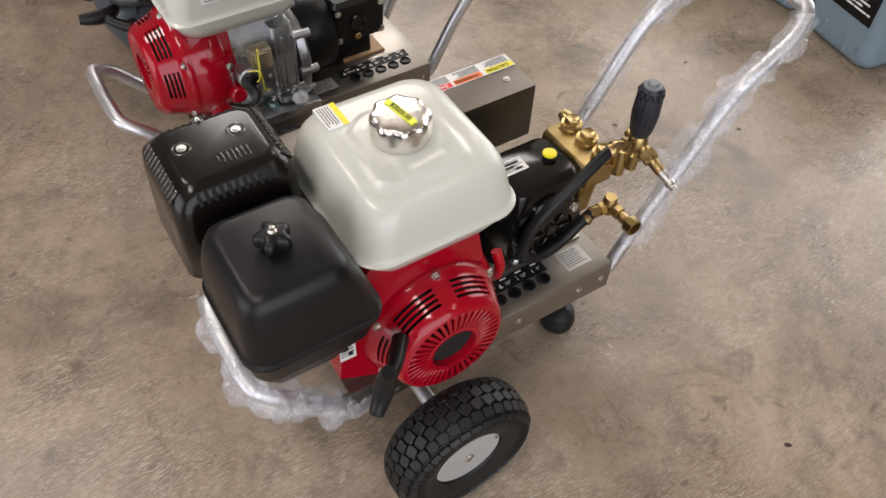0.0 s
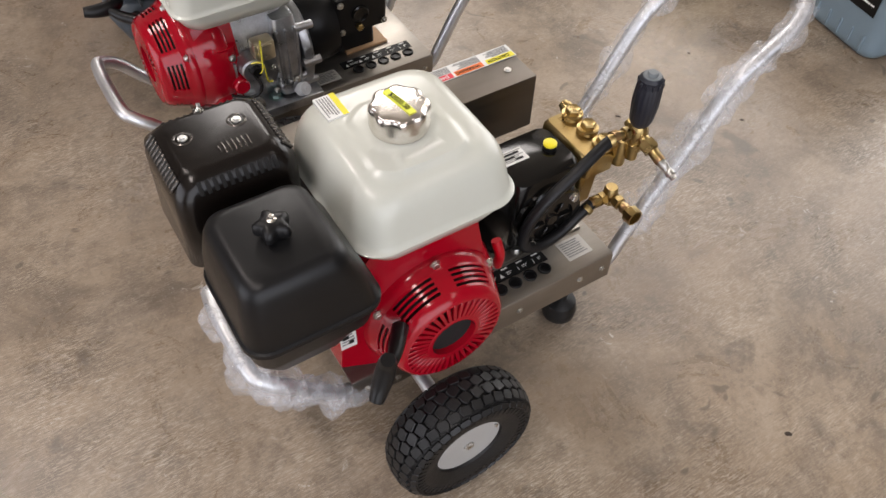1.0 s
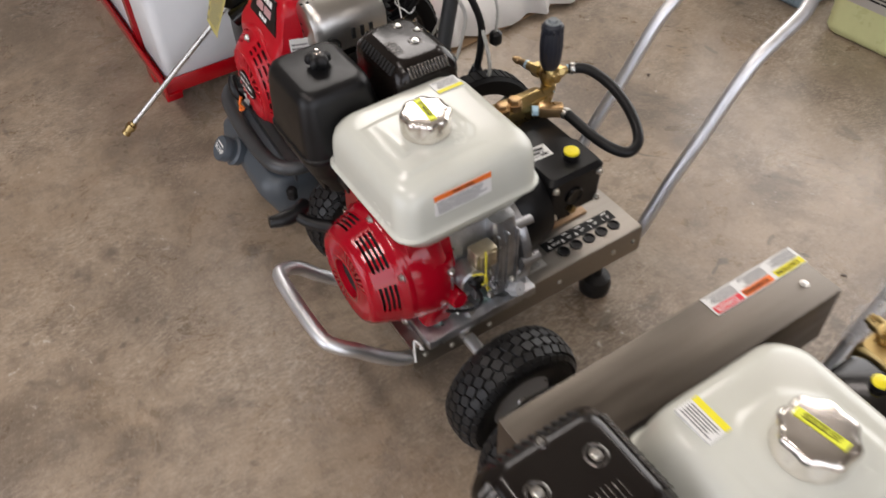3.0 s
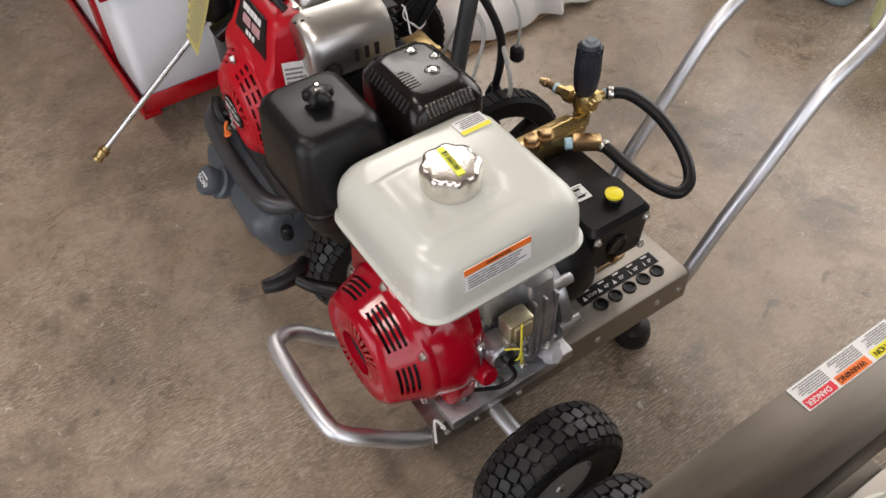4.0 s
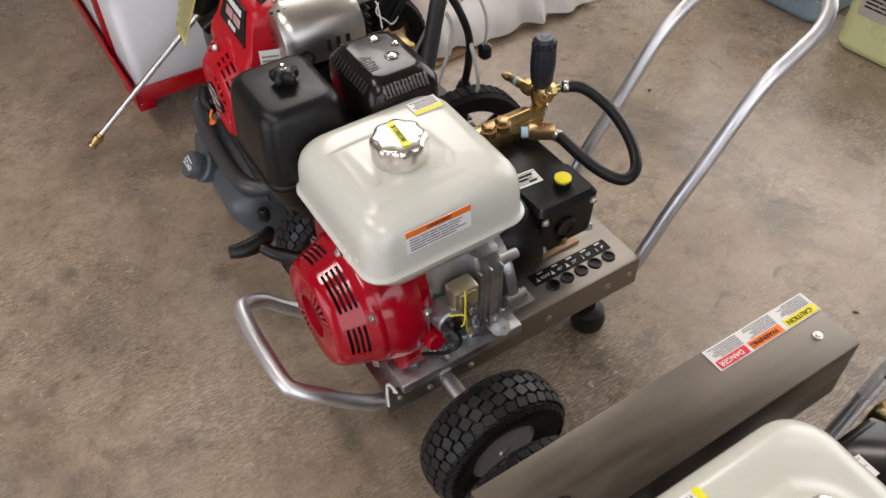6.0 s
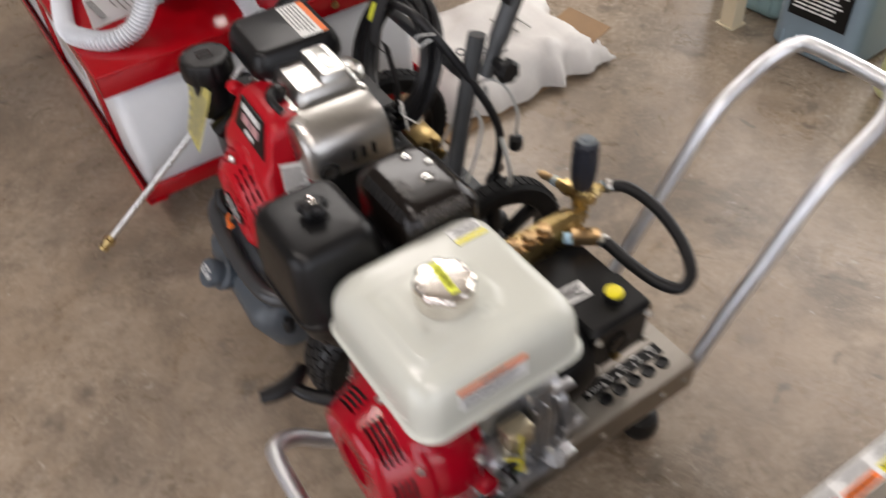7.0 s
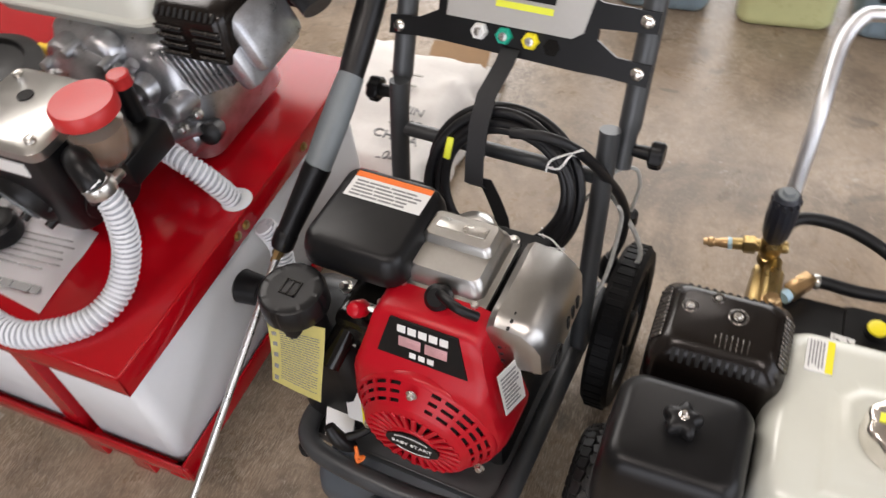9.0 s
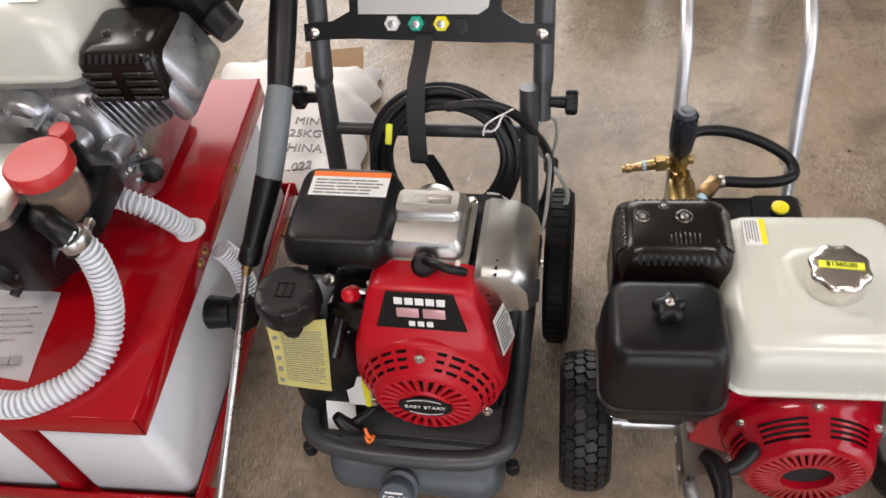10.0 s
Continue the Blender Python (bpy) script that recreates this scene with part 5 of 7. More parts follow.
# base frame
b = B()
half = [(0.50, 0.184, 0.150), (0.30, 0.184, 0.168), (0.12, 0.184, 0.186), (0.040, 0.180, 0.192), (0.008, 0.150, 0.193), (-0.003, 0.090, 0.192), (-0.006, 0.0, 0.191)]
add_tube(b, smooth_path([(x, 0.046 + y * 0.94, z) for x, y, z in half] + [(x, 0.046 - y * 0.94, z) for x, y, z in half[-2::-1]], 8), 0.0165, 18)
part("base_frame", b, GREY_METAL, wc, "dark grey bent tube base frame")
b = B()
add_box(b, (0.27, 0.043, 0.176), (0.46, 0.335, 0.006), 0.002)
add_box(b, (0.040, 0.043, 0.166), (0.006, 0.335, 0.026), 0.002)
part("deck", b, GREY_METAL, wc, "dark grey steel engine deck")
for y in (0.226, -0.128):
    b = B()
    add_cyl(b, (0.022, y, 0.118), (0.022, y, 0.146), 0.011, 0.0095, 16, 0.002)
    for i in range(3):
        add_lathe(b, (0.022, y, 0.121 + 0.008 * i), (0, 0, 1), [(0.0112, 0), (0.0118, 0.002), (0.0112, 0.004)], seg=16)
    part("rubber_stop", b, RUBBER, wc)
# detergent tank under the front bar
b = B()
add_loft(b, [(0.030, 0.020, 0.30, -0.095, 0.160, 0.03), (0.050, -0.005, 0.32, -0.110, 0.180, 0.04), (0.115, -0.034, 0.33, -0.110, 0.185, 0.04), (0.145, -0.028, 0.33, -0.105, 0.182, 0.035), (0.160, 0.000, 0.33, -0.095, 0.175, 0.03)], 6)
sd = part("detergent_tank", b, SLATE, wc, "slate-grey plastic detergent tank", sharp=55)
sm = pose(-0.044, 0.052, 0.150, 0, -52, 0)
b = B()
add_lathe(b, sm @ V(0, 0, -0.02), sm.to_3x3() @ V(0, 0, 1), [(0.030, 0), (0.032, 0.016), (0.026, 0.020), (0.026, 0.030)], seg=32)
rings = []
for r_, z_ in ((0.026, 0.030), (0.0285, 0.032), (0.0285, 0.046), (0.0265, 0.049)):
    rings.append([sm @ V((r_ - 0.0008 * (i % 2)) * math.cos(2 * math.pi * i / 64), (r_ - 0.0008 * (i % 2)) * math.sin(2 * math.pi * i / 64), z_ - 0.02) for i in range(64)])
bridge(b, rings)
part("soap_cap", b, SLATE_LIGHT, sd, "round blue-grey detergent cap")
lettering("soap_text", "SOAP", 0.017, sm @ pose(-0.003, 0, 0.0295, 0, 0, -90), WHITE_INK, sd)
b = B()
print_lines(b, V(0, 0, 0), sm @ pose(0.009, 0, 0.0291, 0, 0, -90), 0.034, 0.007, 1, 50)
part("soap_print", b, WHITE_INK, sd)

# wheels
def spoked_wheel(parent, c, r, w):
    b = B()
    hw = w / 2
    add_lathe(b, c, (0, 1, 0), [(r * 0.74, -hw * 0.8), (r * 0.80, -hw), (r * 0.95, -hw * 0.92), (r, -hw * 0.55), (r, hw * 0.55), (r * 0.95, hw * 0.92), (r * 0.80, hw), (r * 0.74, hw * 0.8)], seg=56, cap0=False, cap1=False)
    for i in range(48):
        turn = Matrix.Translation(c) @ Matrix.Rotation(2 * math.pi * i / 48, 4, "Y") @ Matrix.Translation((0, 0, r))
        add_box(b, (0, 0, 0), (0.011, w * 0.62, 0.003), 0.0008, turn, 1)
    ty = assembly("wheel", "tread_bar", b, PLAIN_RUBBER, parent, "plain black wheel tyre")
    b = B()
    add_lathe(b, c, (0, 1, 0), [(r * 0.76, -hw * 0.75), (r * 0.72, -hw * 0.7), (r * 0.70, -hw * 0.2), (r * 0.70, hw * 0.2), (r * 0.72, hw * 0.7), (r * 0.76, hw * 0.75)], seg=48, cap0=False, cap1=False)
    add_lathe(b, c, (0, 1, 0), [(r * 0.20, -hw), (r * 0.22, -hw * 0.9), (r * 0.22, hw * 0.9), (r * 0.20, hw)], seg=28)
    for i in range(6):
        turn = Matrix.Translation(c) @ Matrix.Rotation(2 * math.pi * i / 6, 4, "Y")
        add_box(b, (0, 0, r * 0.46), (r * 0.13, w * 0.5, r * 0.56), 0.004, turn)
    part("rim", b, BLACK, ty, "black plastic spoked rim")
for y in (-0.180, 0.262):
    spoked_wheel(wc, (0.440, y, 0.150), 0.150, 0.050)
b = B()
add_cyl(b, (0.440, -0.20, 0.150), (0.440, 0.285, 0.150), 0.009)
part("axle", b, ZINC, wc)

# folding handle: lower legs, upper legs, knobs, cross rail
for y in (-0.130, 0.205):
    b = B()
    add_tube(b, smooth_path([(0.36, y, 0.165), (0.385, y, 0.30), (0.420, y, 0.470), (0.448, y, 0.588)], 6), 0.0155, 18)
    part("lower_leg", b, GREY_METAL, wc, "dark grey handle leg")
for y in (-0.150, 0.214):
    b = B()
    add_tube(b, smooth_path([(0.452, y, 0.520), (0.476, y, 0.580), (0.512, y, 0.660), (0.540, y, 0.720), (0.615, y, 0.900), (0.655, y, 1.0)], 6), lambda s: 0.0165 if s > 0.18 else 0.0135, 18)
    part("upper_leg", b, GREY_METAL, wc, "dark grey upper handle tube")
b = B()
add_tube(b, smooth_path([(0.655, -0.150, 1.0), (0.670, -0.110, 1.03), (0.672, 0.03, 1.035), (0.670, 0.17, 1.03), (0.655, 0.214, 1.0)], 6), 0.0165, 16)
part("handle_bar", b, GREY_METAL, wc, "dark grey top handle bar")
b = B()
add_cyl(b, (0.430, -0.130, 0.510), (0.430, 0.205, 0.510), 0.0115, seg=18)
part("cross_rail", b, GREY_METAL, wc, "dark grey cross rail")
for y, s in ((-0.150, -1), (0.214, 1)):
    b = B()
    add_cyl(b, (0.462, y + s * 0.012, 0.548), (0.462, y + s * 0.040, 0.548), 0.009, 0.011, 16)
    rings = []
    for r_, z_ in ((0.018, 0.036), (0.021, 0.039), (0.021, 0.052), (0.017, 0.056)):
        rings.append([V(0.462 + (r_ - 0.0025 * (1 + math.cos(7 * a)) / 2) * math.cos(a), y + s * z_, 0.548 + (r_ - 0.0025 * (1 + math.cos(7 * a)) / 2) * math.sin(a)) for a in (2 * math.pi * i / 56 for i in range(56))])
    bridge(b, rings)
    part("clamp_knob", b, BLACK, wc, "black fluted clamp knob")

# control panel between the upper legs; its own axes: x across, y up along the tubes, z towards the front
up = V(0.41, 0, 0.91).normalized()
nrm = V(-0.91, 0, 0.41).normalized()
PM = Matrix(((0, up.x, nrm.x, 0.496), (-1, up.y, nrm.y, 0.034), (0, up.z, nrm.z, 0.655), (0, 0, 0, 1)))


def flat_piece(bm, pts, th, m):
    bridge(bm, [[m @ V(x, y, z) for x, y in pts] for z in (0, th)])


b = B()
outline = [(-0.198, -0.014), (-0.150, -0.010), (-0.110, -0.009), (0.100, -0.014), (0.135, -0.013), (0.198, -0.016), (0.200, 0.014), (0.150, 0.016), (0.120, 0.034), (0.120, 0.050), (0.198, 0.056), (0.198, 0.084), (0.120, 0.084), (0.10, 0.092), (-0.10, 0.092), (-0.120, 0.080), (-0.120, 0.034), (-0.150, 0.018), (-0.198, 0.014)]
flat_piece(b, outline, 0.007, PM)
panel = part("panel_bracket", b, BLACK, wc, "black plastic nozzle bracket across the handle")
b = B()
flat_piece(b, [(-0.105, 0.030), (0.085, 0.030), (0.100, 0.040), (0.118, 0.135), (-0.100, 0.135)], 0.004, PM @ pose(0, 0, 0.007))
plate = part("badge_plate", b, GREY_LABEL, panel, "silver-grey badge plate")
b = B()
add_box(b, (0.012, 0.080, 0.0125), (0.088, 0.020, 0.001), 0.0, PM)
part("badge_name_bar", b, INK, panel, "dark bar in place of the maker's name")
b = B()
add_box(b, (0.012, 0.060, 0.0125), (0.085, 0.009, 0.001), 0.0, PM)
part("badge_stripe", b, TAPE, panel, "yellow-green stripe")
for x, mt, lab in ((-0.051, WHITE_LABEL, "white hexagonal spray nozzle"), (-0.013, TEAL, "green hexagonal spray nozzle"), (0.027, YELLOW_CAP, "yellow hexagonal spray nozzle")):
    b = B()
    add_lathe(b, PM @ V(x, 0.016, 0.005), nrm, [(0.0125, 0), (0.0125, 0.010), (0.0110, 0.012), (0.0068, 0.012), (0.0066, 0.0105)], seg=6)
    nz_ = part("nozzle", b, mt, panel, lab)
    b = B()
    add_lathe(b, PM @ V(x, 0.016, 0.0150), nrm, [(0.0062, 0), (0.0062, 0.003), (0.003, 0.0034), (0.002, 0.001)], seg=14)
    part("nozzle_tip", b, ZINC, panel)
b = B()
add_lathe(b, PM @ V(0.058, 0.012, 0.0065), nrm, [(0.0125, 0), (0.0125, 0.003), (0.0085, 0.003), (0.0080, 0.001)], seg=6)
part("empty_nozzle_seat", b, BLACK_GLOSS, panel)
b = B()
for x, y in ((-0.182, 0.0), (0.182, 0.0), (0.182, 0.070), (-0.182, 0.070)):
    add_lathe(b, PM @ V(x, y, 0.006), nrm, [(0.0095, 0), (0.0090, 0.003), (0.006, 0.0055), (0.001, 0.006)], seg=20)
parts("rivet", b, CHROME, panel, "domed chrome bolt")

# coiled high-pressure hose and strap hanging from the bracket
coil = thing("hose_coil", (0.40, 1.895, 0), "black high-pressure hose coiled and tied with white cable ties", "hose", turn=-3)
CM = Matrix(((0, up.x, nrm.x, 0.378), (-1, up.y, nrm.y, 0.0), (0, up.z, nrm.z, 0.500), (0, 0, 0, 1)))
rng = random.Random(11)
for k in range(6):
    b = B()
    R0 = (0.116, 0.106, 0.097, 0.112, 0.101, 0.092)[k]
    dz = 0.012 if k < 3 else 0.030
    ph, ox, oy = rng.uniform(0, 6), rng.uniform(-0.004, 0.004), rng.uniform(-0.004, 0.004)
    pts = []
    for i in range(64):
        a = 2 * math.pi * i / 64
        rr_ = R0 + 0.003 * math.sin(2 * a + ph) + 0.002 * math.sin(3 * a + 2 * ph)
        pts.append(CM @ V(rr_ * math.cos(a) + ox, rr_ * math.sin(a) * 1.02 + oy, dz + 0.004 * math.sin(a + ph)))
    add_tube(b, pts, 0.0072, 12, closed=True)
    part("hose_turn", b, HOSE_MAT, coil)
b = B()
add_tube(b, smooth_path([(0.366, -0.014, 0.616), (0.369, -0.065, 0.621), (0.381, -0.1, 0.601), (0.402, -0.123, 0.56), (0.428, -0.139, 0.51), (0.454, -0.153, 0.455), (0.469, -0.161, 0.4), (0.469, -0.158, 0.343), (0.468, -0.144, 0.286)], 8), 0.0076, 12)
part("hose_tail", b, HOSE_MAT, coil, "black hose end running down the leg")
b = B()
p0, p1 = V(*(0.468, -0.144, 0.286)), V(*(0.468, -0.143, 0.228))
add_lathe(b, p0, p1 - p0, [(0.009, -0.012), (0.0135, 0), (0.0175, 0.008), (0.0175, 0.040), (0.012, 0.050)], seg=16)
part("hose_end_grip", b, BLACK, coil)
b = B()
add_tube(b, smooth_path([V(*p) for p in [(0.467, -0.12, 0.476), (0.467, -0.13, 0.45), (0.469, -0.157, 0.407), (0.47, -0.181, 0.362), (0.471, -0.192, 0.321), (0.47, -0.185, 0.287), (0.469, -0.167, 0.276)]], 8), 0.0042, 10)
part("steel_wand_loop", b, CABLE_WHITE, coil, "pale grey thin tube looped beside the leg")
b = B()
add_box(b, (-0.088, 0.040, 0.0385), (0.0105, 0.034, 0.006), 0.002, CM @ pose(0, 0, 0, 0, 0, -6))
part("hose_tag", b, TAPE, coil, "yellow-green flag on the hose")
for a, ln in ((38, 0.05), (-32, 0.045)):
    b = B()
    u = V(math.cos(radians(a)), math.sin(radians(a)), 0)
    c = u * 0.104
    q = V(-u.y, u.x, 0)
    add_tube(b, [CM @ (c + u * 0.022 * math.cos(w_) + V(0, 0, 0.020 + 0.021 * math.sin(w_)) + q * 0.004 * math.sin(3 * w_)) for w_ in (2 * math.pi * i / 20 for i in range(20))], 0.0017, 7, closed=True)
    add_tube(b, smooth_path([CM @ (c - u * 0.02 + V(0, 0, 0.040)), CM @ (c + q * 0.012 + V(0, 0, 0.046)), CM @ (c + u * ln * 0.9 + q * 0.006 + V(0, 0, 0.044))], 5), 0.0015, 7)
    part("cable_tie", b, WHITE_LABEL, coil, "white cable tie")
b = B()
bridge(b, [[PM @ V(x, y, z + dz) for x, dz in ((-0.014, 0), (0.014, 0), (0.014, 0.003), (-0.014, 0.003))] for y, z in ((0.0, 0.009), (-0.02, 0.034), (-0.05, 0.084), (-0.09, 0.100), (-0.14, 0.100), (-0.18, 0.092), (-0.192, 0.070))])
bridge(b, [[PM @ V(x + s, y, z + dz) for x, dz in ((-0.012, 0), (0.012, 0), (0.012, 0.003), (-0.012, 0.003))] for s, y, z in ((0.008, -0.175, 0.075), (0.020, -0.205, 0.060), (0.032, -0.245, 0.040), (0.038, -0.29, 0.030))])
part("strap", b, STRAP, coil, "black webbing strap")

# engine: red fan shroud
SY, SZ, SR = -0.008, 0.345, 0.113


def shroud_ring(x, r, ztop, wtop, n=14):
    pts = []
    for i in range(n + 1):
        a = math.pi + math.pi * i / n
        pts.append(V(x, SY + r * math.cos(a), SZ + r * math.sin(a)))
    for k in (0.2, 0.5, 0.8):
        pts.append(V(x, SY + r + (wtop - r) * k, SZ + (ztop - SZ) * k * 0.93))
    for a in (0, 30, 60, 90):
        pts.append(V(x, SY + wtop - 0.022 + 0.022 * math.cos(radians(a)), ztop - 0.022 + 0.022 * math.sin(radians(a))))
    for a in (90, 120, 150, 180):
        pts.append(V(x, SY - wtop + 0.022 + 0.022 * math.cos(radians(a)), ztop - 0.022 + 0.022 * math.sin(radians(a))))
    for k in (0.8, 0.5, 0.2):
        pts.append(V(x, SY - r - (wtop - r) * k, SZ + (ztop - SZ) * k * 0.93))
    return pts


b = B()
rings = [shroud_ring(x, r_, z, w) for x, r_, z, w in ((0.030, 0.100, 0.430, 0.092), (0.036, 0.112, 0.440, 0.100), (0.044, 0.116, 0.450, 0.100), (0.0505, 0.118, 0.458, 0.097), (0.060, 0.119, 0.486, 0.088), (0.068, 0.120, 0.508, 0.082), (0.076, 0.120, 0.516, 0.080), (0.086, 0.120, 0.519, 0.079), (0.122, 0.121, 0.519, 0.080))]
bridge(b, rings)
shroud = part("fan_shroud", b, RED_PLASTIC, wc, "red plastic engine fan shroud")
# fan guard in front: badge disc, spokes and side grid, open between them
b = B()
fx = -0.008
add_lathe(b, (fx, SY, SZ - 0.010), (1, 0, 0), [(0.030, 0.006), (0.030, 0), (0.036, -0.001), (0.040, 0.002)], seg=40, cap0=False, cap1=False)
add_lathe(b, (fx, SY, SZ - 0.010), (1, 0, 0), [(0.068, 0.008), (0.068, 0.003), (0.074, 0.004), (0.080, 0.008)], seg=56, cap0=False, cap1=False)
add_lathe(b, (fx, SY, SZ - 0.008), (1, 0, 0), [(0.102, 0.034), (0.106, 0.036), (0.109, 0.042), (0.109, 0.05)], seg=56, cap0=False, cap1=False)
bs, shell = B(), B()
for i in range(26):
    turn = Matrix.Translation((fx, SY, SZ - 0.010)) @ Matrix.Rotation(2 * math.pi * (i + 0.5) / 26, 4, "X")
    add_box(bs, (0.004, 0, 0.054), (0.006, 0.0075, 0.036), 0.0012, turn, 1)
rr0, rr1, hh0, hh1 = 0.079, 0.103, 0.008, 0.034
cell = lambda a, k: V(fx + hh0 + (hh1 - hh0) * k, SY + (rr0 + (rr1 - rr0) * k) * math.cos(radians(a)), SZ - 0.009 + (rr0 + (rr1 - rr0) * k) * math.sin(radians(a)))
bands = [0, 0.18, 0.32, 0.52, 0.66, 0.84, 1.0]
for i in range(180):
    a = 2.0 * i
    solid_bar = (a % 16) < 3 or 198 < a < 342 or abs((a - 90 + 180) % 360 - 180) < 13
    for j in range(6):
        if not solid_bar and j % 2 == 1:
            continue
        q = [cell(a, bands[j]), cell(a + 2, bands[j]), cell(a + 2, bands[j + 1]), cell(a, bands[j + 1])]
        shell.faces.new([shell.verts.new(p) for p in q])
bmesh.ops.remove_doubles(shell, verts=shell.verts, dist=1e-5)
bmesh.ops.recalc_face_normals(shell, faces=shell.faces)
bmesh.ops.solidify(shell, geom=shell.faces, thickness=0.003)
fan_guard = part("fan_guard", b, RED_PLASTIC, wc, "red slotted fan guard")
part("guard_grid", shell, RED_PLASTIC, fan_guard, sharp=30)
parts("spoke", bs, RED_PLASTIC, fan_guard)
b = B()
# dark backing paints the shade seen through the fan guard
add_lathe(b, (fx + 0.010, SY, SZ - 0.010), (1, 0, 0), [(0.002, 0), (0.060, 0.002), (0.078, 0.006), (0.098, 0.030)], seg=40, cap1=False)
part("fan_guard_shade", b, HOLE_SHADE, fan_guard)
b = B()
pts = [V(fx - 0.0025, SY + 0.041 * math.cos(2 * math.pi * i / 40), SZ - 0.010 + 0.026 * math.sin(2 * math.pi * i / 40)) for i in range(40)]
bridge(b, [pts, [p + V(0.005, 0, 0) for p in pts]])
part("starter_badge", b, INK, fan_guard, "black oval starter badge")
FACE = Matrix(((0, 0, -1, 0), (-1, 0, 0, 0), (0, 1, 0, 0), (0, 0, 0, 1)))
lettering("starter_text", "EASY START", 0.0115, Matrix.Translation((fx - 0.0032, SY, SZ - 0.010)) @ FACE, WHITE_INK, fan_guard)
b = B()
for s in (-1, 1):
    for i in range(10):
        a = radians(90 * s + (i - 4.5) * 9)
        add_box(b, (0, 0, 0), (0.0006, 0.005, 0.0018), 0, Matrix.Translation((fx - 0.003, SY + 0.036 * math.cos(a), SZ - 0.010 + 0.021 * math.sin(a))) @ Matrix.Rotation(a - math.pi / 2, 4, "X"))
part("badge_rim_print", b, WHITE_INK, fan_guard)
b = B()
for a in (90, 205, 335):
    add_bolt(b, (fx + 0.022, SY + 0.098 * math.cos(radians(a)), SZ - 0.009 + 0.098 * math.sin(radians(a))), (-1, 0, 0.2), 0.0055, 0.007)
parts("screw", b, ZINC, fan_guard)
# black badge on the shroud's slope
sl = V(0.0185, 0, 0.059).normalized()
BM = Matrix(((0, sl.x, -sl.z, 0.0590), (-1, sl.y, 0, SY), (0, sl.z, sl.x, 0.4860), (0, 0, 0, 1)))
b = B()
flat_piece(b, [(-0.066, -0.031), (0.066, -0.031), (0.048, 0.031), (-0.048, 0.031)], 0.0035, BM @ pose(0, 0, -0.002))
part("maker_badge", b, INK, shroud, "black trapezoid badge")
b = B()
for i in range(5):
    add_box(b, ((i - 2) * 0.0152, 0.018, 0.0022), (0.0122, 0.012, 0.0012), 0.0015, BM, 1)
part("badge_white_bar", b, WHITE_INK, shroud, "white bar in place of the maker's name")
b = B()
for x in (-0.018, 0.020):
    add_box(b, (x, -0.002, 0.0022), (0.032, 0.016, 0.0014), 0.003, BM)
    add_box(b, (x + 0.005, -0.002, 0.0030), (0.016, 0.005, 0.0008), 0.0, BM)
part("badge_pink_bar", b, PINK, shroud, "pink-silver model mark drawn as bars")
b = B()
for x in (-0.013, 0, 0.013):
    add_box(b, (x, -0.021, 0.0022), (0.0095, 0.009, 0.0012), 0.001, BM, 1)
part("badge_small_bar", b, WHITE_INK, shroud)
sp = Matrix.Translation((0.080, SY - 0.1135, 0.425)) @ pose(0, 0, 0, 82, 0, -18)
b = B()
add_box(b, (0, 0, 0.0), (0.040, 0.085, 0.0015), 0.0, sp)
part("side_label", b, WHITE_LABEL, shroud, "white emission label")
b = B()
print_lines(b, V(0, 0, 0), sp @ pose(0, 0, 0.0008), 0.034, 0.070, 9, 61)
part("side_print", b, INK_GREY, shroud)

# block, valve cover, muffler guard, air cleaner, fuel filler
b = B()
add_box(b, (0.190, -0.010, 0.29), (0.24, 0.19, 0.22), 0.015)
add_box(b, (0.19, -0.02, 0.44), (0.15, 0.13, 0.10), 0.01)
for i in range(7):
    add_box(b, (0.19, -0.02, 0.40 + 0.016 * i), (0.18, 0.16, 0.005), 0.002, None, 1)
block_c = assembly("engine_block", "cooling_fin", b, BLACK, wc, "dark finned engine block")
b = B()
add_loft(b, [(0.505, 0.128, 0.268, -0.088, 0.042, 0.012), (0.513, 0.128, 0.268, -0.088, 0.042, 0.012), (0.515, 0.146, 0.262, -0.080, 0.036, 0.014), (0.532, 0.150, 0.258, -0.077, 0.033, 0.014), (0.540, 0.156, 0.252, -0.070, 0.027, 0.012)], 5)
add_loft(b, [(0.536, 0.196, 0.250, -0.072, 0.030, 0.010), (0.549, 0.198, 0.248, -0.070, 0.028, 0.010), (0.553, 0.202, 0.244, -0.066, 0.024, 0.008)], 5)
add_lathe(b, (0.256, -0.02, 0.508), (0, 0, 1), [(0.034, 0), (0.033, 0.012), (0.026, 0.020), (0.012, 0.024)], seg=26)
vc = part("valve_cover", b, CAST_BRIGHT, wc, "bright cast aluminium valve cover")
b = B()
for x, y in ((0.138, 0.030), (0.138, -0.074), (0.260, 0.032), (0.260, -0.078)):
    add_bolt(b, (x, y, 0.513), (0, 0, 1), 0.0062, 0.008)
add_box(b, (0.226, -0.02, 0.5535), (0.018, 0.070, 0.0015), 0.0005)
parts("bolt", b, ZINC, vc)
b = B()
add_lathe(b, (0.125, -0.022, 0.520), (-0.5, 0, 0.6), [(0.018, 0), (0.018, 0.014), (0.012, 0.020)], seg=18)
add_tube(b, smooth_path([(0.122, -0.022, 0.534), (0.108, -0.040, 0.546), (0.100, -0.062, 0.546), (0.108, -0.082, 0.530)], 6), 0.0065, 12)
plug_c = part("spark_plug_cap", b, BLACK, wc, "black rubber spark plug cap")
b = B()
rings = []
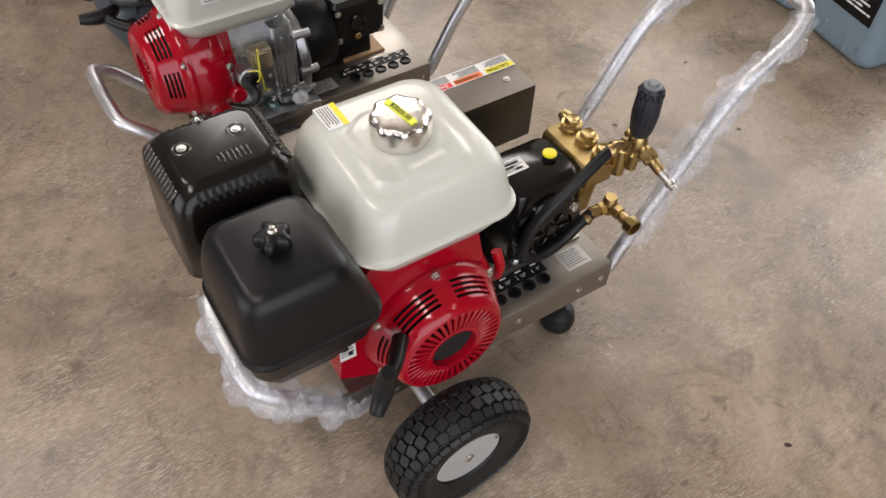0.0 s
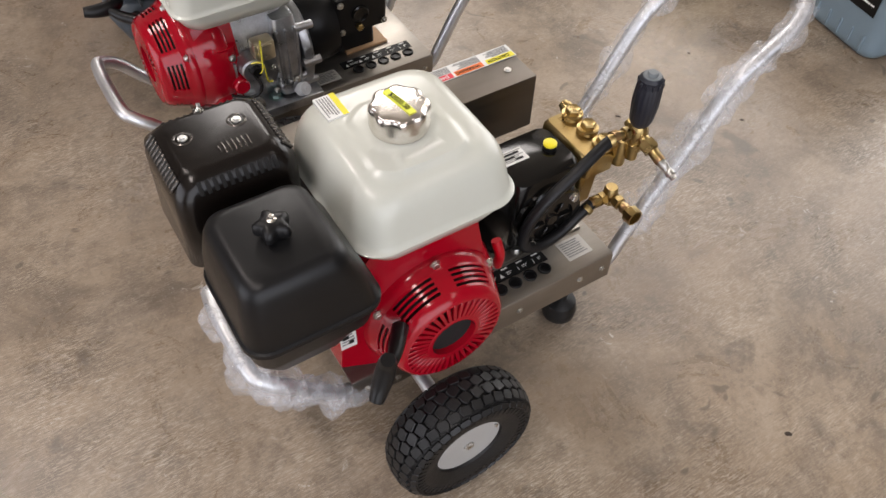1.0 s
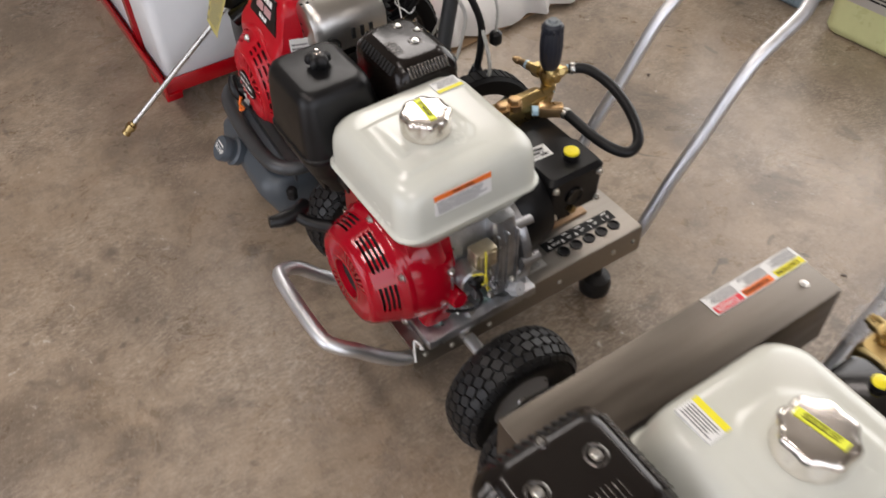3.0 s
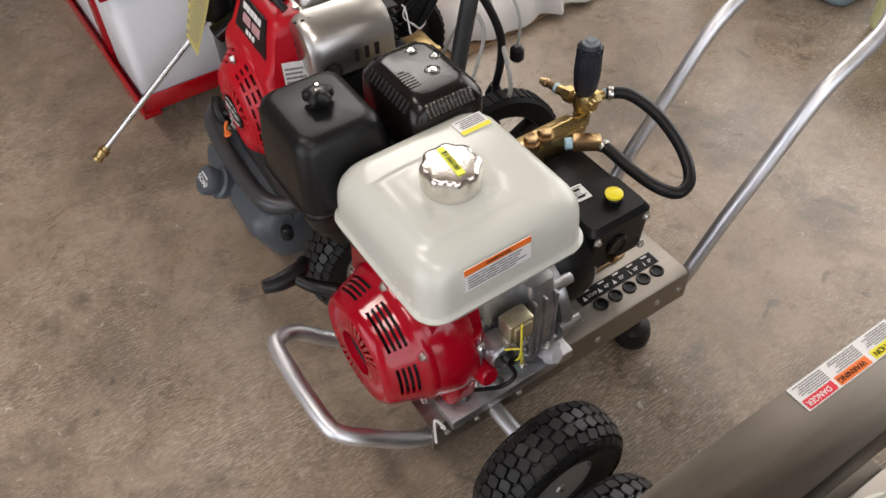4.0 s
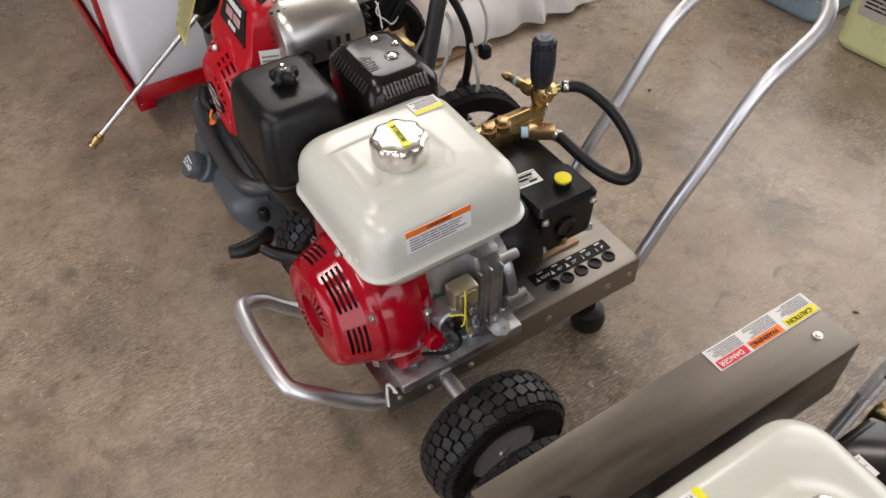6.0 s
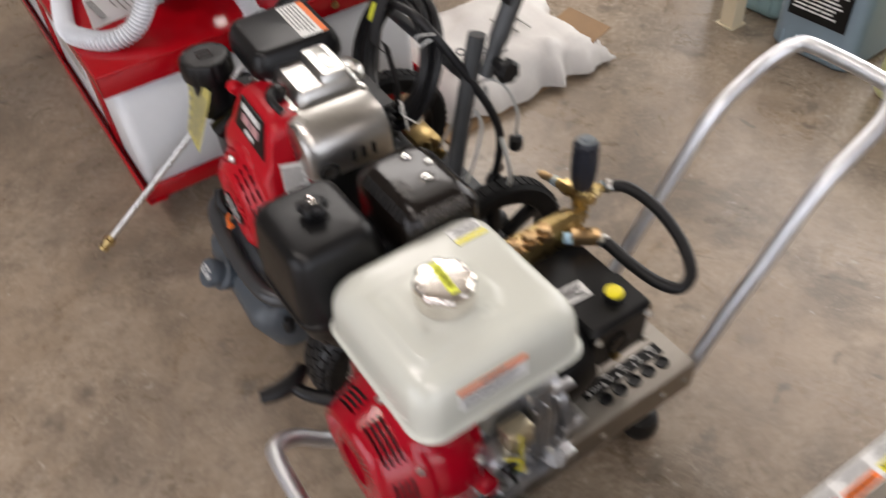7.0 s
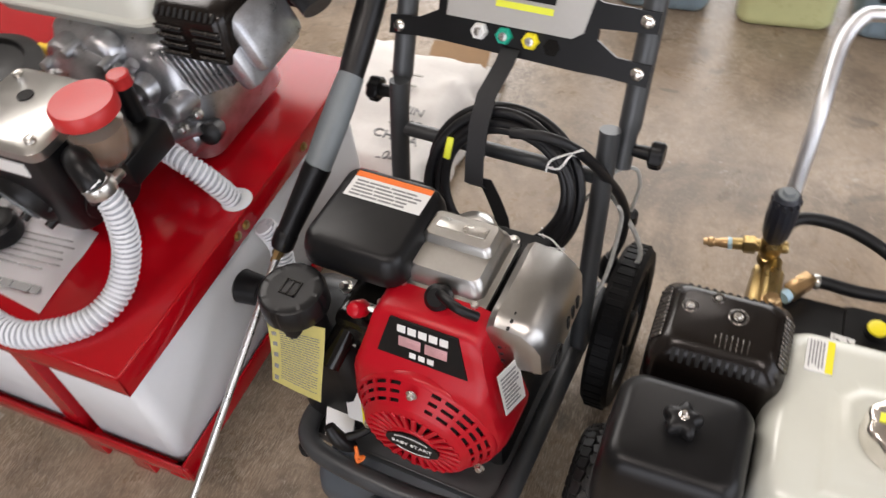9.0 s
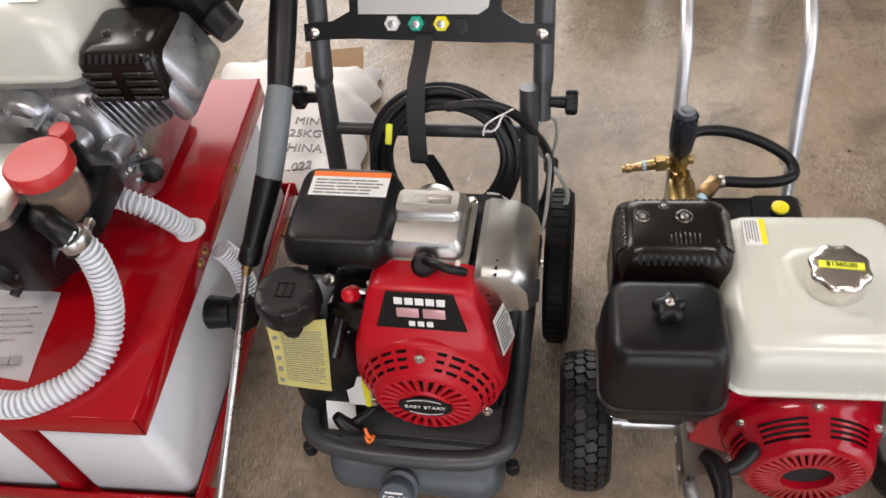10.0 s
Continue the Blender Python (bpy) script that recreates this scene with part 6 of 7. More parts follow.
for x, ins in ((0.090, 0.020), (0.093, 0.010), (0.102, 0.003), (0.114, 0.0), (0.220, 0.0), (0.236, 0.005), (0.241, 0.016)):
    rings.append([V(x, y, z) for y, z in ((-0.088, 0.425 + ins), (-0.088, 0.516 - ins), (-0.098, 0.524 - ins), (-0.135, 0.520 - ins), (-0.158 + ins * 0.6, 0.504 - ins), (-0.170 + ins, 0.480), (-0.172 + ins, 0.440), (-0.158 + ins * 0.6, 0.428 + ins), (-0.120, 0.420 + ins))])
bridge(b, rings)
mg = part("muffler_guard", b, CAST_BRIGHT, wc, "bright pressed aluminium muffler guard", sharp=30)
# dark solids in place of the shaded vent holes and outlet
b = B()
for i in range(3):
    add_box(b, (0.092 + 0.012 * i, -0.118, 0.5205), (0.006, 0.004, 0.003), 0.001, None, 1)
    add_box(b, (0.0910, -0.106 - 0.002 * i, 0.475 - 0.014 * i), (0.004, 0.006, 0.004), 0.001, None, 1)
    add_box(b, (0.165 + 0.018 * i, -0.1715, 0.465), (0.008, 0.003, 0.022), 0.001, None, 1)
add_lathe(b, (0.12, -0.169, 0.452), (0, -1, 0), [(0.017, 0), (0.017, 0.006), (0.012, 0.0062), (0.012, 0.001)], seg=22)
parts("guard_hole", b, HOLE_SHADE, mg)
b = B()
add_loft(b, [(0.506, 0.128, 0.280, 0.048, 0.196, 0.025), (0.515, 0.120, 0.286, 0.042, 0.202, 0.030), (0.534, 0.121, 0.284, 0.043, 0.200, 0.028), (0.550, 0.126, 0.278, 0.048, 0.195, 0.024), (0.558, 0.132, 0.272, 0.053, 0.189, 0.018), (0.560, 0.140, 0.266, 0.060, 0.181, 0.012)], 6)
ac = part("air_cleaner", b, BLACK, wc, "black moulded plastic air cleaner box", sharp=50)
b = B()
add_plate(b, (0.240, 0.117, 0.5602), 0.048, 0.118, 0.0006, on_top(0, 0, 0))
part("warning_label", b, WHITE_LABEL, ac, "white warning label with orange band")
b = B()
add_plate(b, (0.259, 0.117, 0.5608), 0.010, 0.118, 0.0005, on_top(0, 0, 0))
part("warning_band", b, ORANGE, ac)
b = B()
print_lines(b, V(0.234, 0.117, 0.5608), on_top(0, 0, 0, -90), 0.106, 0.032, 5, 63)
part("warning_print", b, INK_GREY, ac)
# the engine sits back on the deck
for piece, shift in ((shroud, (0.021, 0.002, 0.004)), (fan_guard, (0.021, 0.002, 0.004)), (block_c, (0.022, 0, 0)), (vc, (0.004, 0.020, 0.006)), (plug_c, (0.012, 0.014, 0.004)), (mg, (0.026, 0.008, 0.014)), (ac, (0.002, 0.0, 0.012))):
    piece.location = shift
# filler neck, cap, carburettor clutter
b = B()
add_loft(b, [(0.20, 0.060, 0.22, 0.100, 0.240, 0.03), (0.34, 0.058, 0.22, 0.098, 0.246, 0.04), (0.400, 0.062, 0.20, 0.110, 0.244, 0.035), (0.430, 0.070, 0.16, 0.140, 0.238, 0.03)], 5)
add_lathe(b, (0.074, 0.182, 0.415), (0, 0, 1), [(0.034, 0), (0.034, 0.085)], seg=26)
part("fuel_tank", b, BLACK, wc, "black plastic fuel tank")
b = B()
rings = []
for r_, z_, w in ((0.044, 0.491, 0), (0.047, 0.495, 1), (0.047, 0.519, 1), (0.044, 0.528, 0.4), (0.040, 0.5305, 0), (0.030, 0.5295, 0), (0.004, 0.5305, 0)):
    rings.append([V(0.074 + (r_ - 0.0022 * w * (1 if (i % 12) < 2 else 0)) * math.cos(2 * math.pi * i / 96), 0.182 + (r_ - 0.0022 * w * (1 if (i % 12) < 2 else 0)) * math.sin(2 * math.pi * i / 96), z_) for i in range(96)])
bridge(b, rings)
part("fuel_cap", b, BLACK, wc, "large round black fuel cap")
b = B()
for y0_, y1_, x0_, x1_ in ((-0.012, 0.012, 0.0105, 0.0125), (-0.012, 0.012, -0.0125, -0.0105), (0.010, 0.012, -0.0125, 0.0125), (-0.012, -0.010, -0.0125, 0.0125), (-0.001, 0.001, -0.0125, 0.0125)):
    add_box(b, (0.074 + (x0_ + x1_) / 2, 0.182 + (y0_ + y1_) / 2, 0.5308), (x1_ - x0_, y1_ - y0_, 0.0014))
part("cap_symbol", b, BLACK_GLOSS, wc)
b = B()
add_box(b, (0.135, 0.105, 0.42), (0.09, 0.08, 0.09), 0.012)
add_box(b, (0.085, 0.075, 0.36), (0.06, 0.05, 0.12), 0.012)
add_cyl(b, (0.10, 0.13, 0.43), (0.05, 0.14, 0.40), 0.018)
part("carburettor", b, BLACK_GLOSS, wc, "black carburettor and linkage")
b = B()
add_box(b, (0.112, 0.094, 0.485), (0.006, 0.036, 0.036), 0.002, Matrix.Translation((0.112, 0.094, 0.485)) @ Matrix.Rotation(radians(-40), 4, "Y") @ Matrix.Translation((-0.112, -0.094, -0.485)))
add_tube(b, smooth_path([(0.115, 0.075, 0.498), (0.12, 0.055, 0.506), (0.13, 0.042, 0.508)], 5), 0.006, 10)
add_tube(b, smooth_path([(0.125, 0.118, 0.47), (0.10, 0.124, 0.44), (0.09, 0.118, 0.405), (0.10, 0.112, 0.43)], 5), 0.0022, 8)
add_box(b, (0.088, 0.082, 0.42), (0.010, 0.030, 0.020), 0.003)
add_bolt(b, (0.145, 0.150, 0.462), (-0.5, 0.2, 0.7), 0.007, 0.012)
part("choke_linkage", b, ZINC, wc, "bright zinc choke linkage")
b = B()
add_lathe(b, (0.106, 0.096, 0.488), (-0.70, 0.06, 0.72), [(0.010, 0), (0.0125, 0.004), (0.0125, 0.022), (0.009, 0.030), (0.004, 0.032)], seg=20)
part("choke_knob", b, RED_PLASTIC, wc, "red choke knob")
# hang tag
b = B()
def tag_point(u, v):
    """A point of the hanging card: u across, v down, both from 0 to 1, with a slight curl."""
    return V(0.045 - 0.031 * v + 0.010 * u * (1 - v) + 0.005 * math.sin(3.0 * v + 1.5 * u) - 0.004, 0.213 - 0.086 * u + 0.003 * v, 0.488 - 0.115 * v + 0.002 * u)


vr = [[b.verts.new(tag_point(j / 6, i / 8)) for j in range(7)] for i in range(9)]
for r0, r1 in zip(vr, vr[1:]):
    for a, c, d, e in zip(r0, r0[1:], r1[1:], r1):
        b.faces.new((a, c, d, e))
bmesh.ops.solidify(b, geom=b.faces, thickness=0.0008)
tg = part("hang_tag", b, YELLOW_CARD, wc, "pale yellow printed card tag")
b = B()
rng = random.Random(9)


def tag_bar(u0, u1, v, h):
    bar = [tag_point(u, w) + V(-0.0012, 0, -0.0003) for u, w in ((u0, v), (u1, v), (u1, v + h), (u0, v + h))]
    bridge(b, [bar, [p + V(0.0004, 0, 0) for p in bar]])


for i in range(22):
    v = 0.17 + 0.034 * i
    u = 0.20
    end = 0.93 - rng.uniform(0, 0.25) * (i % 3 == 2)
    while u < end:
        u2 = min(end, u + rng.uniform(0.05, 0.20))
        tag_bar(u, u2 - 0.014, v, 0.0075)
        u = u2
    if i % 5 == 1:
        tag_bar(0.06, 0.14, v, 0.06)
part("tag_print", b, INK_GREY, wc)
b = B()
add_lathe(b, tag_point(0.5, 0.07) + V(0.001, 0, 0), (-1, 0, 0.3), [(0.0055, 0), (0.0055, 0.002), (0.003, 0.002)], seg=16)
add_tube(b, smooth_path([tag_point(0.5, 0.07), (0.050, 0.178, 0.492), (0.060, 0.172, 0.500)], 5), 0.0008, 6)
part("tag_eyelet", b, BRASS, wc)
# starter pull, instruction card and orange string on the deck
b = B()
c = V(0.030, 0.128, 0.245)
add_tube(b, smooth_path([c + V(-0.01, 0.022, 0.022), c + V(-0.014, 0.012, 0.006), c + V(-0.014, 0, -0.010), c + V(-0.008, -0.012, -0.026)], 6), lambda s: 0.008 + 0.005 * math.sin(math.pi * s), 12)
add_tube(b, smooth_path([c + V(-0.012, 0.004, -0.002), c + V(0.004, -0.016, -0.002), c + V(0.02, -0.03, 0.0)], 5), 0.007, 10)
part("starter_grip", b, BLACK, wc, "black pull-starter grip")
b = B()
add_box(b, (0, 0, 0), (0.003, 0.050, 0.075), 0.0, Matrix.Translation((0.052, 0.158, 0.222)) @ Matrix.Rotation(radians(28), 4, "Y"))
add_box(b, (0, 0, 0), (0.003, 0.040, 0.070), 0.0, Matrix.Translation((0.060, 0.118, 0.282)) @ Matrix.Rotation(radians(10), 4, "Y"))
part("instruction_card", b, WHITE_LABEL, wc, "white instruction card")
b = B()
add_box(b, (0, 0, 0), (0.003, 0.010, 0.066), 0.0, Matrix.Translation((0.0565, 0.104, 0.282)) @ Matrix.Rotation(radians(10), 4, "Y"))
part("card_yellow_band", b, YELLOW, wc)
b = B()
add_tube(b, smooth_path([(0.018, 0.108, 0.235), (0.010, 0.102, 0.222), (0.016, 0.097, 0.212), (0.008, 0.104, 0.205), (0.014, 0.110, 0.214)], 5), 0.003, 8)
part("orange_string", b, ORANGE, wc)
# pump behind the engine, seen through the coil
b = B()
add_lathe(b, (0.32, 0.0, 0.26), (1, 0, 0), [(0.055, 0), (0.055, 0.05), (0.045, 0.07), (0.04, 0.11)], seg=28)
part("pump", b, CAST, wc, "cast pump housing")
b = B()
fitting_run(b, ((0.40, 0.03, 0.31), (0.40, 0.10, 0.31)), 0.013)
fitting_run(b, ((0.40, 0.00, 0.31), (0.40, -0.07, 0.32)), 0.013)
add_box(b, (0.40, 0.015, 0.30), (0.05, 0.07, 0.05), 0.006)
add_lathe(b, (0.40, -0.05, 0.32), (0, 0, 1), [(0.012, 0), (0.012, 0.02), (0.008, 0.03)], seg=6)
parts("pump_fitting", b, BRASS, wc, "brass pump fitting")
b = B()
add_tube(b, smooth_path([(0.40, -0.06, 0.33), (0.43, -0.09, 0.42), (0.45, -0.135, 0.50), (0.475, -0.165, 0.50), (0.50, -0.170, 0.44), (0.505, -0.160, 0.375)], 7), 0.003, 8)
add_tube(b, smooth_path([(0.38, -0.10, 0.20), (0.40, -0.15, 0.30), (0.43, -0.163, 0.42), (0.42, -0.160, 0.47)], 7), 0.0035, 8)
part("siphon_tube", b, CABLE_WHITE, wc, "thin clear siphon tube")
b = B()
add_lathe(b, (0.505, -0.160, 0.345), (0, 0, 1), [(0.008, 0), (0.0135, 0.006), (0.0135, 0.026), (0.007, 0.032)], seg=12)
part("siphon_filter", b, BLACK, wc, "black siphon filter")

# spray gun with lance, resting in the holster beside the handle
gun = thing("spray_gun", (0.40, 1.895, 0), "black and grey spray gun with a long steel lance", "spray gun", turn=-3)
G0, G1, G2, G3 = V(0.212, 0.297, 0.449), V(0.288, 0.268, 0.532), V(0.402, 0.262, 0.610), V(0.560, 0.262, 0.740)
b = B()
add_tube(b, [G0.lerp(G1, k / 6) for k in range(7)] , lambda s: 0.017 + 0.005 * s, 18)
add_tube(b, [G2.lerp(G3, k / 6) for k in range(7)], lambda s: 0.0195 + 0.003 * math.sin(math.pi * s), 18)
gb = assembly("gun_body", "gun_nose", b, BLACK, gun, "black plastic gun body")
b = B()
add_tube(b, smooth_path([G1 - (G2 - G1) * 0.04, G1.lerp(G2, 0.3), G1.lerp(G2, 0.7), G2 + (G2 - G1) * 0.04], 5), lambda s: 0.0205 + 0.002 * math.sin(math.pi * s), 18)
part("grip_sleeve", b, GRIP_GREY, gun, "grey grip sleeve")
d = (G0 - G1).normalized()
b = B()
add_lathe(b, G0 - d * 0.002, d, [(0.0165, 0), (0.0185, 0.003), (0.0185, 0.026), (0.0150, 0.032)], seg=10)
part("lance_collar", b, BLACK, gun)
b = B()
add_lathe(b, G0 + d * 0.028, d, [(0.0095, 0), (0.0095, 0.012), (0.007, 0.016), (0.007, 0.026)], seg=8)
part("lance_fitting", b, BRASS, gun, "brass lance fitting")
TIP = V(-0.205, 0.352, 0.084)
b = B()
add_cyl(b, G0 + d * 0.045, TIP, 0.0062, seg=14)
part("lance", b, ZINC, gun, "bright steel lance tube")
ld = (TIP - G0).normalized()
b = B()
add_lathe(b, TIP - ld * 0.012, ld, [(0.0085, 0), (0.0085, 0.008), (0.0125, 0.009), (0.0125, 0.020), (0.0085, 0.021), (0.0085, 0.030), (0.0105, 0.031), (0.0105, 0.038)], seg=12)
part("lance_coupler", b, BRASS, gun, "brass quick coupler")

# ---- red skid sprayer with white tanks ----
sk = thing("skid_sprayer", (0.32, 2.28, 0), "red steel skid sprayer on white plastic tanks", "sprayer")
DX, DY = 0.74, 1.32
b = B()
add_box(b, (DX / 2, DY / 2, 0.4385), (DX, DY, 0.003), 0.001)
for c, s in (((DX / 2, 0.0015, 0.415), (DX, 0.003, 0.048)), ((0.0015, DY / 2, 0.415), (0.003, DY, 0.048)), ((DX - 0.0015, DY / 2, 0.415), (0.003, DY, 0.048)), ((DX / 2, DY - 0.0015, 0.415), (DX, 0.003, 0.048))):
    add_box(b, c, s, 0.001)
add_tube(b, [V(0.001, 0.001, 0.4375), V(DX, 0.001, 0.4375)], 0.003, 10)
add_tube(b, [V(0.001, 0.001, 0.4375), V(0.001, DY, 0.4375)], 0.003, 10)
top = assembly("top_tray", "folded_edge", b, RED_STEEL, sk, "glossy red folded steel top")
b = B()
for x in (0.30, 0.325, 0.52):
    add_bolt(b, (x, 0.0, 0.412), (0, -1, 0), 0.006, 0.005)
parts("bolt", b, BRASS, top)
for y in (0.225, 0.72, DY - 0.03):
    for x in (0.012, DX - 0.03):
        b = B()
        bridge(b, [[V(x + dx, y + dy, z) for dx, dy in ((0, 0), (0.034, 0), (0.034, 0.004), (0.004, 0.004), (0.004, 0.034), (0, 0.034))] for z in (0.10, 0.395)])
        part("post", b, RED_STEEL, sk, "red angle-iron post")
for c, s in (((DX / 2, 0.012, 0.128), (DX, 0.005, 0.040)), ((0.004, DY / 2, 0.128), (0.005, DY, 0.040)), ((DX / 2, 0.030, 0.110), (DX, 0.036, 0.005)), ((0.022, DY / 2, 0.110), (0.036, DY, 0.005)), ((DX - 0.004, DY / 2, 0.128), (0.005, DY, 0.040))):
    b = B()
    add_box(b, c, s, 0.001)
    part("base_rail", b, RED_STEEL, sk, "red angle-iron base rail")
for x in (0.03, DX - 0.05):
    for y in (0.16, 0.27, 0.80, DY - 0.10):
        b = B()
        add_box(b, (x + 0.012, y, 0.054), (0.045, 0.045, 0.108), 0.003)
        part("foot", b, RED_STEEL, sk, "red box-section foot")
for y0, y1 in ((0.018, 0.215), (0.262, 0.71), (0.755, DY - 0.04)):
    b = B()
    add_loft(b, [(0.115, 0.028, DX - 0.03, y0 + 0.01, y1 - 0.01, 0.02), (0.125, 0.018, DX - 0.02, y0, y1, 0.025), (0.380, 0.018, DX - 0.02, y0, y1, 0.025), (0.388, 0.026, DX - 0.03, y0 + 0.008, y1 - 0.008, 0.02)])
    part("tank", b, WHITE_TANK, sk, "white plastic liquid tank", sharp=50)
b = B()
add_box(b, (0.0155, 0.46, 0.27), (0.003, 0.20, 0.05), 0.0, pose(0, 0, 0))
part("faded_panel_print", b, GREY_LABEL, sk, "faded grey print on the tank side")
# outlet valve and its hose on the tank's side
b = B()
add_cyl(b, (0.280, 0.018, 0.300), (0.280, -0.030, 0.300), 0.030, 0.026, 22, 0.004)
add_cyl(b, (0.280, -0.030, 0.300), (0.280, -0.058, 0.300), 0.034, 0.034, 10, 0.004)
add_cyl(b, (0.280, -0.030, 0.290), (0.300, -0.040, 0.250), 0.020, 0.018, 16, 0.003)
part("tank_valve", b, BLACK, sk, "black plastic tank valve")


def spiral_hose(parent, pts, r, name, label, pitch=0.0085):
    """A grey hose wall with a raised white spiral, as separate close rings."""
    path = smooth_path(pts, 14)
    b = B()
    add_tube(b, path, r * 0.94, 18)
    h = part(name, b, HOSE_CLEAR, parent, label)
    b = B()
    acc, nxt = 0.0, 0.0
    spiral, ang = [], 0.0
    x = None
    for p0, p1 in zip(path, path[1:]):
        seglen = (p1 - p0).length
        d = (p1 - p0).normalized()
        x = axes_of(d)[0] if x is None else (x - d * x.dot(d)).normalized()
        y = d.cross(x)
        k = max(2, int(seglen / (pitch / 12)))
        for i in range(k):
            s = acc + seglen * i / k
            ang = 2 * math.pi * s / pitch
            spiral.append(p0.lerp(p1, i / k) + (x * math.cos(ang) + y * math.sin(ang)) * r)
        acc += seglen
    add_tube(b, spiral, pitch * 0.30, 5)
    part("hose_rib", b, HOSE_WHITE, parent, "white reinforcing spiral")
    return h


PU = lambda x, y, z: V(x - 0.32, y - 2.28, z)
spiral_hose(sk, [PU(0.488, 2.352, 0.640), PU(0.488, 2.335, 0.600), PU(0.470, 2.334, 0.530), PU(0.430, 2.342, 0.478), PU(0.382, 2.360, 0.462), PU(0.342, 2.408, 0.460), PU(0.325, 2.465, 0.460), PU(0.345, 2.575, 0.466), PU(0.378, 2.680, 0.490), PU(0.420, 2.800, 0.540), PU(0.438, 2.850, 0.570)], 0.0185, "suction_hose", "pale grey spiral suction hose looped over the top")
spiral_hose(sk, [PU(0.650, 2.510, 0.528), PU(0.662, 2.458, 0.536), PU(0.652, 2.400, 0.545), PU(0.644, 2.352, 0.532), PU(0.650, 2.320, 0.495), PU(0.664, 2.304, 0.445)], 0.0165, "return_hose", "pale grey spiral return hose")
b = B()
add_lathe(b, PU(0.668, 2.302, 0.4405), (0, 0, 1), [(0.026, 0), (0.026, 0.002), (0.020, 0.004)], seg=20)
part("hose_bush", b, WHITE_TANK, sk, "white bush where the hose passes the top")
spiral_hose(sk, [V(0.345, -0.018, 0.395), V(0.350, -0.030, 0.350), V(0.335, -0.038, 0.300), V(0.310, -0.044, 0.262)], 0.0175, "outlet_hose", "grey spiral outlet hose beside the tank", 0.0075)

# pump on the skid
b = B()
add_loft(b, [(0.500, 0.175, 0.300, 0.150, 0.270, 0.03), (0.540, 0.165, 0.300, 0.140, 0.280, 0.03), (0.600, 0.158, 0.294, 0.132, 0.286, 0.02), (0.668, 0.158, 0.294, 0.132, 0.286, 0.02)])
add_lathe(b, PU(0.492, 2.520, 0.555), (-1, 0.25, -0.35), [(0.052, -0.03), (0.052, 0.006), (0.046, 0.014), (0.034, 0.016)], seg=28)
add_lathe(b, PU(0.545, 2.415, 0.545), (-0.5, -1, -0.30), [(0.048, -0.03), (0.048, 0.006), (0.042, 0.014), (0.020, 0.016)], seg=28)
for i in range(6):
    a = 2 * math.pi * i / 6
    add_cyl(b, PU(0.495, 2.520 + 0.050 * math.cos(a), 0.555 + 0.050 * math.sin(a)), PU(0.480, 2.524 + 0.050 * math.cos(a), 0.550 + 0.050 * math.sin(a)), 0.008, 0.007, 10)
add_cyl(b, PU(0.600, 2.520, 0.560), PU(0.690, 2.528, 0.565), 0.052, 0.060, 28)
add_box(b, PU(0.60, 2.385, 0.590), (0.10, 0.06, 0.05), 0.006)
sp_ = part("pump", b, BLACK, sk, "black cast diaphragm pump")
b = B()
add_loft(b, [(0.668, 0.150, 0.300, 0.130, 0.290, 0.02), (0.684, 0.148, 0.302, 0.128, 0.292, 0.02), (0.690, 0.156, 0.294, 0.136, 0.284, 0.018)])
pt = part("pump_top", b, CAST_BRIGHT, sp_, "bright cast pump top with bolt bosses")
b = B()
for x, y in ((0.17, 0.15), (0.28, 0.15), (0.17, 0.27), (0.28, 0.27), (0.225, 0.15), (0.225, 0.27)):
    add_lathe(b, (x, y, 0.690), (0, 0, 1), [(0.008, 0), (0.008, 0.005), (0.005, 0.007)], seg=14)
parts("bolt", b, ZINC, sp_)
# flat near-black disc painted as the shade in the port
b = B()
add_lathe(b, (0.245, 0.225, 0.6895), (0, 0, 1), [(0.012, 0), (0.012, 0.002), (0.001, 0.002)], seg=18)
part("pump_top_port", b, HOLE_SHADE, sp_)
b = B()
add_lathe(b, PU(0.492, 2.520, 0.555) + V(-1, 0.25, -0.35).normalized() * 0.0165, (-1, 0.25, -0.35), [(0.032, 0), (0.032, 0.002), (0.028, 0.004)], seg=26)
part("diaphragm_disc", b, GRIP_GREY, sp_, "grey diaphragm cover disc")
b = B()
add_box(b, PU(0.4765, 2.490, 0.640), (0.002, 0.070, 0.024), 0.0)
part("pump_label", b, WHITE_LABEL, sp_, "white pump label")
b = B()
add_tube(b, smooth_path([PU(0.540, 2.440, 0.600), PU(0.520, 2.405, 0.640), PU(0.500, 2.375, 0.655), PU(0.488, 2.352, 0.640), PU(0.487, 2.345, 0.615)], 6), 0.0195, 18)
part("suction_elbow", b, BLACK, sk, "black plastic suction elbow")
b = B()
add_lathe(b, PU(0.4885, 2.346, 0.640), (0.02, -0.22, -1), [(0.0215, 0), (0.0225, 0.002), (0.0225, 0.016), (0.0215, 0.018)], seg=26)
add_box(b, PU(0.515, 2.335, 0.630), (0.02, 0.012, 0.012), 0.002)
part("hose_clamp", b, ZINC, sk, "steel hose clamp")
b = B()
add_lathe(b, PU(0.558, 2.388, 0.610), (0, 0, 1), [(0.026, 0), (0.036, 0.012), (0.041, 0.04), (0.041, 0.085)], seg=30)
jar = part("oil_jar", b, JAR, sk, "clear plastic oil jar")
b = B()
add_lathe(b, PU(0.558, 2.388, 0.612), (0, 0, 1), [(0.024, 0), (0.034, 0.011), (0.039, 0.04), (0.039, 0.058)], seg=30)
part("oil", b, OIL, jar, "brown oil half filling the jar")
b = B()
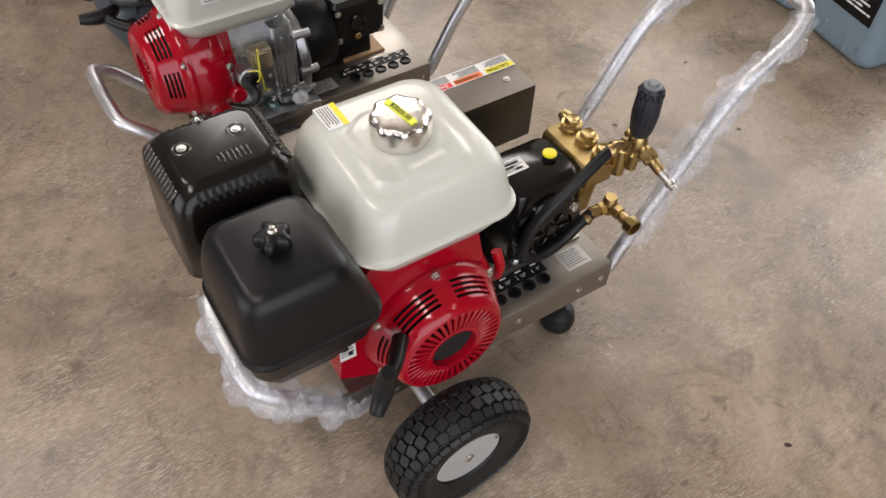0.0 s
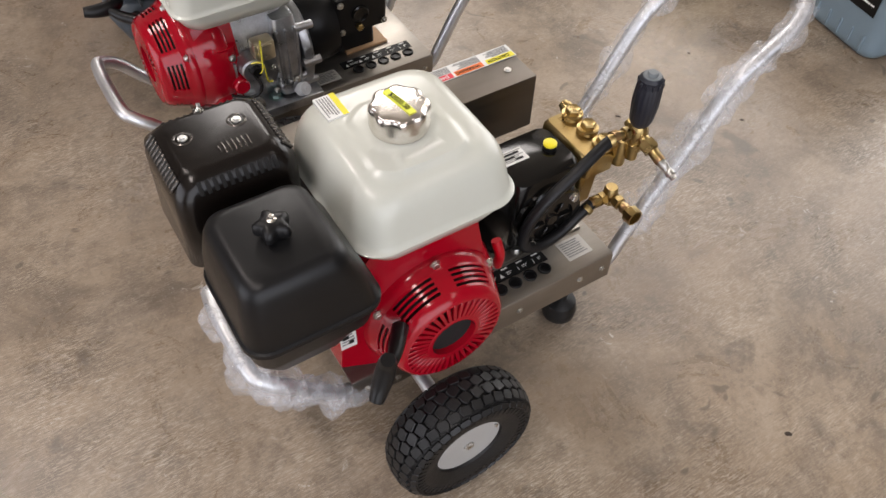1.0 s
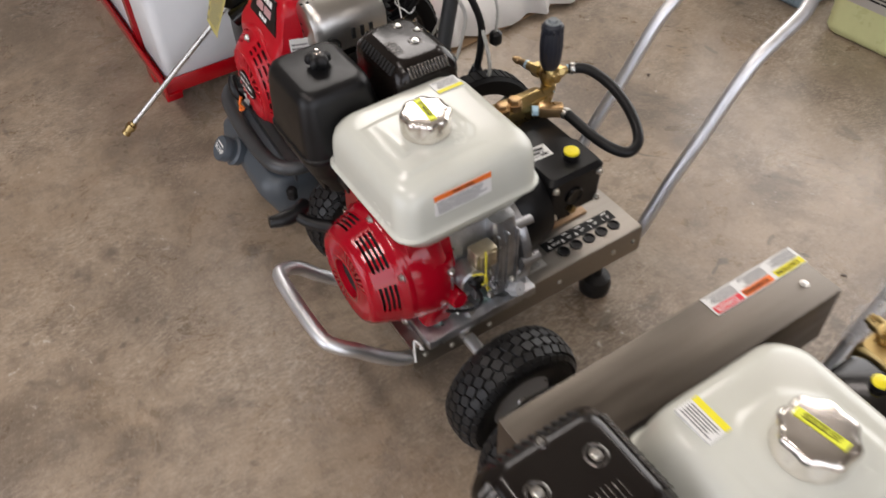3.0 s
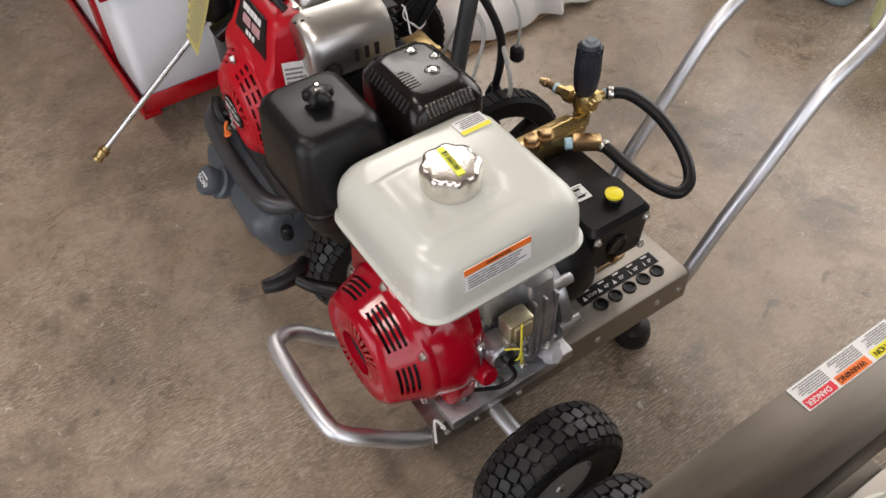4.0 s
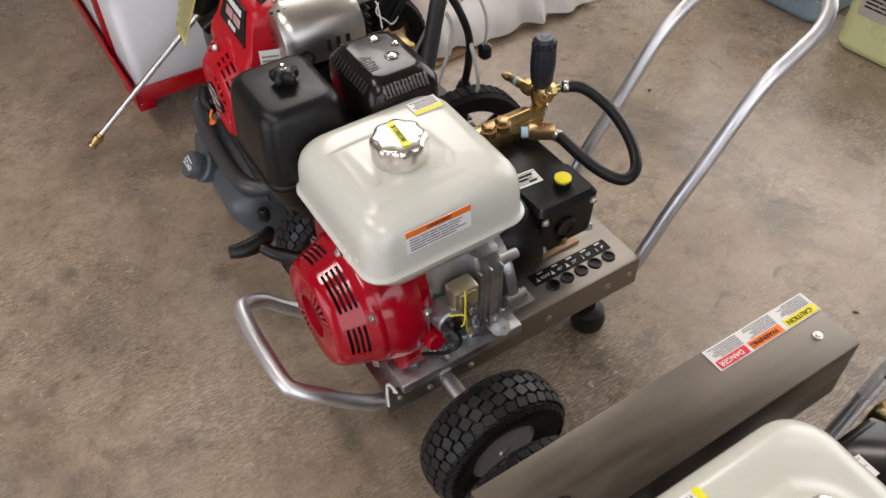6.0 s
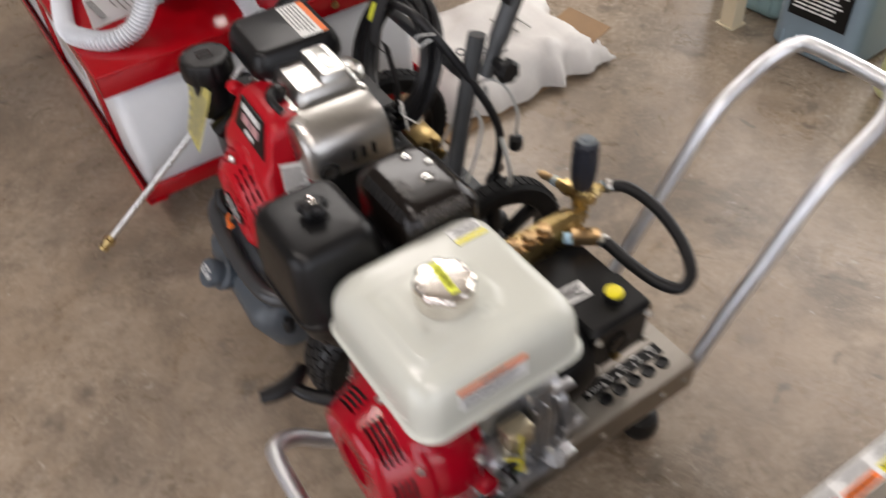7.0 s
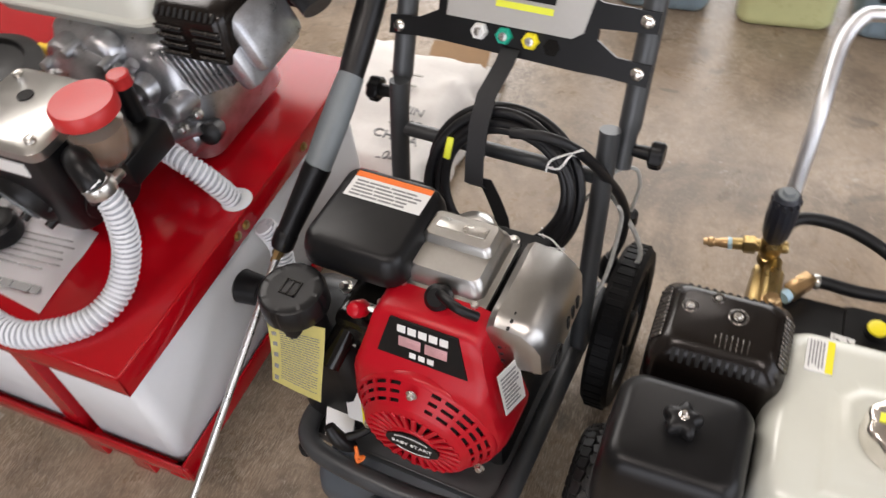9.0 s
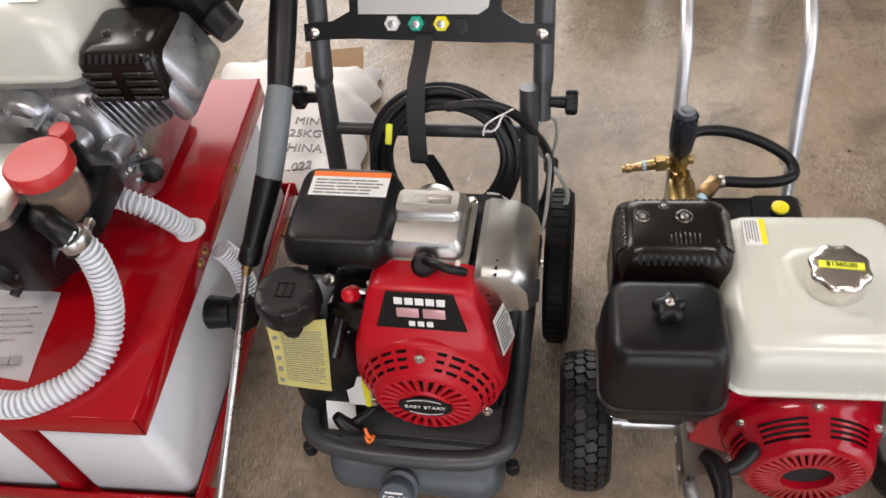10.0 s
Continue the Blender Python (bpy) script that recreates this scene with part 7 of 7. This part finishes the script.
add_lathe(b, PU(0.558, 2.388, 0.692), (0, 0, 1), [(0.044, 0), (0.046, 0.002), (0.046, 0.020), (0.043, 0.024), (0.030, 0.0245)], seg=40)
part("jar_lid", b, RED_LID, jar, "red screw lid")
b = B()
add_lathe(b, PU(0.635, 2.395, 0.62), (0, 0, 1), [(0.013, 0), (0.013, 0.06)], seg=18)
part("gauge_tube", b, BLACK, sk)
b = B()
add_lathe(b, PU(0.635, 2.395, 0.68), (0, 0, 1), [(0.0165, 0), (0.0165, 0.018), (0.014, 0.020)], seg=20)
part("gauge_cap", b, RED_LID, sk, "small red cap")
b = B()
add_lathe(b, PU(0.605, 2.720, 0.585), (0, 0, 1), [(0.020, 0), (0.027, 0.006), (0.027, 0.075), (0.020, 0.082)], seg=10)
part("pressure_knob", b, RED_LID, sk, "red plastic pressure knob")
b = B()
fitting_run(b, (PU(0.605, 2.720, 0.52), PU(0.605, 2.720, 0.59)), 0.018)
fitting_run(b, (PU(0.57, 2.70, 0.52), PU(0.52, 2.73, 0.52)), 0.015)
add_box(b, PU(0.595, 2.70, 0.49), (0.06, 0.07, 0.09), 0.008)
part("regulator", b, CAST_BRIGHT, sk, "bright pressure regulator with fittings")
# black tank filler behind the loop, and loose black strainer on the paper
b = B()
add_lathe(b, PU(0.470, 2.900, 0.44), (0, 0, 1), [(0.070, 0), (0.070, 0.05), (0.050, 0.07), (0.045, 0.16), (0.03, 0.17)], seg=26)
add_tube(b, smooth_path([PU(0.46, 2.89, 0.60), PU(0.450, 2.875, 0.610), PU(0.440, 2.855, 0.590), PU(0.436, 2.845, 0.565)], 5), 0.027, 16)
part("suction_filter", b, BLACK, sk, "black plastic suction filter housing")

def paper_sheet(corners, seed, label):
    """A thin sheet over four corners, slightly buckled."""
    b = B()
    p00, p10, p11, p01 = (Vector(p) for p in corners)
    n = 10
    vr = []
    for i in range(n + 1):
        u = i / n
        vr.append([])
        for j in range(n + 1):
            v = j / n
            p = p00.lerp(p10, u).lerp(p01.lerp(p11, u), v)
            p.z += 0.006 * abs(noise.noise(V(u * 2.3 + seed, v * 2.3, seed))) + 0.010 * max(0, u - 0.8) * (1 - v)
            vr[-1].append(b.verts.new(p))
    for r0, r1 in zip(vr, vr[1:]):
        for a, c, d_, e in zip(r0, r0[1:], r1[1:], r1):
            b.faces.new((a, c, d_, e))
    bmesh.ops.solidify(b, geom=b.faces, thickness=0.0006)
    t = thing("paper_sheet", (p00.x, p00.y, 0.4405), label, "paper")
    part("sheet", b, PAPER, t, m=Matrix.Translation((-p00.x, -p00.y, -0.4405)))
    return t


sheet = paper_sheet(((0.372, 2.462, 0.442), (0.532, 2.476, 0.442), (0.560, 2.690, 0.442), (0.395, 2.640, 0.442)), 1.3, "white printed paper sheet lying on the red top")
b = B()
print_lines(b, V(0.030, 0.060, 0.0085), pose(0, 0, 0, 0, 0, -86), 0.120, 0.020, 1, 77, gap=0.7)
for k in range(6):
    print_lines(b, V(0.065 + 0.012 * k, 0.090, 0.0085), pose(0, 0, 0, 0, 0, -86), 0.14, 0.006, 1, 78 + k)
parts("sheet_print", b, INK_GREY, sheet, "faint grey print")
paper_sheet(((0.410, 2.630, 0.446), (0.640, 2.690, 0.446), (0.660, 2.980, 0.446), (0.430, 2.930, 0.446)), 4.1, "plain white paper sheet under the strainer")
strainer = thing("strainer", (0.468, 2.660, 0.447), "loose black plastic strainer and elbow lying on paper", "strainer")
b = B()
add_lathe(b, (0.010, -0.035, 0.0), (0, 0, 1), [(0.033, 0), (0.035, 0.004), (0.035, 0.028), (0.030, 0.034), (0.018, 0.030)], seg=18)
part("strainer_cap", b, BLACK, strainer)
b = B()
add_tube(b, smooth_path([(0.010, -0.010, 0.030), (0.008, 0.030, 0.034), (-0.005, 0.062, 0.030), (-0.03, 0.085, 0.026)], 6), 0.024, 14)
part("strainer_elbow", b, BLACK, strainer)

reel = thing("hose_reel", (0.74, 2.90, 0.44), "black hose reel with a yellow frame ring", "hose reel")
b = B()
add_lathe(b, (0, 0, 0.02), (0, 0, 1), [(0.125, 0), (0.13, 0.01), (0.13, 0.05), (0.10, 0.062), (0.095, 0.052), (0.03, 0.050), (0.02, 0.056)], seg=44)
part("reel_drum", b, BLACK, reel, "black round reel drum")
b = B()
add_tube(b, [V(0.160 * math.cos(2 * math.pi * i / 48), 0.160 * math.sin(2 * math.pi * i / 48), 0.014) for i in range(48)], 0.013, 12, closed=True)
part("reel_ring", b, YELLOW_REEL, reel, "yellow tube ring")

# engine on the skid
def shrink_muffler(b):
    for v in b.verts:
        v.co = V(0.468 + (v.co.x - 0.468) * 0.84, 0.047 + (v.co.y - 0.027) * 0.72, 0.268 + (v.co.z - 0.300) * 0.82)


se = thing("petrol_engine", (0.32, 2.28, 0.44), "small petrol engine with grey crankcase and black muffler", "engine")
PE = lambda x, y, z: V(x - 0.32, y - 2.28, z - 0.44)
b = B()
add_box(b, PE(0.86, 2.50, 0.450), (0.20, 0.22, 0.018), 0.004)
add_loft(b, [(0.02, 0.400, 0.640, 0.090, 0.360, 0.03), (0.06, 0.385, 0.640, 0.080, 0.370, 0.05), (0.15, 0.385, 0.640, 0.075, 0.380, 0.06), (0.22, 0.410, 0.620, 0.100, 0.360, 0.05), (0.245, 0.44, 0.60, 0.13, 0.33, 0.03)])
add_lathe(b, PE(0.710, 2.530, 0.57), (-1, 0, 0), [(0.098, 0), (0.100, 0.012), (0.090, 0.022), (0.05, 0.03), (0.04, 0.05)], seg=36)
for i in range(9):
    a = 2 * math.pi * i / 9
    add_cyl(b, PE(0.715, 2.530 + 0.098 * math.cos(a), 0.57 + 0.098 * math.sin(a)), PE(0.680, 2.530 + 0.098 * math.cos(a), 0.57 + 0.098 * math.sin(a)), 0.010, 0.008, 10)
tl = Matrix.Translation(PE(0.80, 2.415, 0.615)) @ Matrix.Rotation(radians(66), 4, "X")
for i in range(10):
    add_box(b, (0, 0, 0.010 + 0.0125 * i), (0.140, 0.092 - 0.001 * i, 0.0055), 0.001, tl, 1)
add_box(b, (0, 0, 0.06), (0.11, 0.09, 0.15), 0.01, tl)
add_box(b, (0, 0.004, 0.150), (0.140, 0.122, 0.034), 0.012, tl)
add_box(b, (0.004, 0.006, 0.176), (0.118, 0.098, 0.032), 0.016, tl)
for y, z, r_, h_ in ((2.47, 0.545, 0.034, 0.020), (2.44, 0.605, 0.024, 0.026), (2.39, 0.520, 0.028, 0.022), (2.585, 0.640, 0.026, 0.016), (2.385, 0.585, 0.020, 0.030), (2.505, 0.655, 0.030, 0.014)):
    add_lathe(b, PE(0.712, y, z), (-1, 0, 0.15), [(r_ * 1.15, -0.02), (r_ * 1.05, h_ * 0.4), (r_ * 0.85, h_ * 0.85), (r_ * 0.5, h_)], seg=18)
for y0_, z0_, y1_, z1_ in ((2.53, 0.57, 2.39, 0.52), (2.53, 0.57, 2.44, 0.655), (2.47, 0.50, 2.36, 0.545), (2.60, 0.52, 2.46, 0.475)):
    add_tube(b, smooth_path([PE(0.700, y0_, z0_), PE(0.690, (y0_ + y1_) / 2, (z0_ + z1_) / 2), PE(0.708, y1_, z1_)], 5), 0.010, 10)
assembly("crankcase", "casting", b, CAST, se, "grey cast aluminium crankcase and finned cylinder")
b = B()
for y, z in ((2.60, 0.62), (2.57, 0.50), (2.47, 0.48), (2.44, 0.64), (2.37, 0.56), (2.33, 0.60)):
    add_bolt(b, PE(0.688, y, z), (-1, 0, 0.3), 0.007, 0.012)
parts("bolt", b, ZINC, se)
b = B()
add_lathe(b, PE(0.722, 2.352, 0.530), (-0.9, -0.3, 0.4), [(0.016, -0.02), (0.019, -0.004), (0.019, 0.014), (0.013, 0.018)], seg=12)
part("oil_plug", b, BLACK, se, "black oil filler plug")
b = B()
add_loft(b, [(0.245, 0.405, 0.535, -0.050, 0.105, 0.020), (0.255, 0.392, 0.545, -0.058, 0.112, 0.022), (0.335, 0.390, 0.550, -0.060, 0.114, 0.024), (0.352, 0.400, 0.540, -0.052, 0.106, 0.022), (0.360, 0.418, 0.524, -0.036, 0.090, 0.018)], 6)
shrink_muffler(b)
sm_ = part("muffler", b, MUFFLER_MAT, se, "black slotted muffler guard", sharp=45)
# slot shade as near-black bars laid on the guard
b = B()
for i in range(10):
    add_box(b, (0.392 + 0.004, -0.040 + 0.0145 * i, 0.3475), (0.016, 0.0065, 0.004), 0.001, Matrix.Translation((0.397, 0, 0.3475)) @ Matrix.Rotation(radians(-42), 4, "Y") @ Matrix.Translation((-0.397, 0, -0.3475)), 1)
for i in range(4):
    for y in (-0.018, 0.070):
        add_box(b, (0.3885, y, 0.262 + 0.018 * i), (0.004, 0.062, 0.0045), 0.001, None, 1)
shrink_muffler(b)
parts("slot", b, HOLE_SHADE, sm_)
b = B()
for i in range(4):
    for y in (-0.018, 0.070):
        add_box(b, (0.3870, y, 0.268 + 0.018 * i), (0.005, 0.064, 0.006), 0.0015, None, 1)
for y in (-0.01, 0.06):
    add_bolt(b, (0.452, y, 0.360), (0, 0, 1), 0.007, 0.006)
shrink_muffler(b)
parts("rib", b, MUFFLER_EDGE, sm_)
b = B()
add_loft(b, [(0.235, 0.44, 0.68, 0.130, 0.42, 0.03), (0.250, 0.415, 0.70, 0.112, 0.44, 0.04), (0.272, 0.404, 0.71, 0.100, 0.45, 0.045), (0.276, 0.396, 0.72, 0.092, 0.46, 0.05), (0.281, 0.396, 0.72, 0.092, 0.46, 0.05), (0.285, 0.402, 0.71, 0.098, 0.45, 0.05), (0.340, 0.408, 0.70, 0.106, 0.44, 0.05), (0.370, 0.424, 0.69, 0.122, 0.43, 0.05), (0.380, 0.450, 0.66, 0.150, 0.40, 0.04)], 7)
ft = part("fuel_tank", b, CREAM, se, "cream fuel tank", sharp=50)
b = B()
add_lathe(b, PE(0.84, 2.56, 0.815), (0, 0, 1), [(0.040, 0), (0.042, 0.004), (0.040, 0.026), (0.034, 0.032)], seg=32)
part("fuel_cap", b, CHROME, ft, "chrome fuel cap")
b = B()
add_plate(b, PE(0.780, 2.445, 0.8195), 0.030, 0.046, 0.001, on_top(0, 0, 0))
part("caution_label", b, WHITE_LABEL, ft)
b = B()
add_plate(b, PE(0.788, 2.445, 0.8206), 0.010, 0.046, 0.001, on_top(0, 0, 0))
part("caution_band", b, YELLOW, ft)
b = B()
add_loft(b, [(0.23, 0.565, 0.74, -0.060, 0.100, 0.03), (0.30, 0.555, 0.75, -0.068, 0.105, 0.035), (0.42, 0.565, 0.74, -0.055, 0.095, 0.03), (0.45, 0.590, 0.72, -0.030, 0.07, 0.02)], 6)
add_cyl(b, (0.575, -0.045, 0.26), (0.560, -0.070, 0.24), 0.03, 0.025)
part("air_cleaner", b, BLACK, se, "black plastic air cleaner", sharp=50)


# ---- sack on cardboard, jugs along the wall, rack post, floor litter ----
b = B()
NX, NY = 28, 26
grid = {}
for s in (1, 0):
    for i in range(NX + 1):
        for j in range(NY + 1):
            u, v = i / NX, j / NY
            e = min(u, 1 - u, v, 1 - v)
            puff = 0.078 * min(1, e * 6.5) ** 0.6
            x, y = 0.54 * (u - 0.5), 0.46 * (v - 0.5) + (0.035 * noise.noise(V(u * 9, 0, 4)) if v < 0.04 or v > 0.96 else 0)
            q = V(x * 7, y * 7, s * 3.1)
            wr = noise.noise(q) * 0.045 + noise.noise(q * 2.7) * 0.030 + abs(noise.noise(q * 4.5)) * 0.022
            x += noise.noise(V(u * 3, v * 3, 9)) * 0.03 + (0.04 * noise.noise(V(v * 8, 2, 7)) if u > 0.96 else 0)
            grid[s, i, j] = b.verts.new((x, y, 0.004 + puff * (1 + 5 * wr) + (0.004 if s else 0)) if s else (x, y, 0.003))
for i in range(NX):
    for j in range(NY):
        b.faces.new((grid[1, i, j], grid[1, i + 1, j], grid[1, i + 1, j + 1], grid[1, i, j + 1]))
        b.faces.new((grid[0, i, j], grid[0, i, j + 1], grid[0, i + 1, j + 1], grid[0, i + 1, j]))
for i in range(NX):
    b.faces.new((grid[0, i, 0], grid[0, i + 1, 0], grid[1, i + 1, 0], grid[1, i, 0]))
    b.faces.new((grid[1, i, NY], grid[1, i + 1, NY], grid[0, i + 1, NY], grid[0, i, NY]))
for j in range(NY):
    b.faces.new((grid[1, 0, j], grid[1, 0, j + 1], grid[0, 0, j + 1], grid[0, 0, j]))
    b.faces.new((grid[0, NX, j], grid[0, NX, j + 1], grid[1, NX, j + 1], grid[1, NX, j]))
sack = thing("sack", (1.345, 2.415, 0.012), "white woven 25 kg sack with black printing lying on cardboard", "sack", turn=0)
part("sack_body", b, BAG_MAT, sack, "wrinkled white woven sack", sharp=70)
for txt, x, y, sz in (("MIN", -0.045, -0.105, 0.034), ("25KG", -0.090, -0.110, 0.034), ("CHINA", -0.140, -0.105, 0.036), ("2022", -0.190, -0.110, 0.036)):
    lettering("sack_text", txt, sz, pose(x, y, 0.101 - 0.012 * (x < -0.15), 0, 4 if x > -0.15 else -10, -90), INK_GREY, sack, "", 0.004)
b = B()
for i, (x, y, w, h) in enumerate(((0.03, -0.02, 0.10, 0.005), (0.05, -0.04, 0.07, 0.005), (0.09, -0.03, 0.09, 0.005))):
    add_box(b, (x, y, 0.096), (h, w, 0.004))
part("sack_faint_print", b, GREY_LABEL, sack)
b = B()
add_box(b, (0, 0, 0.004), (0.60, 0.42, 0.006), 0.001, None, 1)
add_box(b, (0.24, -0.13, 0.012), (0.13, 0.16, 0.004), 0.001, Matrix.Rotation(radians(-14), 4, "Y"), 1)
solid("cardboard_sheet", b, CARD, (1.315, 2.405, 0.0), "flattened brown cardboard under the sack", "cardboard", turn=6)


def jug(place, turn, mat, label, ribs):
    """A square plastic jug with rounded shoulders, moulded ribs, a printed panel and a cap."""
    t = thing("jug", place, label, "jug", "jugs along the wall", turn=turn)
    b = B()
    w, d, h = 0.135, 0.125, 0.36
    rows = [(0.0, -w + 0.02, w - 0.02, -d + 0.02, d - 0.02, 0.03), (0.006, -w + 0.008, w - 0.008, -d + 0.008, d - 0.008, 0.035), (0.020, -w, w, -d, d, 0.04)]
    for k in range(8):
        z = 0.03 + 0.028 * k
        rows += [(z, -w, w, -d, d, 0.04), (z + 0.014, -w + 0.0015, w - 0.0015, -d + 0.0015, d - 0.0015, 0.04)]
    rows += [(0.27, -w, w, -d, d, 0.04), (0.31, -w + 0.012, w - 0.012, -d + 0.012, d - 0.012, 0.045), (0.345, -w + 0.05, w - 0.05, -d + 0.045, d - 0.045, 0.05), (h, -w + 0.085, w - 0.085, -d + 0.08, d - 0.08, 0.03)]
    add_loft(b, rows, 6)
    if ribs:
        for k in range(5):
            add_box(b, (-w - 0.001, -0.085 + 0.042 * k, 0.040), (0.006, 0.006, 0.045), 0.002)
    body = part("jug_body", b, mat, t, sharp=55)
    b = B()
    add_lathe(b, (0.02, 0.0, h - 0.004), (0, 0, 1), [(0.030, 0), (0.032, 0.004), (0.032, 0.024), (0.028, 0.028)], seg=24)
    part("jug_cap", b, BLACK, t, "black screw cap")
    b = B()
    add_tube(b, smooth_path([(-0.03, -0.05, h - 0.02), (-0.035, -0.045, h + 0.02), (-0.035, 0.045, h + 0.02), (-0.03, 0.05, h - 0.02)], 5), 0.009, 10)
    part("jug_handle", b, mat, t)
    b = B()
    add_box(b, (-w - 0.0012, 0.0, 0.185), (0.002, 0.17, 0.14), 0.0)
    pl = part("jug_label", b, INK if ribs else GREY_LABEL, t, "printed front label")
    b = B()
    print_lines(b, V(0, 0, 0), Matrix.Translation((-w - 0.0022, 0.0, 0.185)) @ FACE, 0.15, 0.10, 9, int(place[1] * 100))
    part("jug_print", b, WHITE_INK if ribs else INK, t)
    return t


jug((2.155, 1.880, 0), 4, BLUE_JUG, "large blue-grey plastic liquid jug with moulded ribs", True)
jug((2.150, 1.555, 0), 5, YELLOW_JUG, "large translucent yellow-green plastic liquid jug", False)
jug((2.135, 0.955, 0), -9, BLUE_JUG, "large blue-grey plastic liquid jug with black label", True)
jug((2.235, 2.165, 0), 3, TEAL_JUG, "large pale teal plastic liquid jug", True)
jug((2.160, 1.255, 0), 2, BLUE_JUG, "large blue-grey plastic liquid jug", True)
b = B()
bridge(b, [[V(dx, dy, z) for dx, dy in ((0, 0), (0.045, 0), (0.045, 0.004), (0.004, 0.004), (0.004, 0.045), (0, 0.045))] for z in (0.0, 1.6)])
add_box(b, (0.026, 0.026, 0.003), (0.062, 0.062, 0.006), 0.001)
solid("rack_post", b, POST_MAT, (1.985, 2.100, 0), "cream-painted steel shelving post", "rack post")

rng = random.Random(21)
for x, y, s in ((1.085, 2.01, 0.014), (1.30, 1.02, 0.006), (0.62, 2.02, 0.004), (1.62, 1.12, 0.005), (1.46, 1.78, 0.007), (1.02, 0.22, 0.007), (1.55, 0.86, 0.006)):
    b = B()
    bmesh.ops.create_icosphere(b, subdivisions=2, radius=1.0)
    for v in b.verts:
        v.co = V(v.co.x * s, v.co.y * s * 0.55, max(0.0, v.co.z) * s * 0.25 + 0.0004) + noise.noise_vector(v.co * 1.4 + V(x, y, 0)) * s * 0.25
        v.co.z = max(v.co.z, 0.0002)
    solid("floor_chip", b, CHIP, (x, y, 0), "small dark brown chip of debris on the floor", "debris", "floor debris", turn=rng.uniform(0, 180))
